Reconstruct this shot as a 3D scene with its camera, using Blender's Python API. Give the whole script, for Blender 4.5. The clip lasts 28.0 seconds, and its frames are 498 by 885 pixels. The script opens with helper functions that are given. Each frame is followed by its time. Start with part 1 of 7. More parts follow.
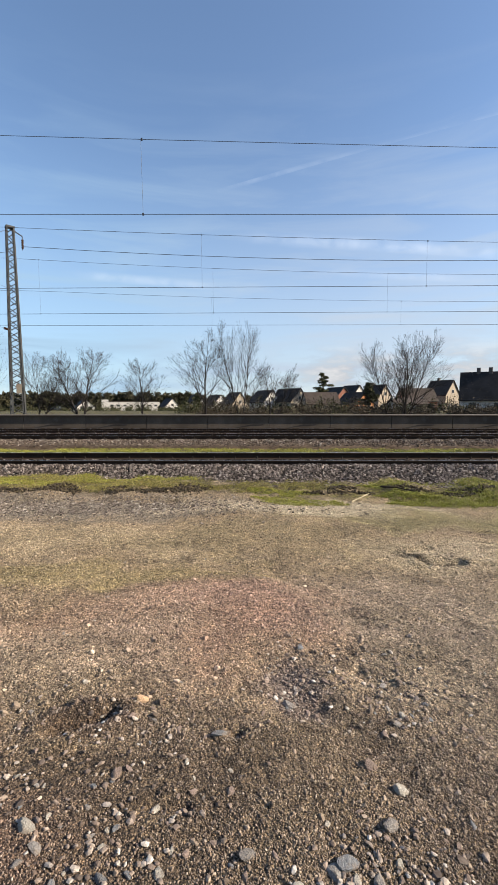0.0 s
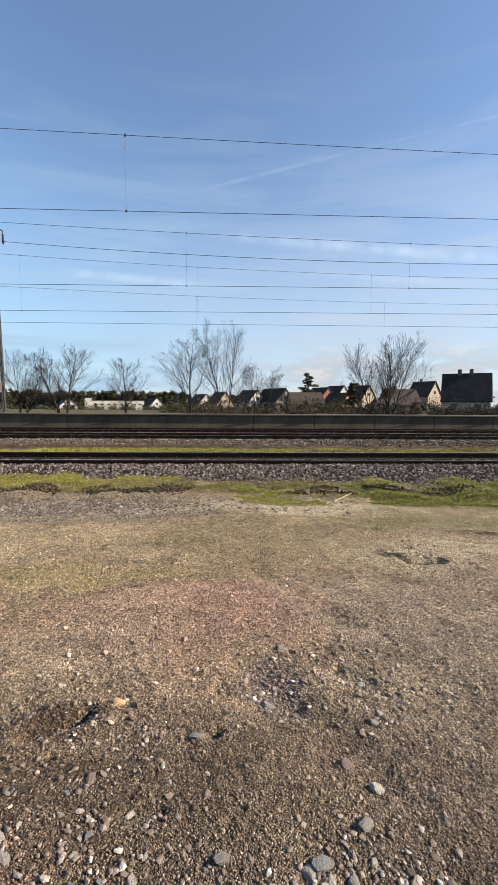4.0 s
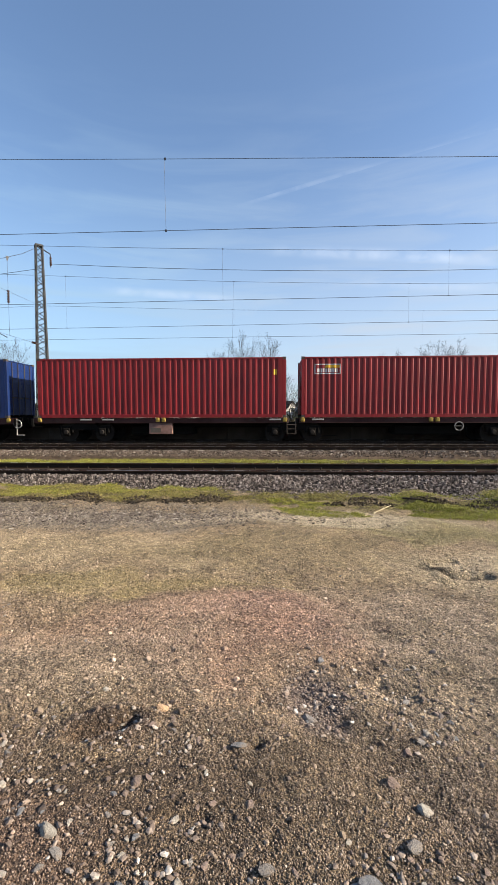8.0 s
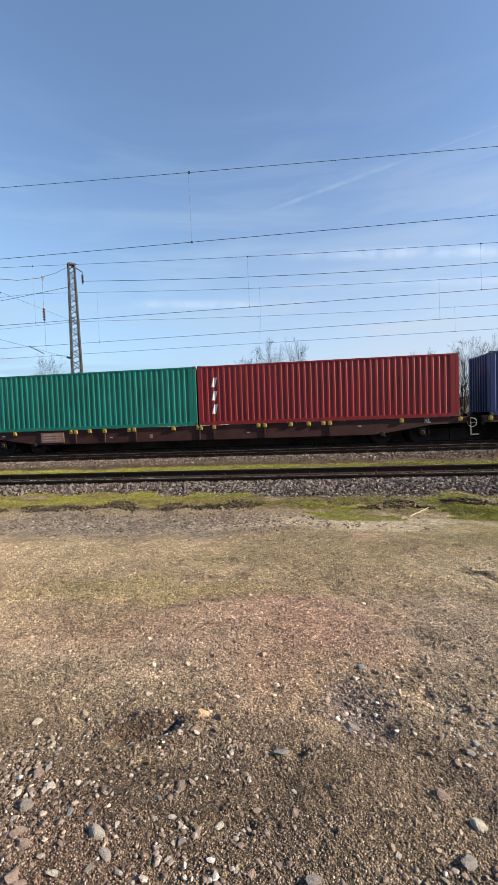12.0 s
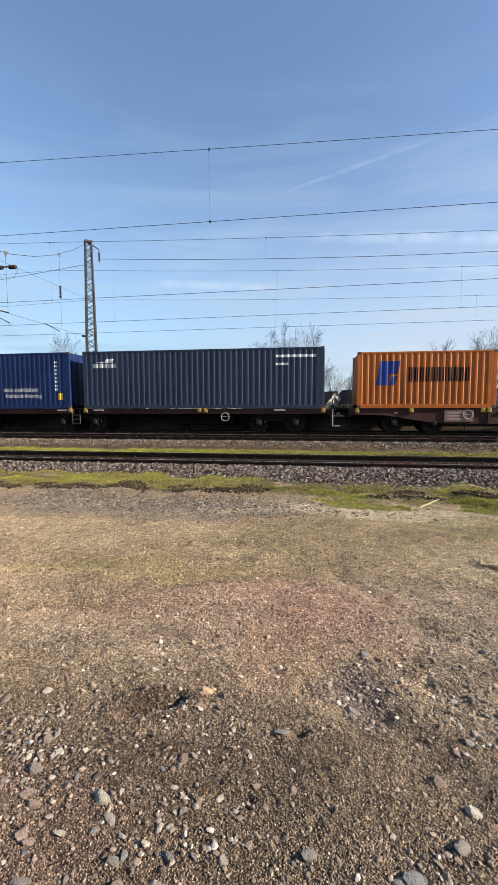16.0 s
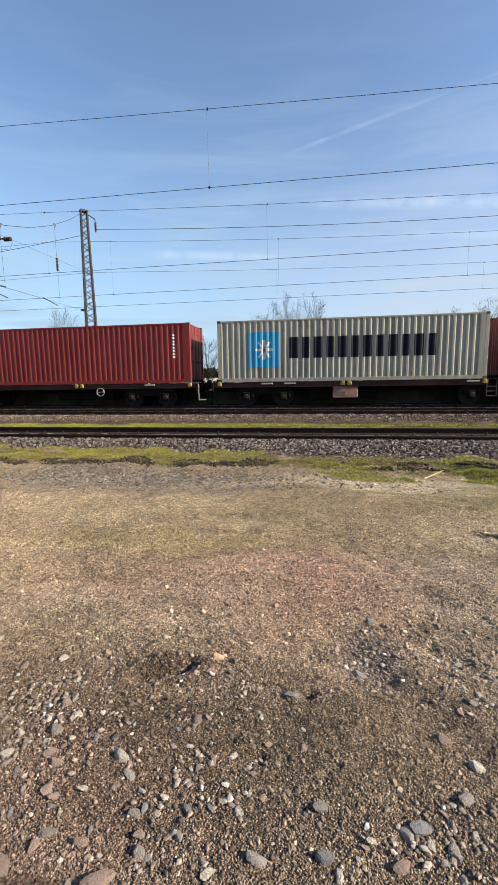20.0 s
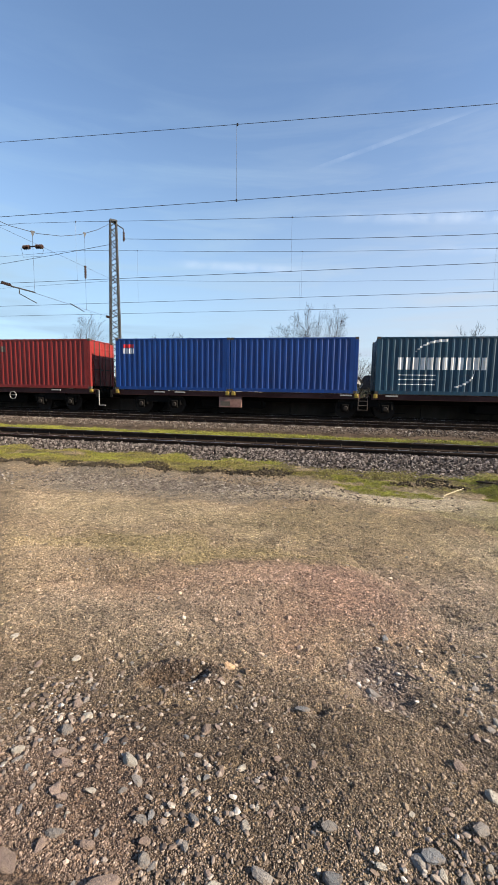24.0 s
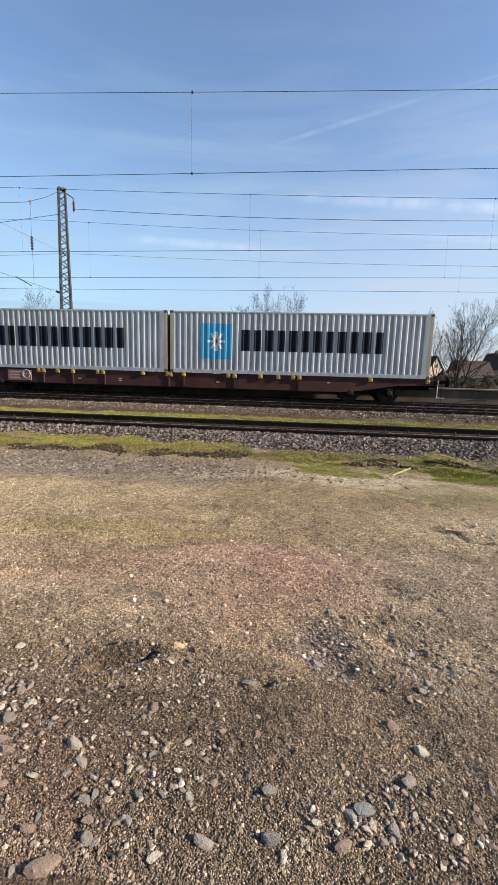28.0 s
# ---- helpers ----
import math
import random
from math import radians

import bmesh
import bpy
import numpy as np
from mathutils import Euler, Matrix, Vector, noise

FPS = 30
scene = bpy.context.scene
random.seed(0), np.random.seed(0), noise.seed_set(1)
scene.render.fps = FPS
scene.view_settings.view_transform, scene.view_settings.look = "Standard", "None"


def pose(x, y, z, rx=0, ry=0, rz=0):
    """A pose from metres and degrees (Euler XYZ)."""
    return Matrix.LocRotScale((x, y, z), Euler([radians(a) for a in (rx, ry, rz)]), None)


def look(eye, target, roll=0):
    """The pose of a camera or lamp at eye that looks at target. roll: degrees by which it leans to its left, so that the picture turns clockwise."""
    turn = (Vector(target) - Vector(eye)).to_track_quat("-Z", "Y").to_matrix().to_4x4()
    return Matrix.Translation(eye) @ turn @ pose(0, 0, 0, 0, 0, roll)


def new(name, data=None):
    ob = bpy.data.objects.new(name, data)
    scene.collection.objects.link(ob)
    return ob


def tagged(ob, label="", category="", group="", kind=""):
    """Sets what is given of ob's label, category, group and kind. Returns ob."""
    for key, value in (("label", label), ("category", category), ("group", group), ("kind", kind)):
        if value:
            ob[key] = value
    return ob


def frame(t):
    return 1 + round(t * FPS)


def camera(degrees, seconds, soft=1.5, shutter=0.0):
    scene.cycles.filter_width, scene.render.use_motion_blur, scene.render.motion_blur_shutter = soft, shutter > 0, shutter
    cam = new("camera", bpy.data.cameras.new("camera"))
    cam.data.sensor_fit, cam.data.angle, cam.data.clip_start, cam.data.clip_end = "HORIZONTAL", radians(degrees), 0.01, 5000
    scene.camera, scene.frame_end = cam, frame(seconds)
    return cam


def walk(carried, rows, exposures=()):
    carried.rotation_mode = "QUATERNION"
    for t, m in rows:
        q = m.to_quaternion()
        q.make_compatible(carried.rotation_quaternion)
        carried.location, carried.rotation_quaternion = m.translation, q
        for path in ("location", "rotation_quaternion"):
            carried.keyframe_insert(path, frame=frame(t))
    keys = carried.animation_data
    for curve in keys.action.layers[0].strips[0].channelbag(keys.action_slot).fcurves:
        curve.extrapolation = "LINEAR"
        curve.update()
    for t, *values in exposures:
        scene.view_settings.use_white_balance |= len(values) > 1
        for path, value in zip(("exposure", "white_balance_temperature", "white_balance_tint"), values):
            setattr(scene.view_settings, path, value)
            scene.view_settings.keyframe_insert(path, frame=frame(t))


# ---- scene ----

# ------------------------------------------------------------------ camera
cam = camera(61.25, 28.0, soft=0.92)
# seconds, eye x y z, yaw to the left, pitch, roll (degrees)
PATH = [
    (0, 0.001, 0.001, 1.500, 0.00, -4.99, 0.00),
    (0.5, 0.045, 0.034, 1.487, -0.54, -4.85, -0.00),
    (1, 0.034, 0.027, 1.488, -0.89, -4.86, 0.24),
    (1.5, -0.023, 0.012, 1.495, -1.10, -4.89, 0.27),
    (2, -0.038, 0.025, 1.493, -1.36, -4.73, 0.41),
    (2.5, -0.025, 0.035, 1.493, -1.66, -4.55, 0.53),
    (3, -0.005, 0.018, 1.495, -1.98, -4.46, 0.49),
    (3.5, 0.019, 0.012, 1.499, -2.08, -4.59, 0.37),
    (5.5, 0.039, 0.021, 1.498, -0.48, -6.36, 0.23),
    (6, 0.027, 0.014, 1.496, 0.83, -6.20, 0.22),
    (6.5, 0.026, 0.007, 1.494, 1.92, -5.74, 0.11),
    (7, 0.020, 0.006, 1.494, 2.54, -5.02, 0.06),
    (7.5, 0.018, -0.004, 1.493, 2.69, -4.22, -0.03),
    (8, 0.002, -0.017, 1.497, 2.74, -3.50, -0.12),
    (8.5, -0.013, -0.024, 1.502, 3.05, -2.90, -0.29),
    (9, -0.015, -0.026, 1.497, 3.67, -2.43, -0.53),
    (9.5, -0.020, -0.037, 1.497, 4.20, -2.10, -0.71),
    (10, -0.011, -0.041, 1.499, 4.71, -1.91, -0.91),
    (10.5, -0.010, -0.042, 1.496, 4.96, -1.87, -1.01),
    (11, -0.015, -0.040, 1.493, 5.36, -2.11, -1.27),
    (11.5, -0.009, -0.030, 1.489, 5.93, -2.42, -1.64),
    (12, -0.010, -0.023, 1.492, 6.84, -2.65, -2.05),
    (12.5, -0.008, -0.028, 1.496, 7.57, -2.61, -2.27),
    (14.5, -0.006, -0.022, 1.501, 6.40, -3.32, -0.52),
    (15, -0.012, -0.012, 1.499, 6.65, -4.06, 0.01),
    (15.5, -0.015, -0.016, 1.499, 7.46, -4.60, 0.17),
    (16, -0.015, -0.022, 1.500, 8.41, -4.77, -0.11),
    (16.5, -0.019, -0.024, 1.498, 9.14, -4.78, -0.74),
    (17, -0.017, -0.026, 1.507, 9.44, -4.90, -1.31),
    (17.5, -0.006, -0.022, 1.500, 9.19, -5.51, -1.54),
    (18, -0.010, -0.020, 1.502, 8.69, -6.51, -1.60),
    (18.5, -0.022, -0.014, 1.502, 8.23, -7.53, -1.52),
    (19, -0.028, -0.014, 1.493, 8.17, -8.20, -1.38),
    (19.5, -0.034, -0.023, 1.498, 8.45, -8.40, -1.26),
    (20, -0.041, -0.020, 1.492, 8.77, -8.29, -0.82),
    (20.5, -0.048, -0.011, 1.491, 8.81, -8.10, -0.12),
    (22.5, -0.051, -0.015, 1.495, 9.76, -7.43, 1.31),
    (23, -0.056, -0.019, 1.495, 10.41, -7.14, 1.32),
    (23.5, -0.061, -0.022, 1.492, 10.91, -6.96, 1.22),
    (24, -0.055, -0.031, 1.490, 11.05, -6.98, 1.04),
    (24.5, -0.064, -0.037, 1.484, 10.77, -7.22, 0.73),
    (25, -0.062, -0.036, 1.483, 9.94, -7.74, 0.38),
    (25.5, -0.056, -0.034, 1.477, 8.93, -8.38, 0.03),
    (26, -0.041, -0.022, 1.476, 7.76, -8.99, 0.01),
    (26.5, -0.030, -0.020, 1.482, 6.53, -9.47, 0.37),
    (27, -0.022, -0.006, 1.481, 5.65, -9.64, 0.96),
    (27.5, -0.008, -0.009, 1.480, 4.94, -9.43, 1.66),
    (28, 0.009, -0.019, 1.489, 5.52, -9.32, 1.64),
]


def camera_pose(x, y, z, yaw, pitch, roll):
    return pose(x, y, z, 90 + pitch, 0, yaw) @ pose(0, 0, 0, 0, 0, roll)


# the picture is a little darker until the train arrives
walk(cam, [(t, camera_pose(x, y, z, a, b, c)) for t, x, y, z, a, b, c in PATH], [(0.0, 1.37), (3.5, 1.37), (5.5, 1.43), (28.0, 1.43)])

# ------------------------------------------------------------------ world and sun
SUN = Vector((0.89, -0.115, 0.45)).normalized()
world = bpy.data.worlds.new("sky")
scene.world = world
world.use_nodes = True
wt = world.node_tree
wt.nodes.clear()


def wnode(kind, **values):
    n = wt.nodes.new(kind)
    for key, value in values.items():
        n.inputs[key].default_value = value
    return n


sky = wt.nodes.new("ShaderNodeTexSky")
sky.sky_type = "NISHITA"
sky.sun_disc = False
sky.sun_elevation = math.asin(SUN.z)
sky.sun_rotation = math.atan2(SUN.x, SUN.y)
sky.air_density, sky.dust_density, sky.ozone_density = 1.0, 0.3, 3.0
coord = wt.nodes.new("ShaderNodeTexCoord")
# thin streaks of high cloud, long along the view's width
stretch = wt.nodes.new("ShaderNodeMapping")
stretch.inputs["Scale"].default_value = (1.3, 1.0, 9.0)
stretch.inputs["Rotation"].default_value = (0.0, radians(-3.5), 0.0)
wt.links.new(coord.outputs["Generated"], stretch.inputs["Vector"])
streak = wnode("ShaderNodeTexNoise", Scale=2.2, Detail=6.0, Roughness=0.55, Distortion=0.6)
wt.links.new(stretch.outputs[0], streak.inputs["Vector"])
level = wnode("ShaderNodeMapRange", **{"From Min": 0.44, "From Max": 0.74, "To Max": 0.5})
wt.links.new(streak.outputs["Fac"], level.inputs["Value"])
split = wt.nodes.new("ShaderNodeSeparateXYZ")
wt.links.new(coord.outputs["Generated"], split.inputs[0])
# the haze thickens towards the horizon
low = wnode("ShaderNodeMapRange", **{"From Min": 0.0, "From Max": 0.56, "To Min": 0.72, "To Max": 0.04})
low.interpolation_type = "SMOOTHSTEP"
wt.links.new(split.outputs["Z"], low.inputs["Value"])
band = wnode("ShaderNodeMapRange", **{"From Min": 0.62, "From Max": 0.25, "To Min": 0.0, "To Max": 1.0})
wt.links.new(split.outputs["Z"], band.inputs["Value"])
times = wt.nodes.new("ShaderNodeMath")
times.operation = "MULTIPLY"
wt.links.new(level.outputs[0], times.inputs[0])
wt.links.new(band.outputs[0], times.inputs[1])
most = wt.nodes.new("ShaderNodeMath")
most.operation = "ADD"
most.use_clamp = True
wt.links.new(times.outputs[0], most.inputs[0])
wt.links.new(low.outputs[0], most.inputs[1])
veil = wt.nodes.new("ShaderNodeMix")
veil.data_type = "RGBA"
# the haze is whiter towards the sun, bluer away from it
aside = wnode("ShaderNodeMapRange", **{"From Min": -0.45, "From Max": 0.25})
aside.interpolation_type = "SMOOTHSTEP"
wt.links.new(split.outputs["X"], aside.inputs["Value"])
haze = wt.nodes.new("ShaderNodeMix")
haze.data_type = "RGBA"
haze.inputs["A"].default_value = (2.55, 3.72, 4.85, 1)
haze.inputs["B"].default_value = (3.4, 3.95, 4.65, 1)
wt.links.new(aside.outputs[0], haze.inputs["Factor"])
wt.links.new(haze.outputs["Result"], veil.inputs["B"])
wt.links.new(most.outputs[0], veil.inputs["Factor"])
tint = wt.nodes.new("ShaderNodeMix")
tint.data_type, tint.blend_type = "RGBA", "MULTIPLY"
tint.inputs["Factor"].default_value = 1.0
tint.inputs["B"].default_value = (1.20, 1.19, 1.20, 1)
wt.links.new(sky.outputs[0], tint.inputs["A"])
wt.links.new(tint.outputs["Result"], veil.inputs["A"])
back = wnode("ShaderNodeBackground", Strength=0.0672)
# a low bank of cumulus towards the right
bank_map = wt.nodes.new("ShaderNodeMapping")
bank_map.inputs["Scale"].default_value = (1.0, 1.0, 3.2)
wt.links.new(coord.outputs["Generated"], bank_map.inputs["Vector"])
puff = wnode("ShaderNodeTexNoise", Scale=7.0, Detail=7.0, Roughness=0.6)
wt.links.new(bank_map.outputs[0], puff.inputs["Vector"])
puffs = wnode("ShaderNodeMapRange", **{"From Min": 0.45, "From Max": 0.58, "To Max": 0.9})
wt.links.new(puff.outputs["Fac"], puffs.inputs["Value"])
height_mask = wnode("ShaderNodeMapRange", **{"From Min": 0.16, "From Max": 0.07})
height_mask.interpolation_type = "SMOOTHSTEP"
wt.links.new(split.outputs["Z"], height_mask.inputs["Value"])
side_mask = wnode("ShaderNodeMapRange", **{"From Min": -0.02, "From Max": 0.22})
side_mask.interpolation_type = "SMOOTHSTEP"
wt.links.new(split.outputs["X"], side_mask.inputs["Value"])
last = puffs.outputs[0]
for extra in (height_mask, side_mask):
    mu = wt.nodes.new("ShaderNodeMath")
    mu.operation = "MULTIPLY"
    wt.links.new(last, mu.inputs[0])
    wt.links.new(extra.outputs[0], mu.inputs[1])
    last = mu.outputs[0]
lit = wt.nodes.new("ShaderNodeValToRGB")
lit.color_ramp.elements[0].position, lit.color_ramp.elements[0].color = 0.47, (0.50, 0.57, 0.66, 1)
lit.color_ramp.elements[1].position, lit.color_ramp.elements[1].color = 0.66, (1.0, 0.98, 0.95, 1)
wt.links.new(puff.outputs["Fac"], lit.inputs[0])
bright = wt.nodes.new("ShaderNodeMix")
bright.data_type, bright.blend_type = "RGBA", "MULTIPLY"
bright.inputs["Factor"].default_value = 1.0
bright.inputs["B"].default_value = (4.6, 4.6, 4.7, 1)
wt.links.new(lit.outputs[0], bright.inputs["A"])
cloudy = wt.nodes.new("ShaderNodeMix")
cloudy.data_type = "RGBA"
wt.links.new(last, cloudy.inputs["Factor"])
wt.links.new(veil.outputs["Result"], cloudy.inputs["A"])
wt.links.new(bright.outputs["Result"], cloudy.inputs["B"])
wt.links.new(cloudy.outputs["Result"], back.inputs["Color"])
out = wt.nodes.new("ShaderNodeOutputWorld")
wt.links.new(back.outputs[0], out.inputs[0])

sun = new("sun", bpy.data.lights.new("sun", "SUN"))
sun.data.energy, sun.data.angle, sun.data.color = 5.0, radians(0.55), (1.0, 0.872, 0.705)
sun.matrix_world = look(SUN * 60, (0, 0, 0))

# ------------------------------------------------------------------ materials
MATS = {}


def nodes_of(name):
    m = bpy.data.materials.new(name)
    m.use_nodes = True
    t = m.node_tree
    return m, t, t.nodes["Principled BSDF"]


def put(t, kind, **values):
    n = t.nodes.new(kind)
    for key, value in values.items():
        n.inputs[key].default_value = value
    return n


def ramp(t, source, stops):
    r = t.nodes.new("ShaderNodeValToRGB")
    el = r.color_ramp.elements
    while len(el) < len(stops):
        el.new(0.5)
    for e, (p, c) in zip(el, stops):
        e.position, e.color = p, (*c, 1)
    t.links.new(source, r.inputs[0])
    return r.outputs[0]


def blend(t, fac, a, b, how="MIX"):
    m = t.nodes.new("ShaderNodeMix")
    m.data_type, m.blend_type = "RGBA", how
    for key, v in (("Factor", fac), ("A", a), ("B", b)):
        if isinstance(v, (int, float)):
            m.inputs[key].default_value = v
        elif isinstance(v, tuple):
            m.inputs[key].default_value = (*v, 1)
        else:
            t.links.new(v, m.inputs[key])
    return m.outputs["Result"]


def relief(t, bsdf, height, strength, distance):
    b = put(t, "ShaderNodeBump", Strength=strength, Distance=distance)
    t.links.new(height, b.inputs["Height"])
    t.links.new(b.outputs[0], bsdf.inputs["Normal"])


def noise_of(t, vector, scale, detail=5.0, rough=0.55, distortion=0.0):
    n = put(t, "ShaderNodeTexNoise", Scale=scale, Detail=detail, Roughness=rough, Distortion=distortion)
    if vector is not None:
        t.links.new(vector, n.inputs["Vector"])
    return n.outputs["Fac"]


def span(t, source, a, b, lo=0.0, hi=1.0):
    n = put(t, "ShaderNodeMapRange", **{"From Min": a, "From Max": b, "To Min": lo, "To Max": hi})
    n.interpolation_type = "SMOOTHSTEP"
    t.links.new(source, n.inputs["Value"])
    return n.outputs[0]


def worn(name, colour, rough=0.6, metal=0.0, grain=30.0, coarse=1.3, dark=0.55, amount=0.5, bump=0.15,
         stain=None, stain_amount=0.0, piece=0.0, clear=0.0, size=0.004, shine=0.3, streak=0.0):
    """A surface with fine grain, broad wear and stains of its own."""
    if name in MATS:
        return MATS[name]
    m, t, b = nodes_of(name)
    colour = tuple(x * 0.78 for x in colour)
    c = t.nodes.new("ShaderNodeTexCoord").outputs["Object"]
    fine, broad = noise_of(t, c, grain, 6), noise_of(t, c, coarse, 5, 0.6, 0.4)
    deep = tuple(x * dark for x in colour)
    col = blend(t, span(t, broad, 0.35, 0.7, 0, amount), colour, deep)
    col = blend(t, span(t, fine, 0.42, 0.72, 0, amount * 0.6), col, deep)
    if stain:
        spots = noise_of(t, c, coarse * 3.1, 8, 0.68, 0.8)
        col = blend(t, span(t, spots, 0.56, 0.70, 0, stain_amount), col, stain)
    if streak:
        run = t.nodes.new("ShaderNodeMapping")
        run.inputs["Scale"].default_value = (5.0, 5.0, 0.35)
        t.links.new(c, run.inputs["Vector"])
        runs = noise_of(t, run.outputs[0], 1.0, 6, 0.65)
        col = blend(t, 1.0, col, ramp(t, runs, [(0.30, (1 - streak,) * 3), (0.50, (1, 1, 1)), (0.72, (1 + streak,) * 3)]), "MULTIPLY")
    if piece:
        rnd = t.nodes.new("ShaderNodeObjectInfo").outputs["Random"]
        col = blend(t, 1.0, col, ramp(t, rnd, [(0, (1 - piece,) * 3), (1, (1 + piece * 0.4,) * 3)]), "MULTIPLY")
    t.links.new(col, b.inputs["Base Color"])
    t.links.new(span(t, broad, 0.3, 0.75, max(rough - 0.1, 0.05), min(rough + 0.15, 1)), b.inputs["Roughness"])
    b.inputs["Metallic"].default_value = metal
    b.inputs["Coat Weight"].default_value = clear
    b.inputs["Specular IOR Level"].default_value = shine
    if bump:
        relief(t, b, fine, bump, size)
    MATS[name] = m
    return m


def islands(name, stops, rough=0.85, grain=60.0):
    """Loose pieces in one mesh: each piece takes its own colour."""
    m, t, b = nodes_of(name)
    rnd = t.nodes.new("ShaderNodeNewGeometry").outputs["Random Per Island"]
    c = t.nodes.new("ShaderNodeTexCoord").outputs["Object"]
    fine = noise_of(t, c, grain, 4)
    col = blend(t, span(t, fine, 0.35, 0.75, 0, 0.5), ramp(t, rnd, stops), (0.06, 0.05, 0.04))
    t.links.new(col, b.inputs["Base Color"])
    b.inputs["Roughness"].default_value = rough
    b.inputs["Specular IOR Level"].default_value = 0.15
    MATS[name] = m
    return m

# ------------------------------------------------------------------ building helpers
def part(name, bm, material, parent=None, label=""):
    """Links a bmesh as one mesh object under a thing or a part."""
    me = bpy.data.meshes.new(name)
    bm.to_mesh(me)
    bm.free()
    if material:
        me.materials.append(material)
    ob = new(name, me)
    ob.parent = parent
    return tagged(ob, label)


def share(name, me, parent, material=None, at=None, label=""):
    """An object of its own on a mesh that alike pieces share."""
    ob = new(name, me)
    ob.parent = parent
    if material:
        ob.material_slots[0].link = "OBJECT"
        ob.material_slots[0].material = material
    if at is not None:
        ob.matrix_basis = at
    return tagged(ob, label)


def mesh_of(name, bm, material):
    me = bpy.data.meshes.new(name)
    bm.to_mesh(me)
    bm.free()
    me.materials.append(material)
    return me


def thing(name, label, category, group="", at=None):
    e = new(name)
    e.empty_display_size = 0.2
    if at is not None:
        e.matrix_basis = at
    return tagged(e, label, category, group)


def box(bm, x0, x1, y0, y1, z0, z1, bevel=0.0):
    m = Matrix.Translation(((x0 + x1) / 2, (y0 + y1) / 2, (z0 + z1) / 2)) @ Matrix.Diagonal((x1 - x0, y1 - y0, z1 - z0, 1))
    made = bmesh.ops.create_cube(bm, size=1, matrix=m)["verts"]
    if bevel:
        edges = list({e for v in made for e in v.link_edges})
        bmesh.ops.bevel(bm, geom=edges, offset=bevel, segments=1, affect="EDGES", profile=0.5)
    return bm


def boxed(*args, **kw):
    return box(bmesh.new(), *args, **kw)


def rod(bm, a, b, r0, r1=None, sides=8, caps=True):
    a, b = Vector(a), Vector(b)
    d = b - a
    turn = d.to_track_quat("Z", "Y").to_matrix().to_4x4()
    m = Matrix.Translation((a + b) / 2) @ turn
    bmesh.ops.create_cone(bm, cap_ends=caps, segments=sides, radius1=r0, radius2=r0 if r1 is None else r1, depth=d.length, matrix=m)
    return bm


def prism(bm, outline, y0, y1):
    """An outline in x and z, drawn out along y."""
    a = [bm.verts.new((x, y0, z)) for x, z in outline]
    b = [bm.verts.new((x, y1, z)) for x, z in outline]
    n = len(outline)
    bm.faces.new(a)
    bm.faces.new(b[::-1])
    for i in range(n):
        bm.faces.new((a[i], b[i], b[(i + 1) % n], a[(i + 1) % n]))
    bmesh.ops.recalc_face_normals(bm, faces=bm.faces)
    return bm


def tube(name, points, radius, material, parent=None, label=""):
    """A wire or pipe through points, as one mesh."""
    bm = bmesh.new()
    for a, b in zip(points[:-1], points[1:]):
        rod(bm, a, b, radius, sides=6, caps=False)
    return part(name, bm, material, parent, label)


def smooth(ob):
    for p in ob.data.polygons:
        p.use_smooth = True
    return ob

# ------------------------------------------------------------------ ground
RAIL = 0.30          # height of the rail tops
Y1, Y2, Y3, Y4 = 10.0, 17.6, 21.5, 26.0   # middles of the tracks
STEEL = worn("rusty rail steel", (0.040, 0.028, 0.021), 0.8, 0.1, 40, 2.0, 0.6, 0.6, 0.2, shine=0.08)
SHINE = worn("polished rail head", (0.42, 0.40, 0.38), 0.28, 1.0, 60, 3.0, 0.7, 0.3, 0.05)


def step(a, b, v):
    v = min(max((v - a) / (b - a), 0.0), 1.0)
    return v * v * (3 - 2 * v)


# pressed ruts and hollows in the yard: from x y to x y, half width, depth
RUTS = ((1.50, 4.28, 1.74, 3.98, 0.03, 0.022), (1.74, 3.96, 2.00, 3.92, 0.07, 0.045), (2.00, 3.90, 2.30, 3.86, 0.04, 0.025), (1.66, 4.33, 1.92, 4.36, 0.03, 0.03),
        (2.75, 4.96, 3.20, 4.72, 0.05, 0.035), (-0.90, 1.84, -0.69, 1.94, 0.045, 0.045), (-0.08, 1.80, -0.05, 1.80, 0.025, 0.02),
        (0.20, 3.74, 0.77, 2.75, 0.09, 0.017), (0.77, 2.75, 1.15, 2.20, 0.12, 0.006), (0.20, 2.22, 0.28, 2.02, 0.12, 0.016), (0.28, 2.02, 0.62, 1.60, 0.10, 0.012),
        (-0.36, 1.46, -0.24, 1.44, 0.03, 0.015), (0.48, 2.34, 0.86, 2.06, 0.05, 0.012))


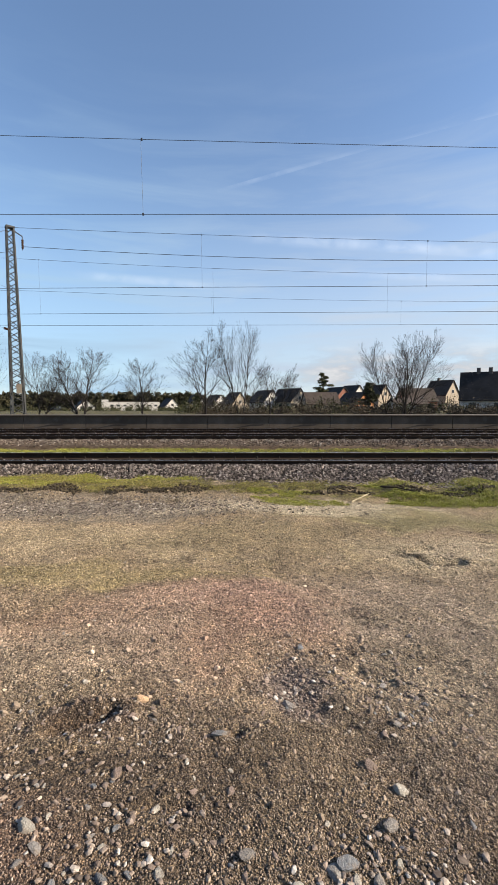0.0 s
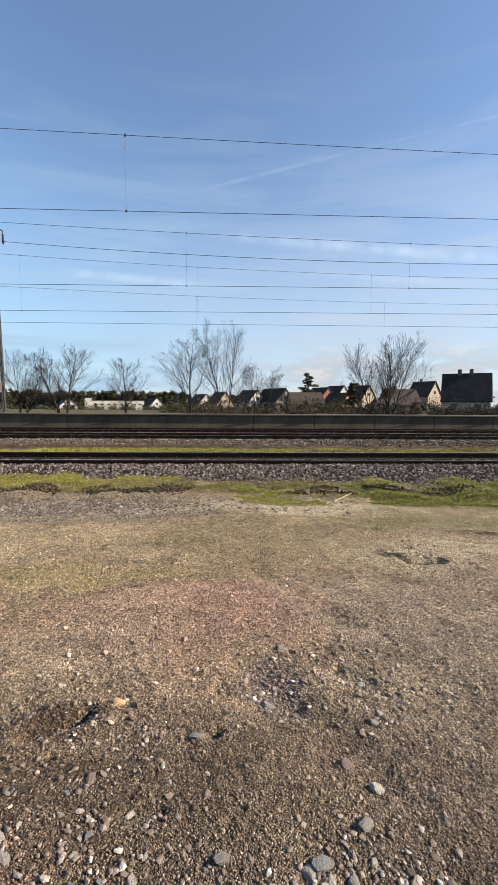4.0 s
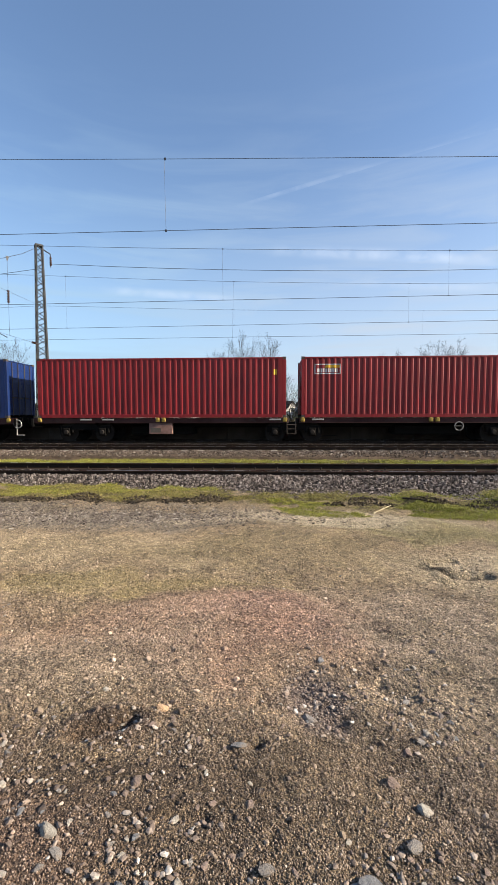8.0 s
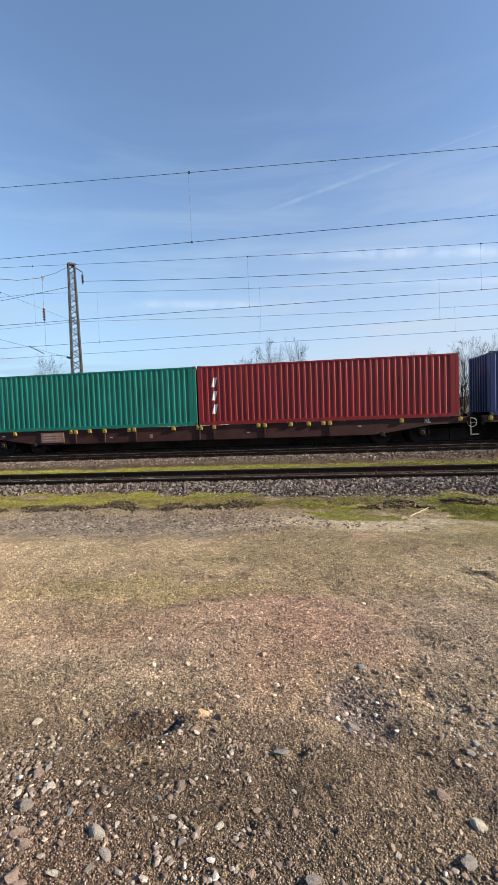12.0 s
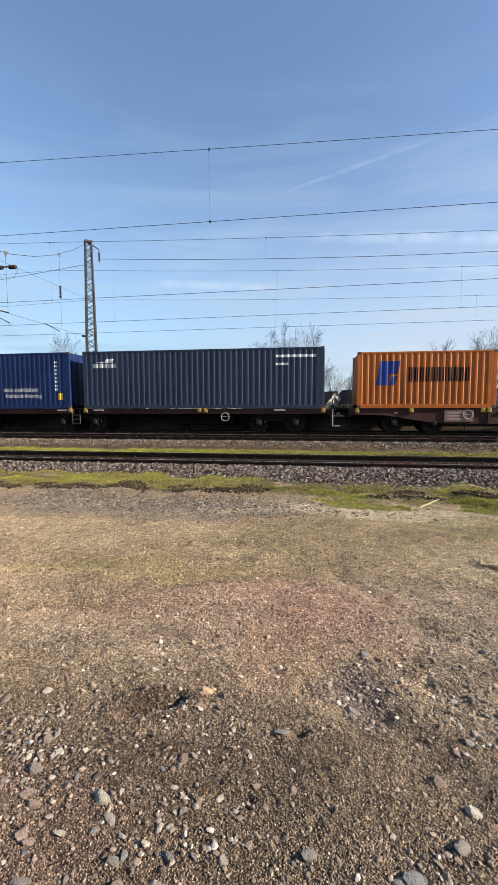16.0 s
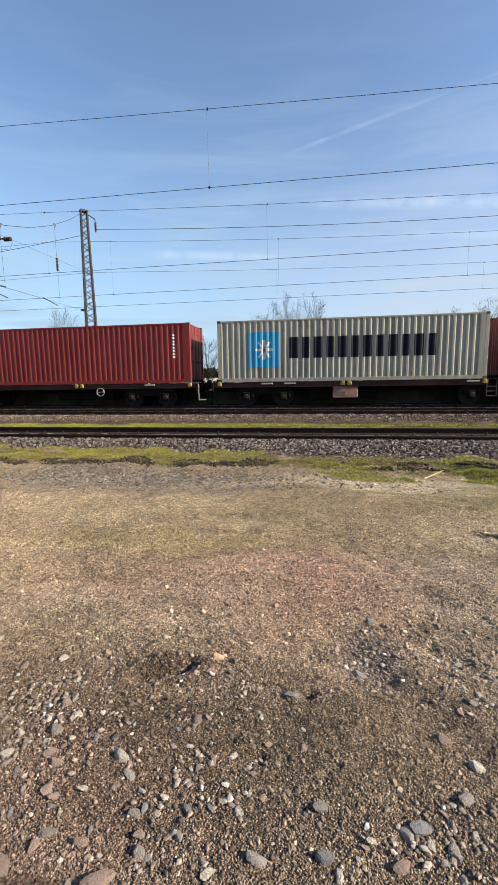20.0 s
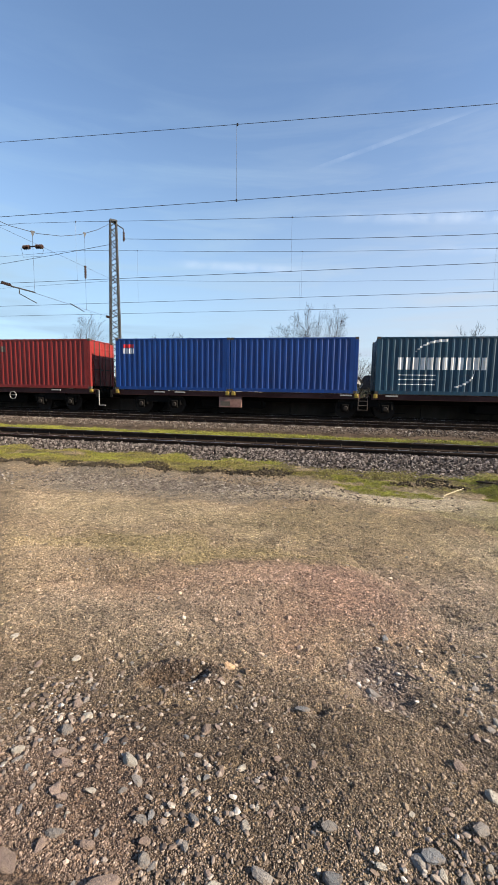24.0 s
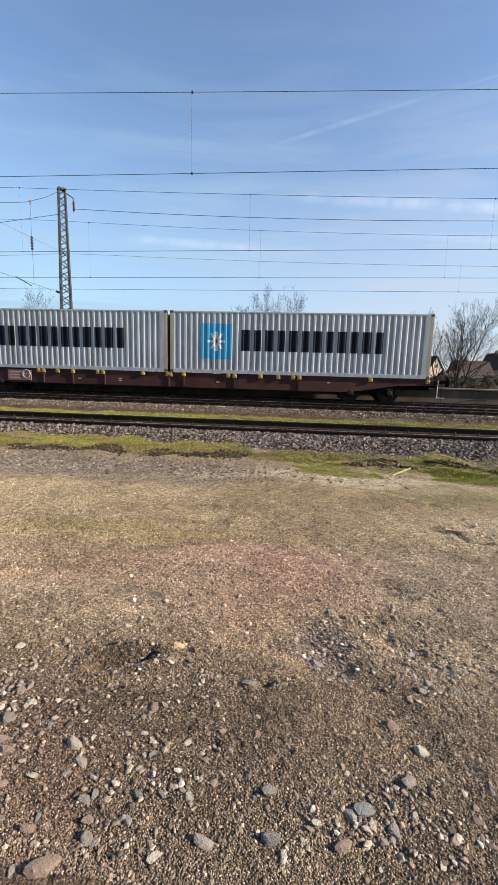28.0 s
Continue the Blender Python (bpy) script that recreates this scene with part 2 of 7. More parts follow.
def ground_height(x, y):
    z = 0.05 * step(6.3, 7.6, y)
    z += 0.03 * step(14.2, 15.6, y) - 0.08 * step(24.5, 40, y)
    if y < 9:
        n = noise.noise
        z += 0.024 * n((x * 0.9, y * 0.9, 0)) + 0.014 * n((x * 3.1, y * 3.1, 4)) + 0.0065 * n((x * 9, y * 9, 7))
        if y < 6 and abs(x) < 5:
            z += 0.0055 * n((x * 23, y * 23, 3)) + 0.0035 * n((x * 51, y * 51, 9))
        # the low red mound
        z += 0.05 * math.exp(-((x + 0.25) / 0.95) ** 2 - ((y - 2.9) / 0.55) ** 2)
        # pressed wheel tracks, hollows and holes
        for ax, ay, bx, by, w, deep in RUTS:
            if ax - 0.4 < x < bx + 0.4 and abs(y - (ay + by) / 2) < 0.9:
                k = min(max(((x - ax) * (bx - ax) + (y - ay) * (by - ay)) / ((bx - ax) ** 2 + (by - ay) ** 2), 0), 1)
                far = math.hypot(x - ax - k * (bx - ax), y - ay - k * (by - ay)) + 0.03 * n((x * 10, y * 10, 3))
                z += -deep * math.exp(-(far / w) ** 2) + 0.4 * deep * math.exp(-((far - 2 * w) / w) ** 2)
        # the verge has broken edges
        c = 6.55 + 0.15 * n((x * 0.8, 3, 2)) + 0.05 * n((x * 5, 3, 2))
        z += 0.055 * step(c - 0.05, c + 0.05, y) * step(-0.2, 0.35, n((x * 1.3, 8, 1)))
        z += step(6.1, 6.5, y) * (1 - step(7.3, 7.7, y)) * (0.03 * n((x * 3, y * 6, 2)) + 0.018 * n((x * 9, y * 14, 5)))
    elif 60 < y:
        z -= 2.5 * step(120, 300, y)
    return z


def spaced(fine0, fine1, gap, far0, far1, grow=1.22):
    v = list(np.arange(fine0, fine1, gap))
    g, p = gap, v[-1]
    while p < far1:
        g *= grow
        p += g
        v.append(p)
    g, p = gap, v[0]
    while p > far0:
        g *= grow
        p -= g
        v.insert(0, p)
    return v


def zone(t, c, x, y, rx, ry, soft=0.5, wobble=0.6, wave=1.1, most=1.0):
    """A mask for a patch of ground round a place, with a ragged edge."""
    m = t.nodes.new("ShaderNodeMapping")
    m.vector_type = "POINT"
    m.inputs["Location"].default_value = (-x / rx, -y / ry, 0)
    m.inputs["Scale"].default_value = (1 / rx, 1 / ry, 0)
    t.links.new(c, m.inputs["Vector"])
    ln = t.nodes.new("ShaderNodeVectorMath")
    ln.operation = "LENGTH"
    t.links.new(m.outputs[0], ln.inputs[0])
    n = noise_of(t, c, wave, 6, 0.65)
    a = t.nodes.new("ShaderNodeMath")
    a.operation = "MULTIPLY_ADD"
    a.inputs[1].default_value = wobble * 2
    t.links.new(n, a.inputs[0])
    t.links.new(ln.outputs["Value"], a.inputs[2])
    return span(t, a.outputs[0], 1 + wobble + soft / 2, 1 + wobble - soft / 2, 0, most)


def earth_colour(t, c):
    """The yard's broad colours: red, grey and pale earth, moss, and damp soil in the ruts."""
    bend = put(t, "ShaderNodeTexNoise", Scale=0.75, Detail=5.0, Roughness=0.6)
    t.links.new(c, bend.inputs["Vector"])
    shift = t.nodes.new("ShaderNodeVectorMath")
    shift.operation = "MULTIPLY_ADD"
    shift.inputs[1].default_value = (1.6, 1.8, 0)
    shift.inputs[2].default_value = (-0.8, -0.9, 0)
    t.links.new(bend.outputs["Color"], shift.inputs[0])
    bent = t.nodes.new("ShaderNodeVectorMath")
    t.links.new(c, bent.inputs[0])
    t.links.new(shift.outputs[0], bent.inputs[1])
    plain, c = c, bent.outputs[0]
    broad = noise_of(t, c, 0.9, 6, 0.6, 0.5)
    earth = blend(t, span(t, broad, 0.3, 0.7), (0.45, 0.345, 0.225), (0.31, 0.242, 0.165))
    # the near yard: red mound, grey strip, brown foreground, dark hollows
    near_yard = (
        (-0.35, 2.85, 1.45, 0.62, 1.0, 0.7, 1.1, 0.85, (0.395, 0.270, 0.198)),
        (0.15, 3.00, 0.65, 0.38, 1.0, 0.7, 1.6, 0.75, (0.47, 0.305, 0.240)),
        (1.35, 2.55, 0.95, 1.15, 0.9, 0.6, 1.1, 0.9, (0.385, 0.315, 0.242)),
        (-1.3, 2.35, 0.80, 0.40, 1.0, 0.8, 1.4, 0.7, (0.40, 0.323, 0.243)),
        (-0.3, 1.25, 2.2, 0.75, 0.9, 0.6, 1.4, 0.85, (0.140, 0.103, 0.075)),
        (-0.95, 1.15, 0.45, 0.40, 0.9, 0.8, 2.0, 0.6, (0.225, 0.146, 0.112)),
        (0.30, 1.35, 0.30, 0.45, 0.9, 0.8, 2.0, 0.7, (0.27, 0.205, 0.140)),
        # damp dirt by the orange stone, with the hole's shadow in the colour
        (-0.76, 1.91, 0.22, 0.11, 0.9, 0.7, 5.0, 0.8, (0.095, 0.064, 0.050)),
        (0.24, 2.12, 0.17, 0.22, 0.8, 0.7, 4.0, 0.8, (0.20, 0.160, 0.155)))
    # the far yard: spilled ballast, pale worn lanes, moss
    far_yard = (
        (-2.6, 6.1, 2.6, 0.62, 0.8, 0.8, 1.3, 0.9, (0.255, 0.222, 0.182)),
        (0.9, 6.05, 1.9, 0.40, 0.7, 0.7, 1.2, 0.95, (0.60, 0.52, 0.385)),
        (2.2, 4.25, 1.1, 0.45, 0.8, 0.6, 1.6, 0.85, (0.58, 0.485, 0.345)),
        (-2.2, 4.8, 1.9, 0.55, 0.8, 0.8, 1.6, 0.75, (0.47, 0.38, 0.245)),
        (-1.5, 3.72, 1.4, 0.30, 0.9, 1.3, 3.4, 0.50, (0.37, 0.31, 0.12)),
        (0.2, 4.65, 1.3, 0.60, 0.9, 1.1, 2.2, 0.45, (0.31, 0.255, 0.135)),
        (2.6, 5.5, 1.5, 0.40, 0.9, 1.1, 2.2, 0.50, (0.33, 0.315, 0.13)))
    for x, y, rx, ry, soft, wob, wave, most, colour in near_yard + far_yard:
        earth = blend(t, zone(t, plain if rx < 0.6 else c, x, y, rx, ry, soft * 1.2, wob * 1.25, wave, most), earth, colour)
    # wet soil in the ruts
    for x, y, rx, ry, wave in ((1.86, 3.92, 0.22, 0.05, 7.0), (1.62, 4.12, 0.14, 0.08, 9.0), (2.98, 4.84, 0.28, 0.06, 6.0)):
        earth = blend(t, zone(t, plain, x, y, rx, ry, 0.7, 0.7, wave, 0.8), earth, (0.10, 0.078, 0.056))
    long = t.nodes.new("ShaderNodeMapping")
    long.inputs["Scale"].default_value = (0.55, 1.9, 1.0)
    long.inputs["Rotation"].default_value = (0, 0, radians(-7))
    t.links.new(c, long.inputs["Vector"])
    lanes = noise_of(t, long.outputs[0], 1.4, 7, 0.68, 0.4)
    earth = blend(t, 1.0, earth, ramp(t, lanes, [(0.34, (0.76, 0.75, 0.70)), (0.48, (0.98, 0.97, 0.95)), (0.66, (1.18, 1.18, 1.17))]), "MULTIPLY")
    patch = noise_of(t, c, 5.5, 7, 0.72, 0.6)
    shade = ramp(t, patch, [(0.32, (0.50, 0.48, 0.46)), (0.46, (0.93, 0.93, 0.93)), (0.55, (1.06, 1.06, 1.05)), (0.68, (1.35, 1.33, 1.28))])
    return blend(t, 1.0, earth, shade, "MULTIPLY")


def ground_material():
    m, t, b = nodes_of("gravel and earth")
    c = t.nodes.new("ShaderNodeTexCoord").outputs["Object"]
    xyz = t.nodes.new("ShaderNodeSeparateXYZ")
    t.links.new(c, xyz.inputs[0])
    speck = noise_of(t, c, 150, 5, 0.8)
    clod = noise_of(t, c, 22, 6, 0.7)
    cell = put(t, "ShaderNodeTexVoronoi", Scale=150.0)
    t.links.new(c, cell.inputs["Vector"])
    earth = earth_colour(t, c)
    # the verge by the line is mossy and grassy
    verge = noise_of(t, c, 1.5, 7, 0.65)
    # it comes further out towards the right
    right = t.nodes.new("ShaderNodeMath")
    right.operation = "MAXIMUM"
    right.inputs[1].default_value = -1.0
    t.links.new(xyz.outputs["X"], right.inputs[0])
    slant = t.nodes.new("ShaderNodeMath")
    slant.operation = "MULTIPLY_ADD"
    slant.inputs[1].default_value = 0.27
    t.links.new(right.outputs[0], slant.inputs[0])
    t.links.new(xyz.outputs["Y"], slant.inputs[2])
    near = span(t, slant.outputs[0], 6.6, 7.3)
    far = span(t, xyz.outputs["Y"], 13.9, 13.2)
    mul = t.nodes.new("ShaderNodeMath")
    mul.operation = "MULTIPLY"
    t.links.new(near, mul.inputs[0])
    t.links.new(far, mul.inputs[1])
    mul2 = t.nodes.new("ShaderNodeMath")
    mul2.operation = "MULTIPLY"
    t.links.new(mul.outputs[0], mul2.inputs[0])
    t.links.new(span(t, verge, 0.36, 0.52), mul2.inputs[1])
    earth = blend(t, span(t, xyz.outputs["Y"], 11.8, 12.8), earth, (0.12, 0.088, 0.06))
    tuft = noise_of(t, c, 14, 7, 0.75, 0.5)
    sward = ramp(t, tuft, [(0.36, (0.025, 0.018, 0.010)), (0.46, (0.105, 0.082, 0.028)), (0.56, (0.20, 0.185, 0.04)), (0.74, (0.31, 0.285, 0.075))])
    earth = blend(t, mul2.outputs[0], earth, sward)
    # beyond the platform: meadow
    earth = blend(t, span(t, xyz.outputs["Y"], 27, 34), earth, (0.10, 0.092, 0.036))
    col = blend(t, span(t, clod, 0.46, 0.68, 0, 0.45), earth, (0.11, 0.08, 0.055))
    # single grains of three sizes, each toned to imitate sunlit tops and shaded gaps
    for size, lo, hi in ((330.0, 0.30, 1.75), (140.0, 0.32, 1.65), (52.0, 0.55, 1.40)):
        grain = put(t, "ShaderNodeTexVoronoi", Scale=size)
        t.links.new(c, grain.inputs["Vector"])
        one = t.nodes.new("ShaderNodeSeparateColor")
        t.links.new(grain.outputs["Color"], one.inputs[0])
        shade = ramp(t, one.outputs[0], [(0.0, (lo, lo, lo)), (0.45, (0.85, 0.85, 0.85)), (0.85, (1.05, 1.03, 1.0)), (1.0, (hi, hi, hi * 0.96))])
        col = blend(t, 1.0, col, shade, "MULTIPLY")
    t.links.new(col, b.inputs["Base Color"])
    b.inputs["Roughness"].default_value = 0.95
    b.inputs["Specular IOR Level"].default_value = 0.25
    h = t.nodes.new("ShaderNodeMath")
    h.operation = "SUBTRACT"
    t.links.new(speck, h.inputs[0])
    t.links.new(cell.outputs["Distance"], h.inputs[1])
    h2 = t.nodes.new("ShaderNodeMath")
    h2.operation = "MULTIPLY_ADD"
    h2.inputs[1].default_value = 3.0
    t.links.new(clod, h2.inputs[0])
    t.links.new(h.outputs[0], h2.inputs[2])
    last = h2.outputs[0]
    for size, weight in ((62.0, -2.2), (28.0, -2.0)):
        lump = put(t, "ShaderNodeTexVoronoi", Scale=size)
        t.links.new(c, lump.inputs["Vector"])
        more = t.nodes.new("ShaderNodeMath")
        more.operation = "MULTIPLY_ADD"
        more.inputs[1].default_value = weight
        t.links.new(lump.outputs["Distance"], more.inputs[0])
        t.links.new(last, more.inputs[2])
        last = more.outputs[0]
    relief(t, b, last, 1.0, 0.011)
    return m


def grid_mesh(name, xs, ys, height, material):
    nx, ny = len(xs), len(ys)
    verts = [(x, y, height(x, y)) for y in ys for x in xs]
    faces = [(j * nx + i, j * nx + i + 1, (j + 1) * nx + i + 1, (j + 1) * nx + i) for j in range(ny - 1) for i in range(nx - 1)]
    me = bpy.data.meshes.new(name)
    me.from_pydata(verts, [], faces)
    me.materials.append(material)
    me.polygons.foreach_set("use_smooth", [True] * len(faces))
    return new(name, me)


GX = spaced(-2.3, 2.2, 0.015, -2600, 2600, 1.055)
GY = spaced(0.88, 3.8, 0.015, -400, 4200, 1.03)
ground = grid_mesh("ground", GX, GY, ground_height, ground_material())
heights = np.empty(len(ground.data.vertices) * 3)
ground.data.vertices.foreach_get("co", heights)
heights = heights[2::3].reshape(len(GY), len(GX))


def lay(x, y):
    """The ground's height under many places at once."""
    x, y, gx, gy = np.asarray(x), np.asarray(y), np.array(GX), np.array(GY)
    i = np.clip(np.searchsorted(gx, x) - 1, 0, len(gx) - 2)
    j = np.clip(np.searchsorted(gy, y) - 1, 0, len(gy) - 2)
    u, v = (x - gx[i]) / (gx[i + 1] - gx[i]), (y - gy[j]) / (gy[j + 1] - gy[j])
    return (heights[j, i] * (1 - u) + heights[j, i + 1] * u) * (1 - v) + (heights[j + 1, i] * (1 - u) + heights[j + 1, i + 1] * u) * v


tagged(ground, "reddish-brown gravel and earth yard with mossy patches", "ground", kind="structure")


# ------------------------------------------------------------------ loose stones
def pebble_cloud(name, places, sizes, material, flat=0.62, seed=3, blocky=False, rounded=0):
    """Many small angular stones in one mesh, each a bent octahedron or a bent block."""
    rng = np.random.default_rng(seed)
    base = np.array([(1, 0, 0), (-1, 0, 0), (0, 1, 0), (0, -1, 0), (0, 0, 1), (0, 0, -1)], float)
    tris = np.array([(0, 2, 4), (2, 1, 4), (1, 3, 4), (3, 0, 4), (2, 0, 5), (1, 2, 5), (3, 1, 5), (0, 3, 5)])
    if blocky:
        base = np.array([(x, y, z) for z in (-1, 1) for y in (-1, 1) for x in (-1, 1)], float) * 0.72
        tris = np.array([(0, 2, 3), (0, 3, 1), (4, 5, 7), (4, 7, 6), (0, 1, 5), (0, 5, 4), (2, 6, 7), (2, 7, 3), (0, 4, 6), (0, 6, 2), (1, 3, 7), (1, 7, 5)])
    if rounded == 2:
        g = (1 + 5 ** 0.5) / 2
        base = np.array([(-1, g, 0), (1, g, 0), (-1, -g, 0), (1, -g, 0), (0, -1, g), (0, 1, g), (0, -1, -g), (0, 1, -g), (g, 0, -1), (g, 0, 1), (-g, 0, -1), (-g, 0, 1)]) / 1.9
        tris = np.array([(0, 11, 5), (0, 5, 1), (0, 1, 7), (0, 7, 10), (0, 10, 11), (1, 5, 9), (5, 11, 4), (11, 10, 2), (10, 7, 6), (7, 1, 8),
                         (3, 9, 4), (3, 4, 2), (3, 2, 6), (3, 6, 8), (3, 8, 9), (4, 9, 5), (2, 4, 11), (6, 2, 10), (8, 6, 7), (9, 8, 1)])
    n, m = len(places), len(base)
    loose = 0.24 if rounded else 0.42
    v = np.repeat(base[None], n, 0) + rng.uniform(-loose, loose, (n, m, 3))
    v *= np.stack([rng.uniform(0.7, 1.35, n), rng.uniform(0.6, 1.0, n), rng.uniform(0.4, 1.0, n) * flat / 0.7], -1)[:, None]
    a = rng.uniform(0, 6.283, n)
    tip = rng.uniform(-0.5, 0.5, n)
    ca, sa, ct, st = np.cos(a), np.sin(a), np.cos(tip), np.sin(tip)
    x, y, z = v[..., 0], v[..., 1], v[..., 2]
    x, z = x * ct[:, None] + z * st[:, None], -x * st[:, None] + z * ct[:, None]
    x, y = x * ca[:, None] - y * sa[:, None], x * sa[:, None] + y * ca[:, None]
    v = np.stack([x, y, z], -1) * np.asarray(sizes)[:, None, None] * 0.5 + np.asarray(places)[:, None]
    f = (tris[None] + (np.arange(n) * m)[:, None, None]).reshape(-1, 3)
    me = bpy.data.meshes.new(name)
    me.vertices.add(n * m)
    me.vertices.foreach_set("co", v.ravel())
    me.loops.add(f.size)
    me.loops.foreach_set("vertex_index", f.ravel())
    me.polygons.add(len(f))
    me.polygons.foreach_set("loop_start", np.arange(0, f.size, 3))
    me.update(calc_edges=True)
    me.polygons.foreach_set("use_smooth", np.full(len(f), rounded == 1))
    me.materials.append(material)
    return new(name, me)


def gravel_material():
    """Small stones that share the earth's colours, each with a shade of its own."""
    m, t, b = nodes_of("mixed gravel")
    c = t.nodes.new("ShaderNodeTexCoord").outputs["Object"]
    rnd = t.nodes.new("ShaderNodeNewGeometry").outputs["Random Per Island"]
    own = ramp(t, rnd, [(0, (0.040, 0.031, 0.027)), (0.35, (0.115, 0.088, 0.070)), (0.65, (0.205, 0.160, 0.125)), (0.86, (0.30, 0.242, 0.195)), (0.96, (0.44, 0.385, 0.320)), (1, (0.62, 0.57, 0.49))])
    tone = ramp(t, rnd, [(0, (0.35, 0.33, 0.32)), (0.5, (0.9, 0.88, 0.87)), (0.9, (1.25, 1.22, 1.2)), (1, (1.7, 1.65, 1.6))])
    col = blend(t, 0.66, own, blend(t, 1.0, earth_colour(t, c), tone, "MULTIPLY"))
    fine = noise_of(t, c, 260, 4)
    col = blend(t, span(t, fine, 0.4, 0.75, 0, 0.5), col, (0.05, 0.04, 0.032))
    t.links.new(col, b.inputs["Base Color"])
    b.inputs["Roughness"].default_value = 0.75
    b.inputs["Specular IOR Level"].default_value = 0.3
    return m


GRAVEL = gravel_material()
BALLAST = islands("railway ballast", [(0, (0.024, 0.019, 0.017)), (0.4, (0.085, 0.068, 0.060)), (0.75, (0.20, 0.165, 0.147)), (1, (0.38, 0.33, 0.30))])
SPILL = islands("spilled ballast", [(0, (0.05, 0.041, 0.034)), (0.4, (0.12, 0.098, 0.080)), (0.8, (0.215, 0.18, 0.15)), (1, (0.40, 0.36, 0.31))])
# soil clods, near-black so that they draw the shadow under the verge's edge
TURF = islands("shade-dark torn turf", [(0, (0.012, 0.009, 0.006)), (0.6, (0.035, 0.026, 0.016)), (1, (0.08, 0.062, 0.03))])


def scatter(n, x_of, y0, y1, size0, size1, power, seed, bias=1.0, sink=0.15, even=0.62):
    rng = np.random.default_rng(seed)
    y = y0 + (y1 - y0) * rng.random(n) ** bias
    x = rng.uniform(-1, 1, n) * x_of(y) - 0.09 * y
    s = size0 + (size1 - size0) * rng.random(n) ** power
    dense = np.array([noise.noise((a * 1.1, b * 1.6, 2.0)) + 0.5 * noise.noise((a * 4, b * 4, 5.0)) for a, b in zip(x, y)])
    keep = rng.random(n) < np.clip(even + 1.1 * dense, 0.15, 1)
    x, y, s = x[keep], y[keep], s[keep]
    return np.stack([x, y, lay(x, y) + s * sink], -1), s


p, s = scatter(125000, lambda y: 0.66 * y + 0.42, 0.95, 2.75, 0.0052, 0.0112, 1.8, 11, 1.2, 0.12, 0.75)
tagged(pebble_cloud("gravel", p, s, GRAVEL, 0.7, seed=1, rounded=1), "fine brown and grey gravel strewn over the yard", "gravel", kind="stuff")
p, s = scatter(14000, lambda y: 0.66 * y + 0.42, 0.95, 3.8, 0.0095, 0.025, 4.5, 13, 1.1, 0.06, 0.55)
tagged(pebble_cloud("gravel", p, s, GRAVEL, 0.6, seed=8, rounded=2), "small rounded brown and pale pebbles in the yard", "gravel", kind="stuff")
p, s = scatter(3000, lambda y: 0.66 * y + 0.45, 1.8, 5.2, 0.013, 0.036, 3.0, 17, 1.0, 0.14, 0.5)
tagged(pebble_cloud("gravel", p, s, GRAVEL, 0.75, seed=9, rounded=2), "larger clods and pebbles lying loose on the yard", "gravel", kind="stuff")
p, s = scatter(150000, lambda y: 0.66 * y + 0.5, 2.6, 7.0, 0.0070, 0.020, 3.4, 12, 1.1, 0.06, 0.60)
tagged(pebble_cloud("gravel", p, s, GRAVEL, 0.65, seed=2, rounded=1), "coarser gravel strewn over the yard by the verge", "gravel", kind="stuff")

rng = np.random.default_rng(31)
n = 5200
bx, by = rng.normal(-2.6, 1.5, n), rng.normal(6.15, 0.30, n)
p = np.stack([bx, by, lay(bx, by) + 0.003], -1)
tagged(pebble_cloud("gravel", p, 0.012 + 0.034 * rng.random(n) ** 3, SPILL, 0.6, 4, True), "dark spilled ballast stones on the track beside the verge", "gravel", kind="stuff")
# sharp chips in loose clusters near the camera
cx, cy = [], []
for px, py, sx, sy, m in ((-1.2, 1.55, 0.30, 0.30, 420), (0.45, 1.22, 0.25, 0.12, 200), (-0.45, 1.30, 0.25, 0.22, 190), (0.24, 2.10, 0.12, 0.16, 130), (-0.65, 1.85, 0.30, 0.16, 110), (0.75, 2.05, 0.25, 0.25, 140), (0.45, 2.4, 0.25, 0.25, 80)):
    cx += list(rng.normal(px, sx * 0.7, m))
    cy += list(np.maximum(rng.normal(py, sy * 0.7, m), 0.9))
p = np.stack([cx, cy, lay(cx, cy) + 0.004], -1)
CHIPS = islands("stone chips", [(0, (0.07, 0.055, 0.046)), (0.35, (0.16, 0.12, 0.096)), (0.7, (0.26, 0.205, 0.165)), (0.9, (0.36, 0.315, 0.27)), (1, (0.55, 0.51, 0.45))], 0.7, 160.0)
tagged(pebble_cloud("stone_chips", p, 0.010 + 0.024 * rng.random(len(p)) ** 2.2, CHIPS, 0.42, 15, False, 2), "sharp grey and brown stone chips lying in loose clusters", "gravel", kind="stuff")
# torn turf along the broken edges of the verge, its colour carrying their shade
tx, ty = [], []
for x in np.arange(-9, 9, 0.005):
    for line, wave, floor in ((7.06, 0.9, -0.22 if x < -0.8 else 0.22), (6.98, 1.3, 0.0 if x < -0.8 else 0.25), (7.32, 1.7, 0.12), (7.14, 1.2, -0.05 if x < -1.0 else 0.5)):
        if noise.noise((x * wave, line, 4)) > floor:
            tx.append(x + rng.normal(0, 0.03))
            ty.append(line - 0.02 * x * (x > 0) + 0.12 * noise.noise((x * 0.8, 3, line)) + rng.normal(0, 0.06))
p = np.stack([tx, ty, lay(tx, ty) + 0.012], -1)
tagged(pebble_cloud("torn_turf", p, 0.02 + 0.05 * rng.random(len(p)) ** 2, TURF, 0.75, 14), "torn turf and soil, coloured dark for shade along the verge's broken edge", "turf", kind="stuff")

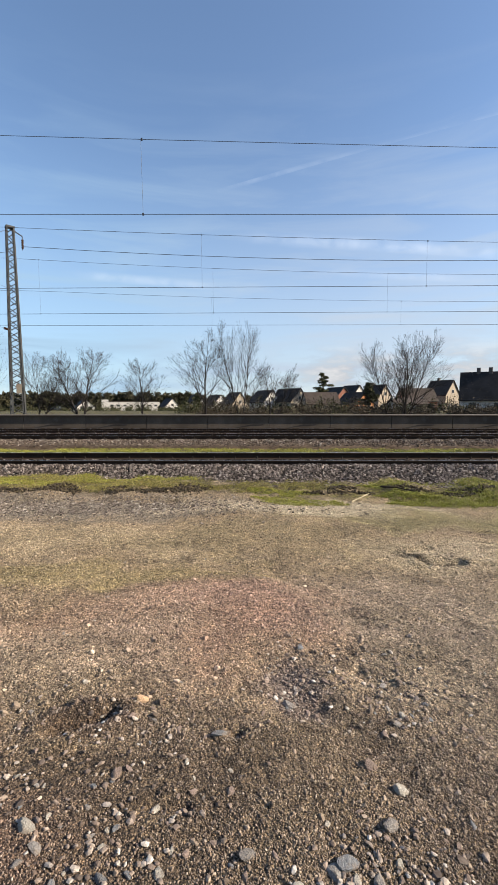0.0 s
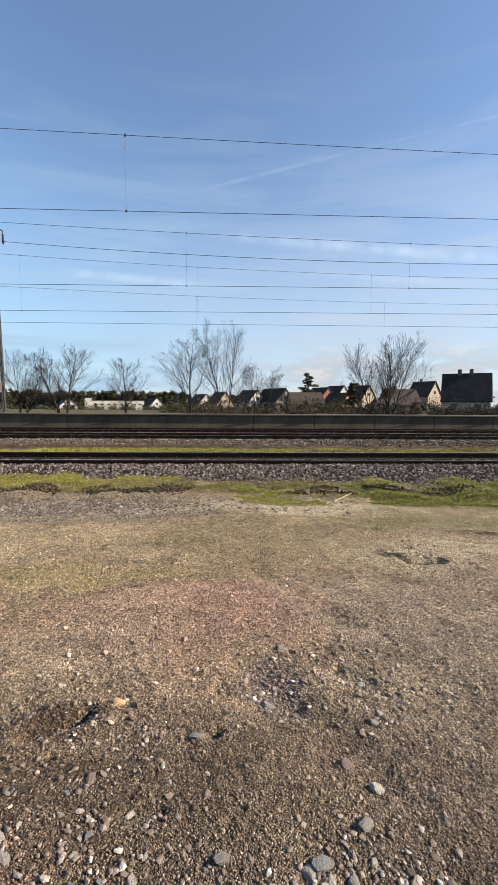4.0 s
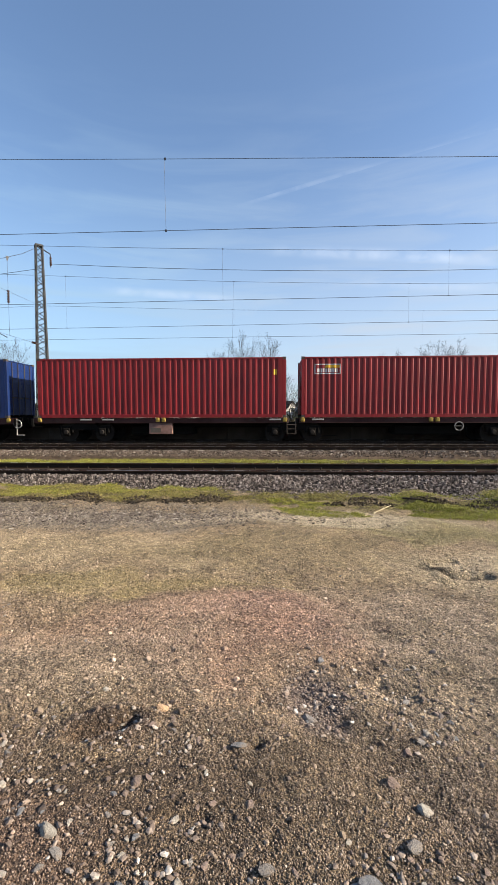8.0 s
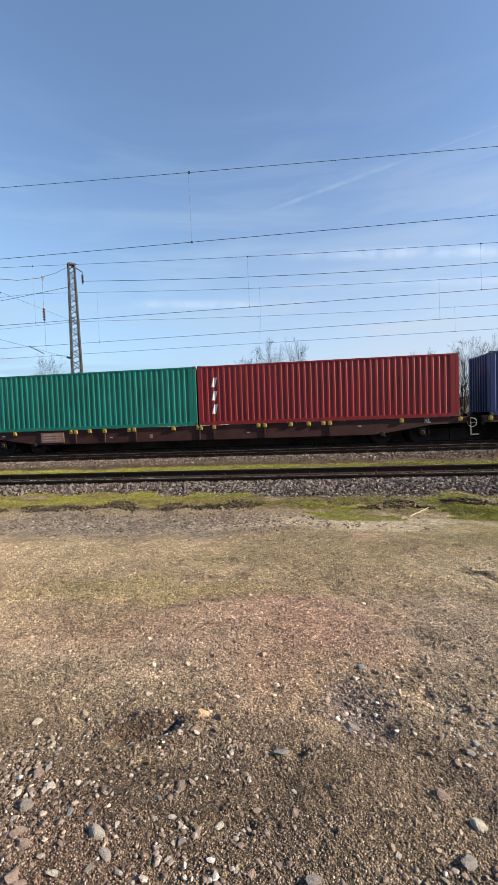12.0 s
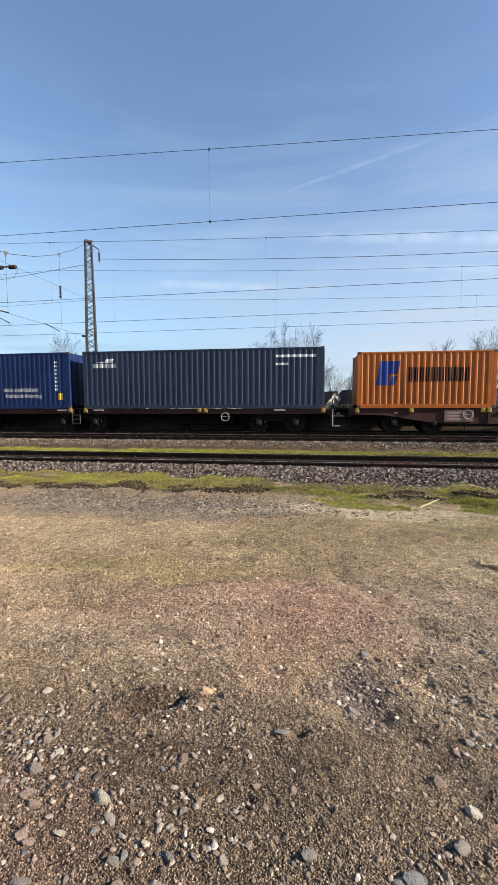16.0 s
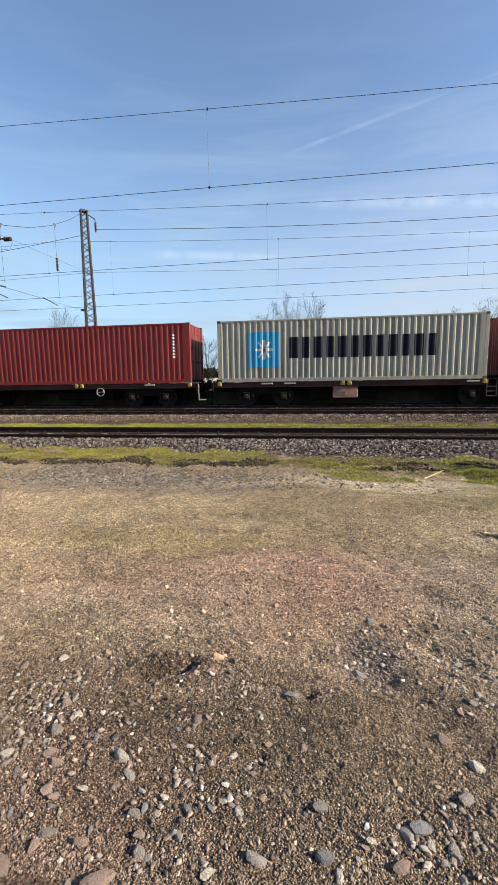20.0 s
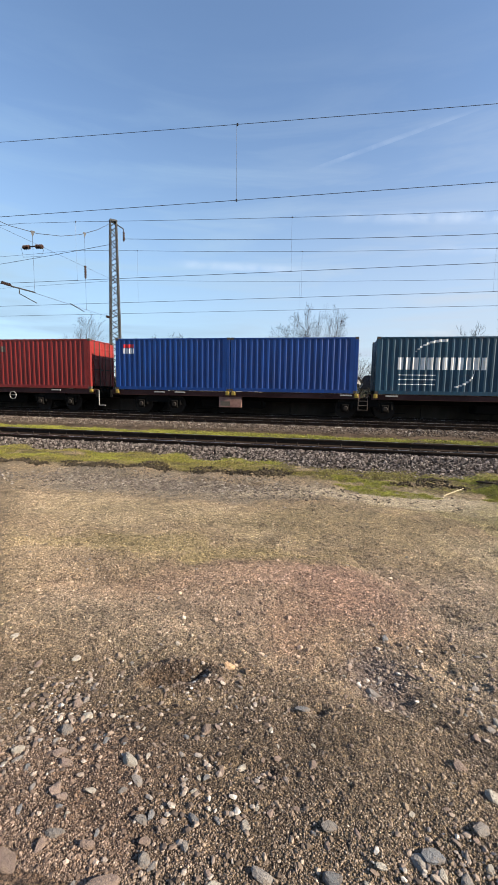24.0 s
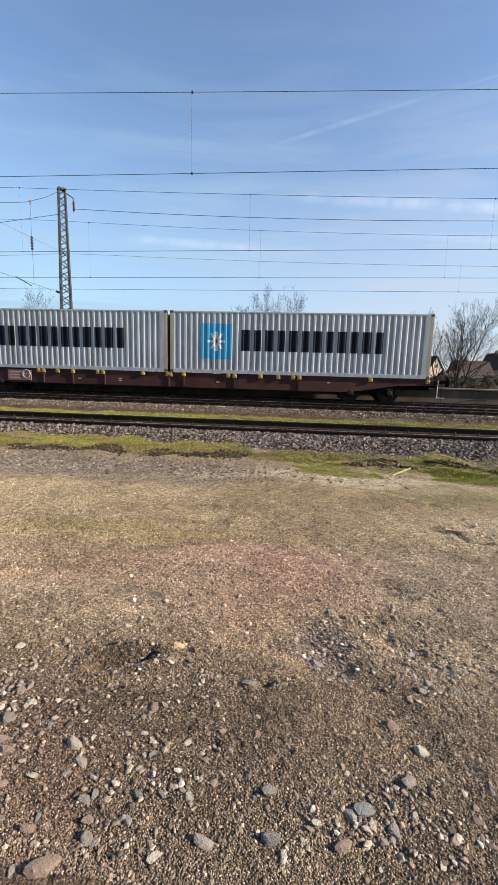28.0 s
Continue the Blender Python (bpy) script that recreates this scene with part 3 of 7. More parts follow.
# larger stones, each one on its own
def stone_mesh(seed):
    """A flat cleft stone, one unit wide, with worn corners."""
    r = random.Random(seed)
    bm = bmesh.new()
    bmesh.ops.create_icosphere(bm, subdivisions=2, radius=0.5)
    k = (1.0, r.uniform(0.5, 0.8), r.uniform(0.22, 0.42))
    cuts = [Vector((r.uniform(-1, 1), r.uniform(-1, 1), r.uniform(-0.3, 0.7))).normalized() for _ in range(9)] + [Vector((r.uniform(-0.2, 0.2), r.uniform(-0.2, 0.2), 1)).normalized()]
    r_cut = 0.27
    for v in bm.verts:
        for c in cuts:
            d = v.co.dot(c) - r_cut
            if d > 0:
                v.co -= c * d * 0.96
    for v in bm.verts:
        v.co = Vector((v.co.x * k[0], v.co.y * k[1], v.co.z * k[2])) * (1 + 0.08 * noise.noise(v.co * 4 + Vector((seed, 0, 0))))
    wide = max(v.co.x for v in bm.verts) - min(v.co.x for v in bm.verts)
    bmesh.ops.scale(bm, vec=(1 / wide,) * 3, verts=bm.verts)
    return bm


def stone_paint(name, a, b):
    m, t, bs = nodes_of(name)
    c = t.nodes.new("ShaderNodeTexCoord").outputs["Object"]
    rnd = t.nodes.new("ShaderNodeObjectInfo").outputs["Random"]
    fine, broad = noise_of(t, c, 14, 7, 0.75), noise_of(t, c, 3.5, 4, 0.6)
    col = blend(t, span(t, fine, 0.40, 0.75, 0, 0.7), ramp(t, rnd, [(0, a), (1, b)]), tuple(x * 0.5 for x in a))
    col = blend(t, span(t, broad, 0.45, 0.65, 0, 0.45), col, (0.20, 0.145, 0.10))
    t.links.new(col, bs.inputs["Base Color"])
    bs.inputs["Roughness"].default_value = 0.85
    relief(t, bs, fine, 0.6, 0.06)
    return m


STONES = [stone_paint("grey stone", (0.15, 0.136, 0.124), (0.27, 0.248, 0.225)), stone_paint("brown stone", (0.165, 0.120, 0.098), (0.27, 0.198, 0.162)),
          stone_paint("pale stone", (0.30, 0.275, 0.230), (0.44, 0.405, 0.340)), stone_paint("blue-grey stone", (0.11, 0.113, 0.118), (0.18, 0.186, 0.195)),
          stone_paint("orange stone", (0.44, 0.29, 0.17), (0.48, 0.32, 0.19))]
stone_me = [mesh_of("stone", stone_mesh(i), STONES[0]) for i in range(12)]


def stone(x, y, size, kind, variant, turn, up=0.1, tip=0.0):
    ob = share("stone", stone_me[variant % 12], ground, STONES[kind], pose(x, y, float(lay(x, y)) + size * up, 10 * math.sin(turn), tip + 12 * math.cos(turn * 1.7), turn * 57))
    ob.scale = (size,) * 3


GREY_AT = ((-1.16, 1.72, 0.048), (-1.16, 1.65, 0.047), (-1.15, 1.41, 0.044), (-1.24, 1.3, 0.062), (-0.6, 1.44, 0.035), (-1.1, 1.2, 0.047), (-0.64, 1.17, 0.059),
           (-0.58, 1.05, 0.062), (-0.55, 1.05, 0.051), (0.73, 2.16, 0.074), (0.21, 2.0, 0.082), (0.7, 1.85, 0.068), (0.51, 1.37, 0.08), (0.28, 1.22, 0.074),
           (0.41, 1.19, 0.074), (-0.2, 1.08, 0.1), (0.37, 1.15, 0.037), (-0.91, 1.07, 0.076), (-0.72, 1.3, 0.062), (-1.13, 1.46, 0.076), (-0.76, 0.94, 0.046), (0.0, 1.28, 0.085))
BROWN_AT = ((-1.55, 1.82, 0.075), (-1.29, 1.68, 0.048), (-1.18, 1.61, 0.073), (-1.23, 1.39, 0.051), (-1.09, 1.36, 0.08), (-1.04, 1.32, 0.06), (-0.47, 1.96, 0.041),
            (-0.56, 1.91, 0.047), (-1.01, 1.21, 0.075), (-0.96, 1.19, 0.063), (-0.78, 1.06, 0.074), (-0.93, 1.02, 0.06), (-0.67, 0.96, 0.122), (-0.6, 1.11, 0.052),
            (-0.54, 1.59, 0.067), (-0.49, 1.61, 0.055), (0.42, 2.15, 0.058), (0.62, 1.79, 0.053), (-0.07, 1.51, 0.046), (-0.21, 1.51, 0.04), (0.51, 1.63, 0.08),
            (-0.01, 1.22, 0.037), (0.09, 1.27, 0.048), (-0.12, 1.32, 0.043), (0.24, 1.12, 0.077), (-0.27, 1.49, 0.034), (0.33, 1.93, 0.047), (-0.99, 0.95, 0.119))
PALE_AT = ((-1.86, 2.02, 0.058), (-1.38, 1.91, 0.067), (-1.22, 1.78, 0.049), (-1.09, 1.55, 0.071), (-1.22, 1.54, 0.046), (-1.28, 1.43, 0.065), (-1.27, 1.33, 0.076),
           (-0.79, 1.37, 0.099), (-0.73, 1.41, 0.035), (-0.88, 2.15, 0.045), (-0.87, 1.23, 0.062), (-0.35, 1.03, 0.065), (-0.35, 1.45, 0.051),
           (-0.29, 1.22, 0.053), (-0.5, 1.31, 0.033), (-0.5, 1.36, 0.028), (0.86, 2.42, 0.049), (0.69, 1.96, 0.056), (0.74, 1.91, 0.062), (-0.26, 1.64, 0.036),
           (-0.07, 1.6, 0.03), (0.6, 1.51, 0.078), (-0.26, 1.3, 0.038), (0.16, 1.18, 0.052), (0.34, 1.19, 0.047), (0.11, 1.12, 0.035), (0.05, 1.08, 0.05))
BLUE_AT = ((-1.09, 1.12, 0.052), (-0.62, 1.19, 0.048), (-0.47, 1.21, 0.058), (-0.47, 1.37, 0.039), (0.32, 2.47, 0.067), (-0.13, 1.79, 0.095), (0.33, 1.25, 0.113),
           (0.01, 1.12, 0.071), (-1.18, 1.27, 0.043), (-0.94, 1.45, 0.043))
ORANGE_AT = ((-0.53, 2.01, 0.082),)
for kind, places in enumerate((GREY_AT, BROWN_AT, PALE_AT, BLUE_AT, ORANGE_AT)):
    for i, (x, y, size) in enumerate(places):
        if kind == 4:
            ob = share("stone", stone_me[3], ground, STONES[4], pose(x, y, float(lay(x, y)) + 0.012, 38, 34, 20))
            ob.scale = (size, size, size)
            continue
        stone(x, y, size * 0.88, kind, i * 5 + kind, (0.35 if size > 0.075 else 1.0) * math.sin(x * 31 + y * 17) * 1.6, 0.05, 10.0)
r_stone = random.Random(8)
patches = ((-1.2, 1.50, 0.30, 0.30), (0.45, 1.22, 0.25, 0.12), (-0.45, 1.32, 0.28, 0.22), (0.24, 2.08, 0.12, 0.16), (-0.65, 1.85, 0.3, 0.16), (0.8, 2.05, 0.30, 0.28))
for i in range(205):
    if i < 120:
        px, py, sx, sy = patches[i % 6]
        x, y = r_stone.gauss(px, sx * 0.7), r_stone.gauss(py, sy * 0.7)
    else:
        y = r_stone.uniform(1.0, 4.2)
        x = r_stone.uniform(-1, 1) * (0.72 * y + 0.2) - 0.09 * y
    if y < 0.98:
        continue
    stone(x, y, 0.018 + 0.022 * r_stone.random() ** 2, r_stone.choice((0, 2, 2, 0, 3) if i < 120 and i % 6 == 0 else (0, 0, 1, 1, 1, 1, 3, 2)), i, r_stone.uniform(0, 6.28), 0.05, 6.0)


# ------------------------------------------------------------------ tracks
def rail_outline():
    half = [(0.075, 0), (0.075, 0.012), (0.012, 0.035), (0.009, 0.125), (0.035, 0.138), (0.036, 0.162), (0.030, 0.172)]
    return half + [(-x, z) for x, z in half[::-1]]


def rail(name, y, x0, x1, parent):
    bm = bmesh.new()
    prism(bm, rail_outline(), x0, x1)
    bmesh.ops.rotate(bm, verts=bm.verts, matrix=Matrix.Rotation(radians(-90), 3, "Z"))
    me = mesh_of(name, bm, STEEL)
    me.materials.append(SHINE)
    for poly in me.polygons:
        if poly.normal.z > 0.9 and poly.center.z > 0.17:
            poly.material_index = 1
    ob = new(name, me)
    ob.location = (0, y, RAIL - 0.172)
    ob.parent = parent
    return ob


CONCRETE_SLEEPER = worn("weathered concrete sleeper", (0.30, 0.27, 0.235), 0.9, 0, 25, 2, 0.6, 0.5, 0.3, piece=0.35, shine=0.1)
SLEEPER = worn("weathered sleeper wood", (0.055, 0.042, 0.032), 0.9, 0, 35, 2, 0.5, 0.7, 0.5, piece=0.4, shine=0.05)
CLIP = worn("rusty fastening", (0.05, 0.036, 0.028), 0.7, 0.5, 40, 4, 0.6, 0.5, 0.2)
sleeper_mesh = mesh_of("sleeper", boxed(-0.13, 0.13, -1.3, 1.3, -0.16, 0.0, bevel=0.012), SLEEPER)


def clip_mesh():
    bm = bmesh.new()
    box(bm, -0.08, 0.08, -0.15, -0.076, 0, 0.035, 0.006)
    box(bm, -0.08, 0.08, 0.076, 0.15, 0, 0.035, 0.006)
    for y in (-0.115, 0.115):
        rod(bm, (0, y, 0.03), (0, y, 0.095), 0.016, sides=6)
        rod(bm, (0, y, 0.035), (0, y, 0.06), 0.03, sides=6)
    return mesh_of("fastening", bm, CLIP)


clip = clip_mesh()


def track(y, label, x_near, spacing, timber=SLEEPER, low=0.19):
    t = thing("railway_track", label, "railway track")
    t["kind"] = "structure"
    for d in (-0.7535, 0.7535):
        rail("rail", y + d, -220, 220, t)
    n = int(x_near / spacing)
    for i in range(-n, n + 1):
        x = i * spacing + 0.21 + 0.02 * math.sin(i * 7.3)
        sl = share("sleeper", sleeper_mesh, t, timber, at=pose(x, y, RAIL - low, 0, 0, 0.6 * math.sin(i * 3.7)))
        for d in (-0.7535, 0.7535):
            share("fastening", clip, sl, at=pose(0, d, 0.004))
    return t


track(Y1, "rusty siding track on wooden sleepers in dark ballast", 21, 0.545)
track(Y2, "main line track with polished rail heads", 18, 0.60, CONCRETE_SLEEPER, 0.14)
track(Y3, "main line track beside the platform", 18, 0.60, CONCRETE_SLEEPER, 0.14)


def bed_height(y, y0, y1, top, slope=0.9):
    return top * min(step(y0, y0 + slope, y), 1 - step(y1 - min(slope, 0.9), y1, y)) - 0.04


def verge_shift(x):
    """Towards the left the grass reaches nearer to the rails."""
    return min(max(-0.30 * x, 0.0), 1.15)


def ballast_bed(name, y0, y1, top, label, slope, slant=0):
    """A heap of crushed stone along the line, with its stones."""
    base = worn("ballast bed" if slant else "brown ballast bed", (0.030, 0.025, 0.022) if slant else (0.13, 0.094, 0.066), 0.95, 0, 45, 3, 0.35, 0.9, 1.0, size=0.03, shine=0.05)

    def h(x, y):
        g = 0.05 if y < 14 else 0.08
        y = y - slant * verge_shift(x) * (1 - step(y0 + 0.5, y0 + 2.2, y))
        dip = 0.10 * step(Y1 - 0.86, Y1 - 0.66, y) * (1 - step(Y1 + 0.66, Y1 + 0.86, y)) if slant else 0.0
        return g - dip + bed_height(y, y0, y1, top - g, slope) + 0.018 * noise.noise((x * 9, y * 9, 1)) + 0.012 * noise.noise((x * 2, y * 2, 6))

    ob = grid_mesh(name, spaced(-13, 13, 0.12, -230, 230, 1.3), list(np.arange(y0 - 0.1, y1 + 0.12, 0.12)), h, base)
    tagged(ob, label, "ballast", kind="structure")
    return h


h = ballast_bed("ballast_bed", 7.45, 12.0, 0.235, "dark crushed-stone ballast under the siding", 1.5, 1)
rng = np.random.default_rng(5)
n = 62000
bx, by = rng.uniform(-10, 10, n), 7.45 + 4.3 * rng.random(n) ** 1.15
keep = (np.abs(np.abs(by - Y1) - 0.7535) > 0.09) & (by > 7.4 + np.array([verge_shift(v) for v in bx]))
bx, by = bx[keep], by[keep]
p = np.array([(a, b, h(a, b) + 0.008 + 0.02 * rng.random()) for a, b in zip(bx, by)])
tagged(pebble_cloud("ballast_stones", p, rng.uniform(0.024, 0.052, len(p)), BALLAST, 0.85, 6, True), "loose crushed stones of the siding's ballast", "ballast", kind="stuff")
h = ballast_bed("ballast_bed", 13.9, 23.2, 0.185, "brown crushed-stone ballast under the main line", 0.25)
n = 22000
bx, by = rng.uniform(-17, 17, n), 15.2 + 7.9 * rng.random(n) ** 1.35
keep = (np.abs(np.abs(by - Y2) - 0.7535) > 0.09) & (np.abs(np.abs(by - Y3) - 0.7535) > 0.09)
bx, by = bx[keep], by[keep]
p = np.array([(a, b, h(a, b) + 0.012) for a, b in zip(bx, by)])
BROWN_BALLAST = islands("brown railway ballast", [(0, (0.028, 0.021, 0.017)), (0.45, (0.075, 0.056, 0.043)), (0.85, (0.15, 0.118, 0.094)), (1, (0.33, 0.285, 0.245))])
ex, ey = rng.uniform(-15, 15, 2600), rng.uniform(14.1, 15.4, 2600)
p = np.concatenate([p, np.array([(a, b, h(a, b) + 0.008) for a, b in zip(ex, ey)])])
tagged(pebble_cloud("ballast_stones", p, rng.uniform(0.03, 0.07, len(p)), BROWN_BALLAST, 0.8, 7, True), "loose crushed stones of the main line's ballast", "ballast", kind="stuff")


# ------------------------------------------------------------------ grass on the verge and between the tracks
def blades(name, n, x_half, y0, y1, tall, seed, label, patch, cut, colours, x_from=None):
    m = islands("grass blades", colours, 0.6)
    rng = np.random.default_rng(seed)
    v, f = [], []
    while len(f) < n:
        x, y = rng.uniform(-x_half if x_from is None else x_from, x_half), rng.uniform(y0, y1)
        edge = min(step(y0, y0 + 0.4, y), 1 - step(y1 - 0.4, y1, y))
        if noise.noise((x * patch, y * patch * 2.2, seed)) + 0.35 * noise.noise((x * 3, y * 5, seed)) < cut + 0.5 * (1 - edge):
            continue
        z = ground_height(x, y)
        hgt = tall * rng.uniform(0.4, 1.2)
        for _ in range(3):
            a, lean = rng.uniform(0, 6.28), rng.uniform(0.5, 2.2)
            w = rng.uniform(0.003, 0.006)
            px, py = x + rng.uniform(-0.03, 0.03), y + rng.uniform(-0.03, 0.03)
            dx, dy = math.cos(a), math.sin(a)
            i = len(v)
            v += [(px - dy * w, py + dx * w, z - 0.01), (px + dy * w, py - dx * w, z - 0.01), (px + dx * hgt * lean, py + dy * hgt * lean, z + hgt)]
            f.append((i, i + 1, i + 2))
    me = bpy.data.meshes.new(name)
    me.from_pydata(v, [], f)
    me.materials.append(m)
    tagged(new(name, me), label, "grass", kind="stuff")


OLIVE = [(0, (0.06, 0.05, 0.014)), (0.45, (0.17, 0.155, 0.032)), (0.75, (0.27, 0.25, 0.055)), (1, (0.36, 0.28, 0.11))]
FRESH = [(0, (0.06, 0.066, 0.012)), (0.4, (0.20, 0.212, 0.026)), (0.85, (0.36, 0.365, 0.05)), (1, (0.42, 0.36, 0.11))]
blades("grass", 62000, 1.5, 6.9, 9.0, 0.024, 21, "short olive grass and moss on the verge", 0.7, -0.12, OLIVE, -8.5)
blades("grass", 60000, 8.5, 6.0, 7.8, 0.020, 23, "short bright green grass on the verge", 0.9, 0.08, FRESH, 0.0)
blades("grass", 26000, -1.0, 7.2, 9.0, 0.026, 24, "bright moss and grass beside the ballast", 0.8, 0.1, FRESH, -8.5)
blades("grass", 52000, 8.5, 5.8, 8.1, 0.024, 27, "bright yellow-green grass on the verge", 0.8, -0.16, FRESH, 2.2)
blades("grass", 70000, 13, 11.7, 14.2, 0.065, 22, "short green grass between the tracks", 0.5, -0.16, FRESH)

blades("grass", 16000, 14, 13.7, 15.6, 0.045, 28, "sparse olive weeds beside the main line", 0.6, 0.10, OLIVE)

# ------------------------------------------------------------------ platform
CONCRETE = worn("dark weathered concrete", (0.125, 0.098, 0.074), 0.9, 0, 14, 0.8, 0.55, 0.8, 0.35, (0.09, 0.08, 0.07), 0.7, piece=0.15)
PALE = worn("pale platform edge", (0.14, 0.118, 0.095), 0.9, 0, 14, 0.8, 0.6, 0.6, 0.3, (0.15, 0.14, 0.12), 0.5, piece=0.12)
PY, PZ = 23.35, 1.02
platform = thing("platform", "long low concrete platform with a pale edge slab", "platform")
platform["kind"] = "structure"
part("deck", boxed(-230, 230, PY + 0.12, PY + 1.9, 0.0, PZ - 0.075), CONCRETE, platform)
panel_mesh = mesh_of("wall_panel", boxed(0.012, 3.388, 0, 0.11, 0, 0.70, bevel=0.012), CONCRETE)
edge_mesh = mesh_of("edge_slab", boxed(0.006, 1.694, -0.12, 0.75, 0, 0.075, bevel=0.01), PALE)
# thin dark wedges on the panels, painted in for a strut's shadow
recess = bmesh.new()
prism(recess, [(0, 0.04), (0.75, 0.15), (1.55, 0.19), (1.5, 0.23), (0.8, 0.21), (0.2, 0.08)], -0.012, 0.004)
DARK = worn("dark strut-shadow strip", (0.05, 0.042, 0.036), 0.95, 0, 20, 2, 0.6, 0.5, 0.2)
shade_strip_mesh = mesh_of("recess", recess, DARK)
for i in range(-12, 12):
    pan = share("wall_panel", panel_mesh, platform, at=pose(i * 3.4 + 1.1, PY, 0.24))
    if i % 3 != 1:
        share("recess", shade_strip_mesh, pan, at=pose(1.1 + 0.5 * math.sin(i * 5.0), 0, 0.02))
    for j in (0, 1):
        share("edge_slab", edge_mesh, platform, at=pose(i * 3.4 + 1.1 + j * 1.7, PY, PZ - 0.075))
for a, b in ((-230, -39.7), (41.9, 230)):
    part("wall_panel", boxed(a, b, PY, PY + 0.11, 0.2, 0.94), CONCRETE, platform)
    part("edge_slab", boxed(a, b, PY - 0.06, PY + 0.75, PZ - 0.075, PZ), PALE, platform)

# a dry straw and a dead twig lie on the verge
STRAW = worn("dry straw", (0.55, 0.48, 0.30), 0.7, 0, 40, 5, 0.7, 0.4, 0.1)
TWIG = worn("dead wet twig", (0.035, 0.026, 0.018), 0.8, 0, 40, 5, 0.7, 0.4, 0.1)
for name, a, b, r, m, label in (("straw", (1.58, 6.36), (2.02, 6.92), 0.009, STRAW, "pale dry straw lying on the grass verge"), ("twig", (2.30, 7.28), (2.70, 6.75), 0.012, TWIG, "dark dead twig lying on the grass verge")):
    bm = bmesh.new()
    mid = ((a[0] + b[0]) / 2 + 0.03, (a[1] + b[1]) / 2)
    p3 = [Vector((x, y, ground_height(x, y) + 0.025)) for x, y in (a, mid, b)]
    rod(bm, p3[0], p3[1], r, r * 0.8, sides=6)
    rod(bm, p3[1], p3[2], r * 0.8, r * 0.5, sides=6)
    tagged(part(name, bm, m), label, name)

# ------------------------------------------------------------------ overhead line
GALV = worn("weathered galvanised steel", (0.040, 0.043, 0.044), 0.7, 0.2, 30, 1.5, 0.6, 0.6, 0.2, (0.10, 0.075, 0.05), 0.3)
WIRE = worn("dark contact wire", (0.075, 0.078, 0.085), 0.5, 0.6, 30, 2, 0.7, 0.3, 0.0)
INSUL = worn("brown glazed insulator", (0.06, 0.035, 0.025), 0.25, 0, 30, 3, 0.7, 0.3, 0.0)
MX, MY, MTOP = -13.45, 24.6, 11.5


def lattice_mast(x, y, top, turn):
    """A tapered lattice mast of four angle legs with zigzag bracing."""
    mast = thing("lattice_mast", "tall tapered lattice steel mast carrying the overhead line", "mast", "masts of the cross-span", pose(x, y, 0, 0, 0, turn))
    h = top

    def corner(i, z):
        w = 0.34 + (0.17 - 0.34) * z / h
        return Vector((w * (1, -1, -1, 1)[i], w * 0.8 * (1, 1, -1, -1)[i], z))

    for i in range(4):
        part("leg", rod(bmesh.new(), corner(i, 0.0), corner(i, h), 0.062, 0.05, sides=4), GALV, mast)
    steps = 17
    for k in range(4):
        for j in range(steps):
            z0, z1 = h * j / steps, h * (j + 1) / steps
            zm = (z0 + z1) / 2
            a, b = k, (k + 1) % 4
            part("brace", rod(bmesh.new(), corner(a, z0), corner(b, zm), 0.026, sides=4), GALV, mast)
            part("brace", rod(bmesh.new(), corner(b, zm), corner(a, z1), 0.026, sides=4), GALV, mast)
    part("cap", boxed(-0.22, 0.22, -0.18, 0.18, h - 0.06, h + 0.05, bevel=0.01), GALV, mast)
    part("foundation", boxed(-0.75, 0.75, -0.7, 0.7, -0.4, 0.3, bevel=0.04), CONCRETE, mast)
    part("sign_plate", boxed(-0.14, 0.14, -0.47, -0.45, 2.2, 2.75), PALE, mast, "pale rectangular sign plate")
    arm = bmesh.new()
    rod(arm, (0.2, 0, h - 0.15), (0.62, 0, h - 0.35), 0.035, sides=6)
    rod(arm, (0.62, 0, h - 0.35), (0.62, 0, h - 0.5), 0.02, sides=6)
    part("side_arm", arm, GALV, mast)
    ins = bmesh.new()
    for q in range(4):
        rod(ins, (0.62, 0, h - 0.55 - q * 0.13), (0.62, 0, h - 0.63 - q * 0.13), 0.075, 0.05, sides=10)
    rod(ins, (0.62, 0, h - 0.5), (0.62, 0, h - 1.12), 0.022, sides=8)
    part("insulator", ins, INSUL, mast)
    for z in (8.15, 6.3):
        part("bracket", rod(bmesh.new(), (0, 0, z), (0.0, 1.2, z), 0.03, sides=6), GALV, mast)
    return mast


lattice_mast(MX, MY, MTOP, 40)


def hang(x, z0, slope, bend):
    """A hanging wire: height and slope at x = 0, and its bend up to the next masts."""
    return z0 + slope * x + bend * min(x * x, 900)


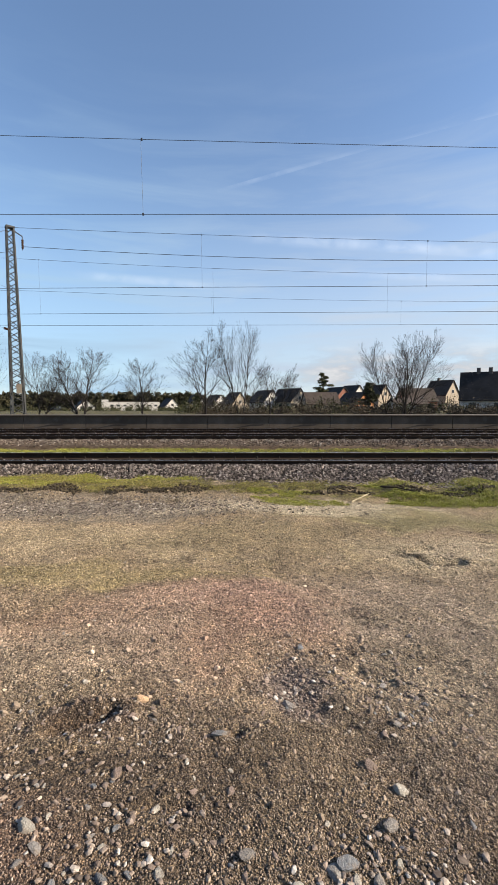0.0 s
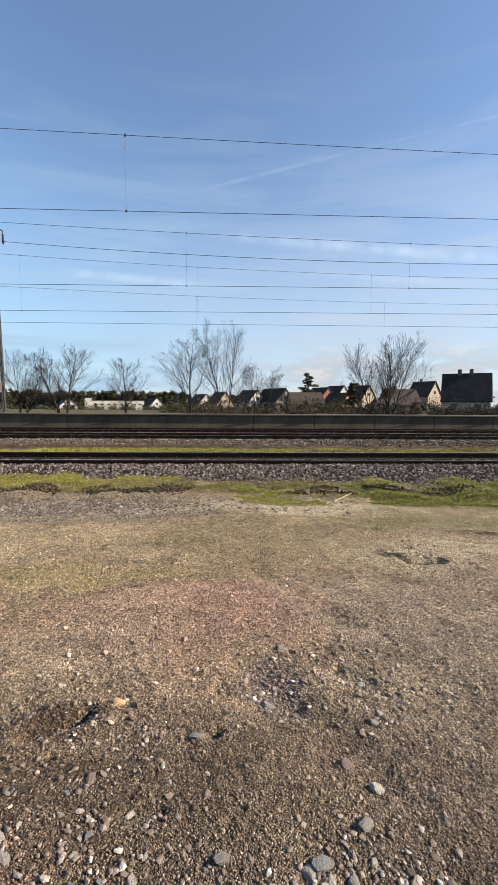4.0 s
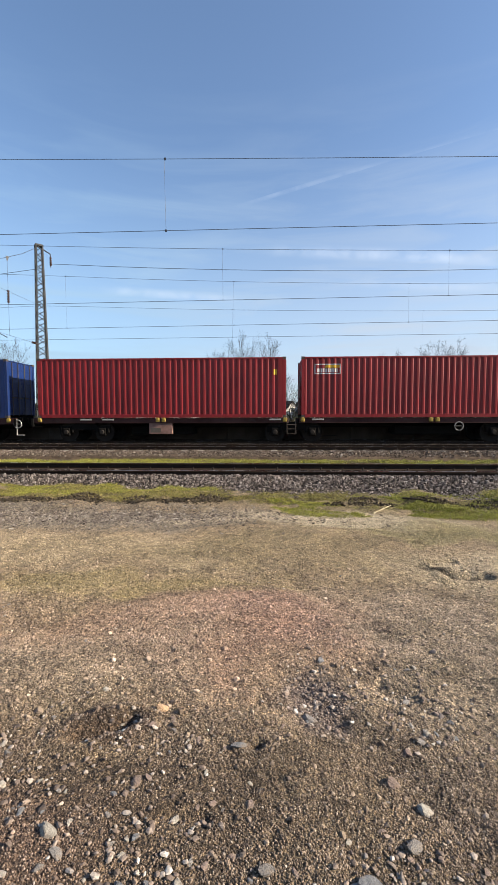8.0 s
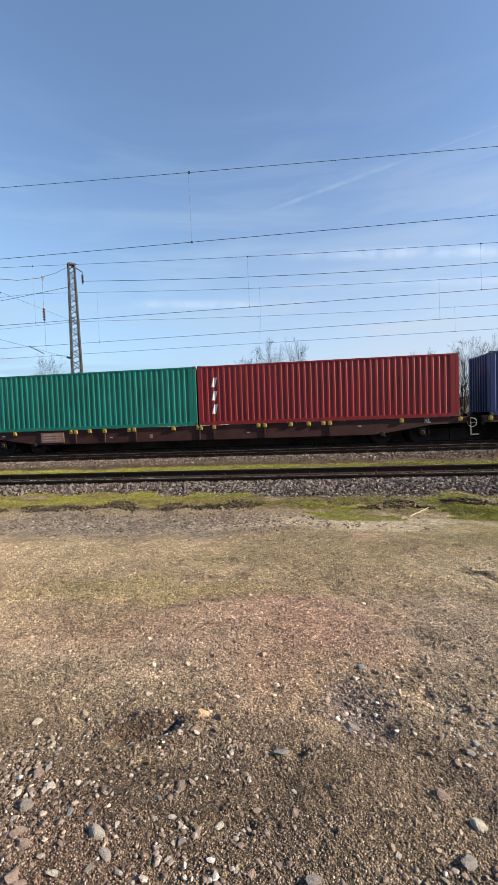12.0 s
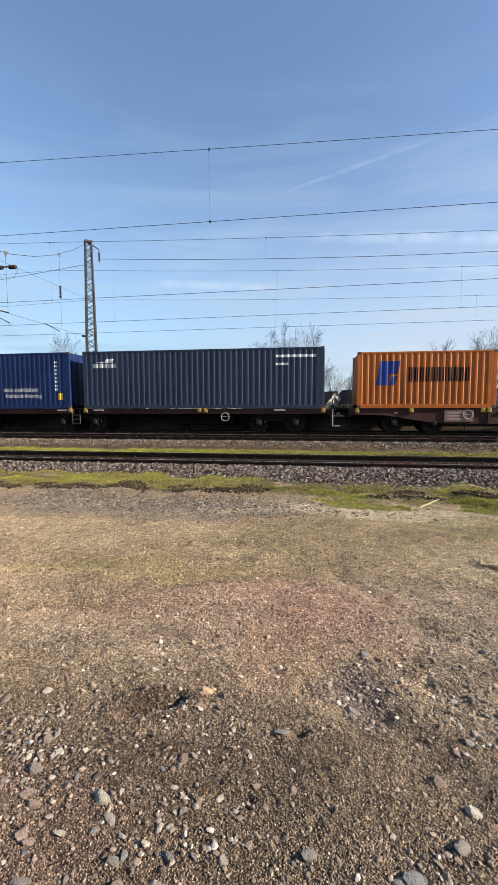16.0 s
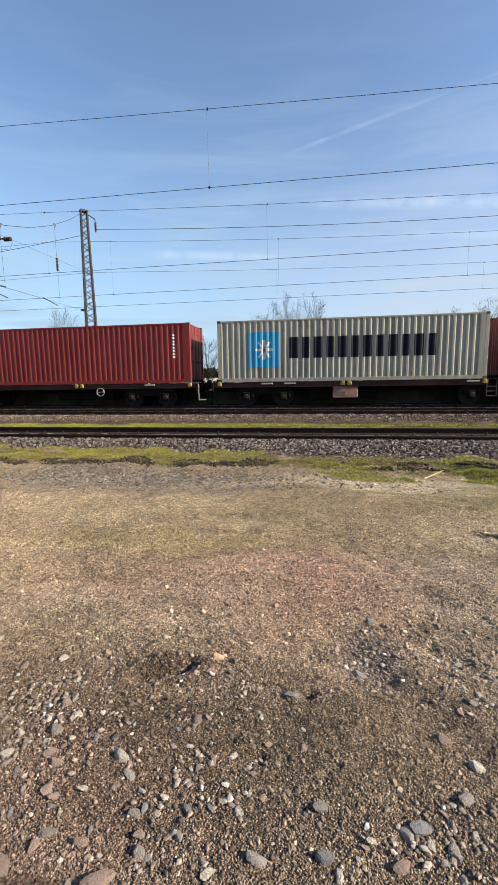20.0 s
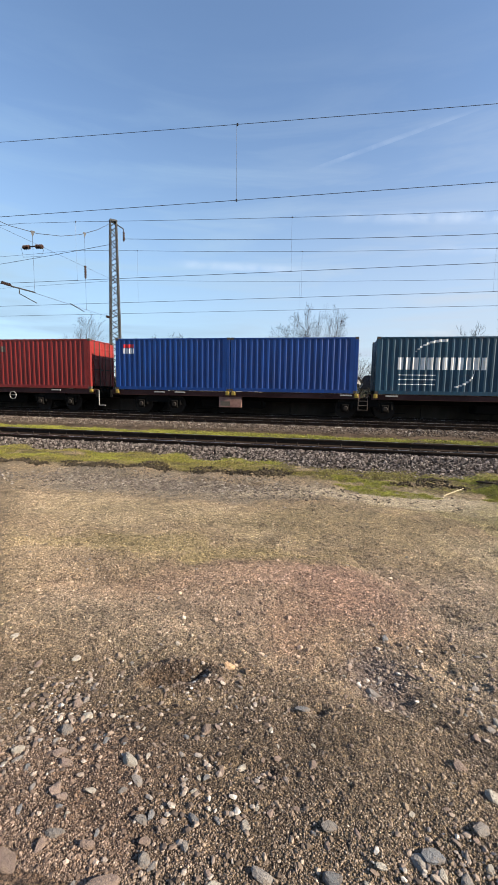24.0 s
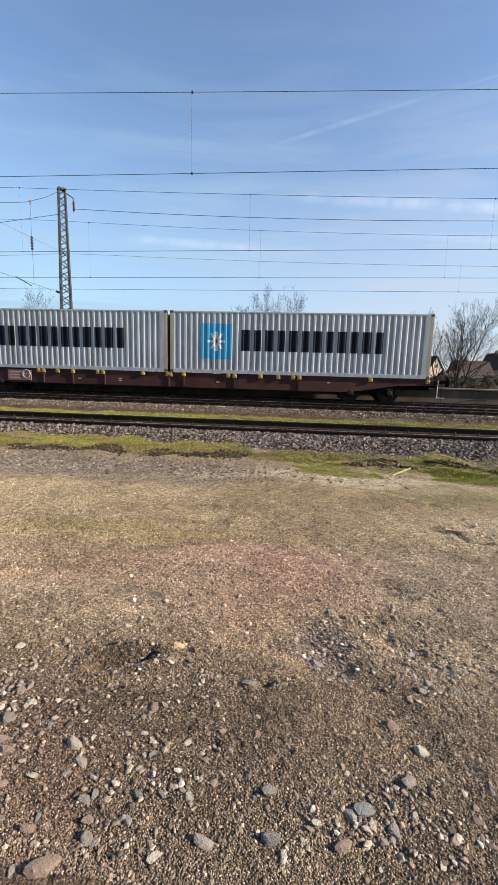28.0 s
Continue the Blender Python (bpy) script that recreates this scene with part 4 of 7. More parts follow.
def catenary(y, low, top, droppers, r_c, r_m, label):
    line = thing("overhead_line", label, "overhead wire", "overhead lines")
    xs = [-120, -60, -40, -30, -24, -20, -17, -14, -11, -8, -5, -2, 1, 4, 7, 10, 13, 16, 20, 25, 30, 40, 70, 120]

    def upper(x):
        return hang(x, *top) if x > -13.5 else hang(-13.5, *top) - 0.03 * (-13.5 - x)

    def lower(x):
        return low[0] + low[1] * max(min(x, 30), -30)

    tube("contact_wire", [(x, y, lower(x)) for x in xs], r_c, WIRE, line)
    tube("messenger_wire", [(x, y, upper(x)) for x in xs], r_m, WIRE, line)
    for x in droppers:
        dr = tube("dropper", [(x, y, lower(x)), (x - 0.02, y, upper(x))], 0.003, WIRE, line)
        for z in (lower(x), upper(x)):
            part("clamp", boxed(x - 0.018, x + 0.018, y - 0.015, y + 0.015, z - 0.024, z + 0.024), WIRE, dr)
    return line


catenary(10.0, (5.845, 0.0), (7.40, -0.0235, 0.0003), (-13.6, -2.41, 8.5), 0.0065, 0.006, "thin dark contact and messenger wires above the siding")
catenary(17.4, (6.26, 0.0055), (8.225, -0.0296, 0.00063), (-11.3, -1.88, 7.13), 0.009, 0.0075, "thin dark overhead wires above the main line")
catenary(21.5, (6.13, 0.0054), (8.213, -0.0333, 0.00117), (-10.4, -1.77, 6.9), 0.009, 0.007, "thin dark overhead wires above the platform track")
catenary(25.6, (6.294, 0.0024), (7.848, -0.0246, 0.00081), (-14.0, -2.2, 9.05), 0.009, 0.007, "thin dark overhead wires beyond the platform")
feeder = thing("feeder_cable", "dark feeder cable hung from the mast's side arm", "cable")
tube("cable", [(x, MY, hang(x, 9.843, -0.0298, 0.00134)) for x in (-12.8, -9, -6, -3, 0, 3, 6, 10, 14, 19, 24, 30)] + [(60, MY, 10.6), (110, MY, 10.0)], 0.013, WIRE, feeder)
tube("cable", [(-13.2, MY, 10.22), (-17.5, MY, 9.72), (-21.7, MY, 9.28), (-30, MY, 8.7), (-60, MY, 9.5), (-110, MY, 10.2)], 0.013, WIRE, feeder)

# the cross-span: ropes from mast to mast over the tracks, with insulators and registration arms
span_set = thing("cross_span", "cross-span ropes with insulators and registration arms over the tracks", "cross-span")


def rope(z_far, z_near, dip, radius):
    pts = []
    for i in range(13):
        u = i / 12
        pts.append((MX, MY - u * (MY - 4.0), z_far + (z_near - z_far) * u - dip * 4 * u * (1 - u)))
    tube("rope", pts, radius, WIRE, span_set)
    return lambda y: z_far + (z_near - z_far) * (MY - y) / (MY - 4.0) - dip * 4 * ((MY - y) / (MY - 4.0)) * (1 - (MY - y) / (MY - 4.0))


head = rope(11.45, 11.45, 3.45, 0.012)
upper = rope(8.05, 7.6, 0.0, 0.006)
lower = rope(5.76, 5.62, 0.0, 0.008)
lattice_mast(MX, 4.0, MTOP, -28)


def bell_row(a, b, bells, r):
    """A rod with a row of glazed sheds."""
    a, b = Vector(a), Vector(b)
    bm = rod(bmesh.new(), a, b, r * 0.35, sides=8)
    for q in range(bells):
        p, w = a.lerp(b, (q + 0.25) / bells), a.lerp(b, (q + 0.75) / bells)
        rod(bm, p, w, r, r * 0.7, sides=12)
    return bm


for y, z in ((10.0, 7.62), (17.4, 7.70)):
    tube("hanger", [(MX, y, head(y)), (MX, y, z)], 0.008, WIRE, span_set)
    part("hanger_plate", rod(bmesh.new(), (MX, y, head(y) - 0.16), (MX, y, head(y) + 0.06), 0.03, 0.11, sides=3), WIRE, span_set)
    part("yoke", rod(bmesh.new(), (MX - 0.2, y, z + 0.02), (MX + 0.2, y, z + 0.02), 0.035, sides=6), WIRE, span_set)
    for d in (-1, 1):
        part("insulator", bell_row((MX + d * 0.16, y, z), (MX + d * 0.52, y, z - 0.01), 4, 0.10), INSUL, span_set)
    tube("bridle", [(MX - 0.6, y, z - 0.02), (MX - 0.5, y, z - 0.42), (MX + 0.42, y, z - 0.42), (MX + 0.6, y, z - 0.02)], 0.006, WIRE, span_set)
    tube("hanger", [(MX, y, z), (MX, y, lower(y))], 0.005, WIRE, span_set)
    part("insulator", bell_row((MX, y - 1.95, lower(y - 1.95)), (MX, y - 1.45, lower(y - 1.45)), 4, 0.07), INSUL, span_set)
    part("strut", rod(bmesh.new(), (MX, y - 1.45, 5.67), (MX, y + 0.02, 5.74), 0.03, sides=8), GALV, span_set)
    part("registration_arm", rod(rod(bmesh.new(), (MX, y - 0.97, 5.68), (MX, y - 0.97, 5.45), 0.022, sides=6), (MX, y - 0.97, 5.47), (MX, y + 0.11, 5.29), 0.02, sides=6), GALV, span_set)
part("registration_arm", rod(bmesh.new(), (MX, 20.04, 5.78), (MX, 21.28, 5.60), 0.024, sides=6), GALV, span_set)
part("insulator", bell_row((MX, 23.6, 5.75), (MX, 24.1, 5.76), 4, 0.07), INSUL, span_set)
tube("hanger", [(MX, 21.5, head(21.5)), (MX, 21.5, 5.72)], 0.006, WIRE, span_set)
part("hanger_plate", rod(bmesh.new(), (MX, 21.5, head(21.5) - 0.16), (MX, 21.5, head(21.5) + 0.06), 0.03, 0.10, sides=3), WIRE, span_set)
part("insulator", bell_row((MX, 21.5, 8.05), (MX, 21.5, 7.38), 5, 0.075), INSUL, span_set)

# ------------------------------------------------------------------ the train
SPEED = 27.97
DECK = 1.46           # height of the wagon decks
W = 1.219             # half a container's width
MOVING = []


def paint(name, colour, dark=0.72, rust=0.25, rough=0.42, rust_colour=(0.16, 0.075, 0.035)):
    return worn(name, colour, rough, 0.0, 22, 0.7, dark, 0.55, 0.12, rust_colour, rust, size=0.006, shine=0.3, streak=0.30)


P_RED = paint("maroon container paint", (0.240, 0.013, 0.017), rust=0.15)
P_BROWN = paint("red-brown container paint", (0.225, 0.022, 0.019), rust=0.18)
P_CORAL = paint("faded coral container paint", (0.40, 0.066, 0.038))
P_BRIGHT = paint("bright red container paint", (0.52, 0.012, 0.018))
P_RUST = paint("orange-brown container paint", (0.340, 0.080, 0.033))
P_NAVY = paint("navy container paint", (0.006, 0.023, 0.110), rust=0.08)
P_BLUE = paint("blue container paint", (0.006, 0.048, 0.225), rust=0.08)
P_SLATE = paint("slate blue container paint", (0.026, 0.040, 0.080), rust=0.15)
P_TEAL = paint("dark teal container paint", (0.012, 0.057, 0.099), rust=0.15)
P_ORANGE = paint("orange container paint", (0.58, 0.125, 0.012))
P_AMBER = paint("amber container paint", (0.50, 0.13, 0.014), rust=0.4)
P_GREEN = paint("sea green container paint", (0.009, 0.198, 0.146))
P_SAGE = paint("faded green container paint", (0.094, 0.255, 0.208), rust=0.2)
P_GREY = paint("light grey container paint", (0.39, 0.42, 0.45), rust=0.22)
P_DUN = paint("yellowed grey container paint", (0.34, 0.33, 0.27), rust=0.35)
INK_WHITE = paint("white lettering paint", (0.78, 0.78, 0.76), 0.85, 0.0)
INK_DARK = worn("dark lettering paint", (0.006, 0.008, 0.016), 0.7, 0, 22, 0.7, 0.8, 0.4, 0.1, shine=0.12)
INK_BLUE = paint("blue lettering paint", (0.012, 0.045, 0.28), 0.8, 0.0)
INK_SKY = paint("sky blue panel paint", (0.05, 0.36, 0.62), 0.85, 0.1)
INK_YELLOW = paint("yellow lettering paint", (0.85, 0.50, 0.03), 0.8, 0.05)
INK_RED = paint("red lettering paint", (0.70, 0.03, 0.03), 0.8, 0.0)
CASTING = worn("grimy steel casting", (0.10, 0.08, 0.066), 0.7, 0.4, 30, 3, 0.6, 0.6, 0.2)
WAGON = worn("grimy maroon wagon paint", (0.066, 0.022, 0.018), 0.75, 0, 18, 0.8, 0.5, 0.8, 0.2, (0.05, 0.035, 0.03), 0.6)
FRAME = worn("black underframe", (0.012, 0.011, 0.010), 0.9, 0.0, 18, 1.2, 0.6, 0.6, 0.2, shine=0.03)
WHEEL = worn("grimy wheel steel", (0.030, 0.026, 0.023), 0.8, 0.0, 25, 2, 0.6, 0.5, 0.1, shine=0.08)
SPIGOT = worn("grimy yellow spigot paint", (0.46, 0.32, 0.06), 0.6, 0, 25, 4, 0.5, 0.6, 0.1)
BOARD = worn("faded pink sign board", (0.30, 0.17, 0.135), 0.8, 0, 16, 2.5, 0.5, 0.8, 0.1)
PALEMETAL = worn("pale handrail metal", (0.40, 0.39, 0.37), 0.5, 0.2, 25, 3, 0.7, 0.4, 0.05)

BOARD_INK = worn("faded white transfer", (0.42, 0.30, 0.26), 0.8, 0, 16, 2.5, 0.6, 0.8, 0.1)
PITCH = 0.278
RIBS = {}


def profile(x0, x1):
    """The corrugated side in plan: x and its depth behind the outer face."""
    pts, x = [(x0, 0.0)], x0 + 0.05
    while x + PITCH < x1 - 0.03:
        pts += [(x, 0.0), (x + 0.068, 0.036), (x + 0.138, 0.036), (x + 0.206, 0.0)]
        x += PITCH
    return pts + [(x1, 0.0)]


def depth_at(pts, x):
    for (a, da), (b, db) in zip(pts[:-1], pts[1:]):
        if a <= x <= b:
            return da + (db - da) * (x - a) / max(b - a, 1e-6)
    return 0.0


def sheet(pts, z0, z1, back):
    """A corrugated panel with a flat back."""
    bm = bmesh.new()
    loop = [(x, d) for x, d in pts] + [(pts[-1][0], back), (pts[0][0], back)]
    lo = [bm.verts.new((x, d, z0)) for x, d in loop]
    hi = [bm.verts.new((x, d, z1)) for x, d in loop]
    n = len(loop)
    for i in range(n):
        j = (i + 1) % n
        bm.faces.new((lo[i], lo[j], hi[j], hi[i]))
    bm.faces.new(lo[::-1])
    bm.faces.new(hi)
    return bm


KINDS = {}


def container_kind(length, height):
    """Shared meshes of one size of container; x from 0 to length, base at z = 0."""
    key = (length, height)
    if key in KINDS:
        return KINDS[key]
    k = {}
    post = 0.16
    pts = profile(post, length - post)
    RIBS[length] = pts
    bm = sheet(pts, 0.16, height - 0.09, 0.06)
    k["side"] = mesh_of("side_wall", bm, P_RED)
    ends = [(y, d) for y, d in profile(-W + 0.14, W - 0.14)]
    k["end"] = mesh_of("end_wall", sheet(ends, 0.16, height - 0.09, 0.06), P_RED)
    k["roof"] = mesh_of("roof", boxed(0.1, length - 0.1, -W + 0.05, W - 0.05, height - 0.06, height - 0.022), P_RED)
    k["floor"] = mesh_of("floor", boxed(0.12, length - 0.12, -W + 0.08, W - 0.08, 0.05, 0.14), FRAME)
    k["bottom"] = mesh_of("bottom_rail", boxed(post, length - post, -0.004, 0.09, 0.0, 0.165, bevel=0.006), P_RED)
    k["top"] = mesh_of("top_rail", boxed(post, length - post, -0.004, 0.07, height - 0.095, height - 0.018, bevel=0.006), P_RED)
    k["post"] = mesh_of("corner_post", boxed(0.0, post, 0.0, 0.15, 0.115, height - 0.115, bevel=0.012), P_RED)
    bm = bmesh.new()
    box(bm, 0, 0.178, 0, 0.162, 0, 0.118, 0.008)
    k["casting"] = mesh_of("corner_casting", bm, CASTING)
    bm = bmesh.new()
    box(bm, 0, 0.05, 0.0, W - 0.16, 0.16, height - 0.10, 0.01)
    for z in (0.45, height * 0.38, height * 0.62, height - 0.45):
        box(bm, 0.04, 0.066, 0.06, W - 0.22, z - 0.05, z + 0.05, 0.01)
    k["door"] = mesh_of("door", bm, P_RED)
    bm = bmesh.new()
    rod(bm, (0.09, 0, 0.1), (0.09, 0, height - 0.1), 0.018, sides=6)
    box(bm, 0.07, 0.12, -0.04, 0.32, 1.0, 1.05)
    k["lock"] = mesh_of("lock_rod", bm, CASTING)
    KINDS[key] = k
    return k


def container(s, length, height, colour, label, ends=None, group="containers on the train"):
    k = container_kind(length, height)
    c = thing("shipping_container", label, "container", group)
    c["along"] = s
    MOVING.append((c, s, DECK))
    ends = ends or colour
    side = share("side_wall", k["side"], c, colour, pose(0, -W, 0))
    share("side_wall", k["side"], c, colour, pose(length, W, 0, 0, 0, 180))
    share("end_wall", k["end"], c, ends, pose(0.02, 0, 0, 0, 0, -90))
    share("roof", k["roof"], c, colour)
    share("floor", k["floor"], c)
    for y, turn, x in ((-W, 0, 0), (W, 180, length)):
        share("bottom_rail", k["bottom"], c, colour, pose(x, y, 0, 0, 0, turn))
        share("top_rail", k["top"], c, colour, pose(x, y, 0, 0, 0, turn))
    for x in (0, length - 0.16):
        for y in (-W, W - 0.15):
            share("corner_post", k["post"], c, ends, pose(x, y, 0))
    for x in (0, length - 0.178):
        for y in (-W, W - 0.162):
            for z in (0, height - 0.118):
                share("corner_casting", k["casting"], c, at=pose(x, y, z))
    for y0 in (-W + 0.15, 0.01):
        dr = share("door", k["door"], c, ends, pose(length - 0.075, y0, 0))
        for q in (0.25, 0.75):
            share("lock_rod", k["lock"], dr, at=pose(0, q, 0))
    return c


def marks(c, length, rects, ink, name="marking", label="", proud=0.004):
    """Painted plain shapes on the near side; they follow the corrugation. Each is x0, x1, z0, z1 and a lean."""
    if len(rects) > 1 and name in ("marking", "code", "stripe", "table"):
        return [marks(c, length, [r], ink, name, label, proud) for r in rects]
    pts = RIBS[length]
    bm = bmesh.new()
    slices = []
    for x0, x1, z0, z1, *lean in rects:
        n = 10 if lean and lean[0] else 1
        for i in range(n):
            shift = lean[0] * i / (n - 1) if n > 1 else 0.0
            slices.append((x0 + shift, x1 + shift, z0 + (z1 - z0) * i / n, z0 + (z1 - z0) * (i + 1) / n))
    for x0, x1, z0, z1 in slices:
        xs = sorted({x0, x1, *[x for x, _ in pts if x0 < x < x1]})
        prev = None
        for x in xs:
            y = -W + depth_at(pts, x) - proud
            pair = (bm.verts.new((x, y, z0)), bm.verts.new((x, y, z1)))
            if prev:
                bm.faces.new((prev[0], pair[0], pair[1], prev[1]))
            prev = pair
    return part(name, bm, ink, c, label)


def bars(x0, x1, z0, z1, letters, fill=0.78, lean=0.0):
    """A word as a row of plain upright bars, two to a letter."""
    w = (x1 - x0) / letters
    out = []
    for i in range(letters):
        a = x0 + i * w
        b = a + w * fill
        out.append((a, a + (b - a) * 0.44, z0, z1, lean))
        out.append((b - (b - a) * 0.36, b, z0, z1, lean))
    return out


def column(x0, x1, z0, z1, letters):
    """A word set upright: one plain bar a letter."""
    h = (z1 - z0) / letters
    out = []
    for i in range(letters):
        z = z0 + i * h
        out.append((x0, x1, z + h * 0.14, z + h * (0.62 if i % 2 else 0.74)))
    return out


def words(c, text, x, z, size, ink, label):
    """Readable words in the built-in font, a flat transfer on the near side."""
    cu = bpy.data.curves.new("words", "FONT")
    cu.body, cu.size, cu.extrude = text, size, 0.002
    cu.resolution_u = 2
    me_owner = new("words_source", cu)
    dg = bpy.context.evaluated_depsgraph_get()
    me = bpy.data.meshes.new_from_object(me_owner.evaluated_get(dg))
    bpy.data.objects.remove(me_owner)
    me.materials.clear()
    me.materials.append(ink)
    ob = new("words", me)
    ob.parent = c
    ob.matrix_basis = pose(x, -W - 0.004, z, 90)
    return tagged(ob, label)


def arc(cx, cz, r, a0, a1, w, n=9):
    """A tapering curved stroke in short slanted bars."""
    out = []
    for i in range(n):
        u0, u1 = i / n, (i + 1) / n
        p = radians(a0 + (a1 - a0) * u0)
        q = radians(a0 + (a1 - a0) * u1)
        x0, x1 = sorted((cx + r * math.cos(p), cx + r * math.cos(q)))
        zm = cz + r * 0.62 * (math.sin(p) + math.sin(q)) / 2
        t = w * (0.35 + 0.65 * (u0 + u1) / 2)
        out.append((x0, x1, zm - t / 2, zm + t / 2))
    return out


C40, HC, STD, C20 = 12.19, 2.896, 2.591, 6.06


def navy_line(s, words_below=True, flag=True, light=False):
    """A navy container with a broad white word between two white arcs."""
    c = container(s, C40, HC, P_NAVY, "navy blue forty-foot container with white lettering and arcs")
    marks(c, C40, bars(3.9, 7.45, 1.18, 1.62, 6), INK_WHITE, label="white block lettering")
    marks(c, C40, arc(6.2, 1.55, 1.35, 160, 85, 0.16) + arc(5.6, 1.2, 1.5, -50, 20, 0.16), INK_WHITE, "swoosh", "white curved strokes")
    if light:
        words(c, "advanced container", 0.35, 2.30, 0.36, INK_WHITE, "white printed words")
        words(c, "light steel", 0.35, 2.00, 0.36, INK_WHITE, "white printed words")
    elif words_below:
        words(c, "eco container", 8.4, 0.88, 0.36, INK_WHITE, "white printed words")
        words(c, "bamboo flooring", 8.5, 0.56, 0.31, INK_WHITE, "white printed words")
    if flag:
        marks(c, C40, [(0.42, 0.68, 0.5, 0.85)] if light or flag == 2 else [(11.5, 11.75, 0.45, 0.80)], INK_YELLOW, "sticker", "yellow square sticker")
    marks(c, C40, column(11.35, 11.5, 0.9, 2.5, 8), INK_WHITE, "code", "small upright white code")
    return c


def upright_word(s, colour, label, letters=6, height=HC, x=0.62):
    c = container(s, C40, height, colour, label)
    marks(c, C40, column(x, x + 0.26, 0.95, 2.5, letters), INK_WHITE, label="white upright lettering")
    marks(c, C40, column(11.3, 11.42, 1.2, 2.4, 8), INK_WHITE, "code", "small upright white code")
    return c


def corner_word(s, colour, label, height=HC, sticker=True):
    c = container(s, C40, height, colour, label)
    marks(c, C40, [(a, b, height - 0.98, height - 0.48) for a, b in ((0.62, 0.86), (0.95, 1.19), (1.30, 1.41))], INK_WHITE, label="white block lettering")
    if sticker:
        marks(c, C40, [(11.4, 11.62, 0.45, 0.80)], INK_YELLOW, "sticker", "yellow square sticker")
    return c


def lamp_word(s, label):
    c = container(s, C40, HC, P_NAVY, label)
    marks(c, C40, bars(0.38, 1.75, 2.18, 2.5, 5, 0.8), INK_YELLOW, label="yellow block lettering")
    marks(c, C40, [(0.45, 0.95, 2.03, 2.09)], INK_RED, "underline", "red underline")
    marks(c, C40, [(1.05, 1.65, 2.03, 2.09)], INK_WHITE, "underline", "white underline")
    marks(c, C40, column(11.4, 11.52, 1.2, 2.4, 8), INK_WHITE, "code", "small upright white code")
    return c


def star_box(s, length, height, colour, label, rust=False):
    """A grey container with a sky-blue square, a white star and a broad dark word."""
    c = container(s, length, height, colour, label, P_DUN if rust else None)
    k = 1.0 if length > 10 else 0.62
    x = 1.5 * k if length > 10 else 0.55
    w = 1.5 * k
    z = height * 0.5 + 0.05
    marks(c, length, [(x, x + w, z - 0.82 * k, z + 0.82 * k)], INK_SKY, "panel", "sky blue square panel")
    star = []
    for q in range(4):
        a = radians(45 * q)
        if q == 0:
            star.append((x + w * 0.22, x + w * 0.78, z - 0.06, z + 0.06))
        elif q == 2:
            star.append((x + w * 0.45, x + w * 0.55, z - 0.45 * k, z + 0.45 * k))
        else:
            lean = 0.5 * k * (1 if q == 1 else -1)
            star.append((x + w * 0.46 - lean / 2, x + w * 0.55 - lean / 2, z - 0.36 * k, z + 0.36 * k, lean))
    marks(c, length, star, INK_WHITE, "star", "white star", 0.008)
    marks(c, length, bars(x + w + 0.45 * k, length - (2.0 if length > 10 else 0.85), z - 0.42 * k, z + 0.55 * k, 6, 0.84), INK_DARK, label="dark block lettering")
    return c


def sail_box(s, length, colour, label, height=HC):
    """An orange container with a blue emblem and a long dark word."""
    c = container(s, length, height, colour, label)
    k = length / C40
    marks(c, length, [(2.1 * k - 0.2, 2.75 * k, 1.05, 2.15, 0.2), (2.85 * k, 3.35 * k, 1.05, 1.45, 0.15), (2.9 * k, 3.65 * k, 1.55, 2.15, 0.1)], INK_BLUE, "emblem", "dark blue emblem")
    marks(c, length, bars(4.6 * k, 10.0 * k, 1.2, 1.85, 11, 0.72), INK_DARK, label="dark block lettering")
    return c


# --- wagons
def wheel_mesh():
    bm = bmesh.new()
    rod(bm, (0, -0.065, 0), (0, 0.065, 0), 0.46, sides=28)
    rod(bm, (0, 0.065, 0), (0, 0.09, 0), 0.49, sides=28)
    rod(bm, (0, -0.16, 0), (0, -0.06, 0), 0.14, 0.18, sides=12)
    return mesh_of("wheel", bm, WHEEL)


wheel = wheel_mesh()
axle = mesh_of("axle", rod(bmesh.new(), (0, -1.0, 0), (0, 1.0, 0), 0.08, sides=10), WHEEL)


def bogie_frame():
    bm = bmesh.new()
    for y in (-1.02, 1.02):
        prism(bm, [(-1.25, 0.55), (1.25, 0.55), (1.3, 0.78), (0.7, 0.72), (0.45, 0.92), (-0.45, 0.92), (-0.7, 0.72), (-1.3, 0.78)], y - 0.06, y + 0.06)
        for x in (-0.9, 0.9):
            box(bm, x - 0.17, x + 0.17, y - 0.13, y + 0.13, 0.28, 0.66, 0.03)
            for d in (-0.28, 0.28):
                rod(bm, (x + d, y, 0.44), (x + d, y, 0.72), 0.085, sides=10)
    box(bm, -0.3, 0.3, -1.02, 1.02, 0.55, 0.85, 0.03)
    return mesh_of("bogie_frame", bm, FRAME)


bogie_me = bogie_frame()
axle_cap = mesh_of("axle_cap", rod(bmesh.new(), (0, -0.05, 0), (0, 0.0, 0), 0.09, 0.12, sides=14), CASTING)


def bogie(parent, x):
    b = share("bogie", bogie_me, parent, at=pose(x, 0, RAIL - DECK))
    for d in (-0.9, 0.9):
        share("axle", axle, b, at=pose(d, 0, 0.46))
        for y, turn in ((-0.7175, 180), (0.7175, 0)):
            share("wheel", wheel, b, at=pose(d, y, 0.46, 0, 0, turn))
        share("axle_cap", axle_cap, b, WHEEL, at=pose(d, -1.15, 0.46))
    return b


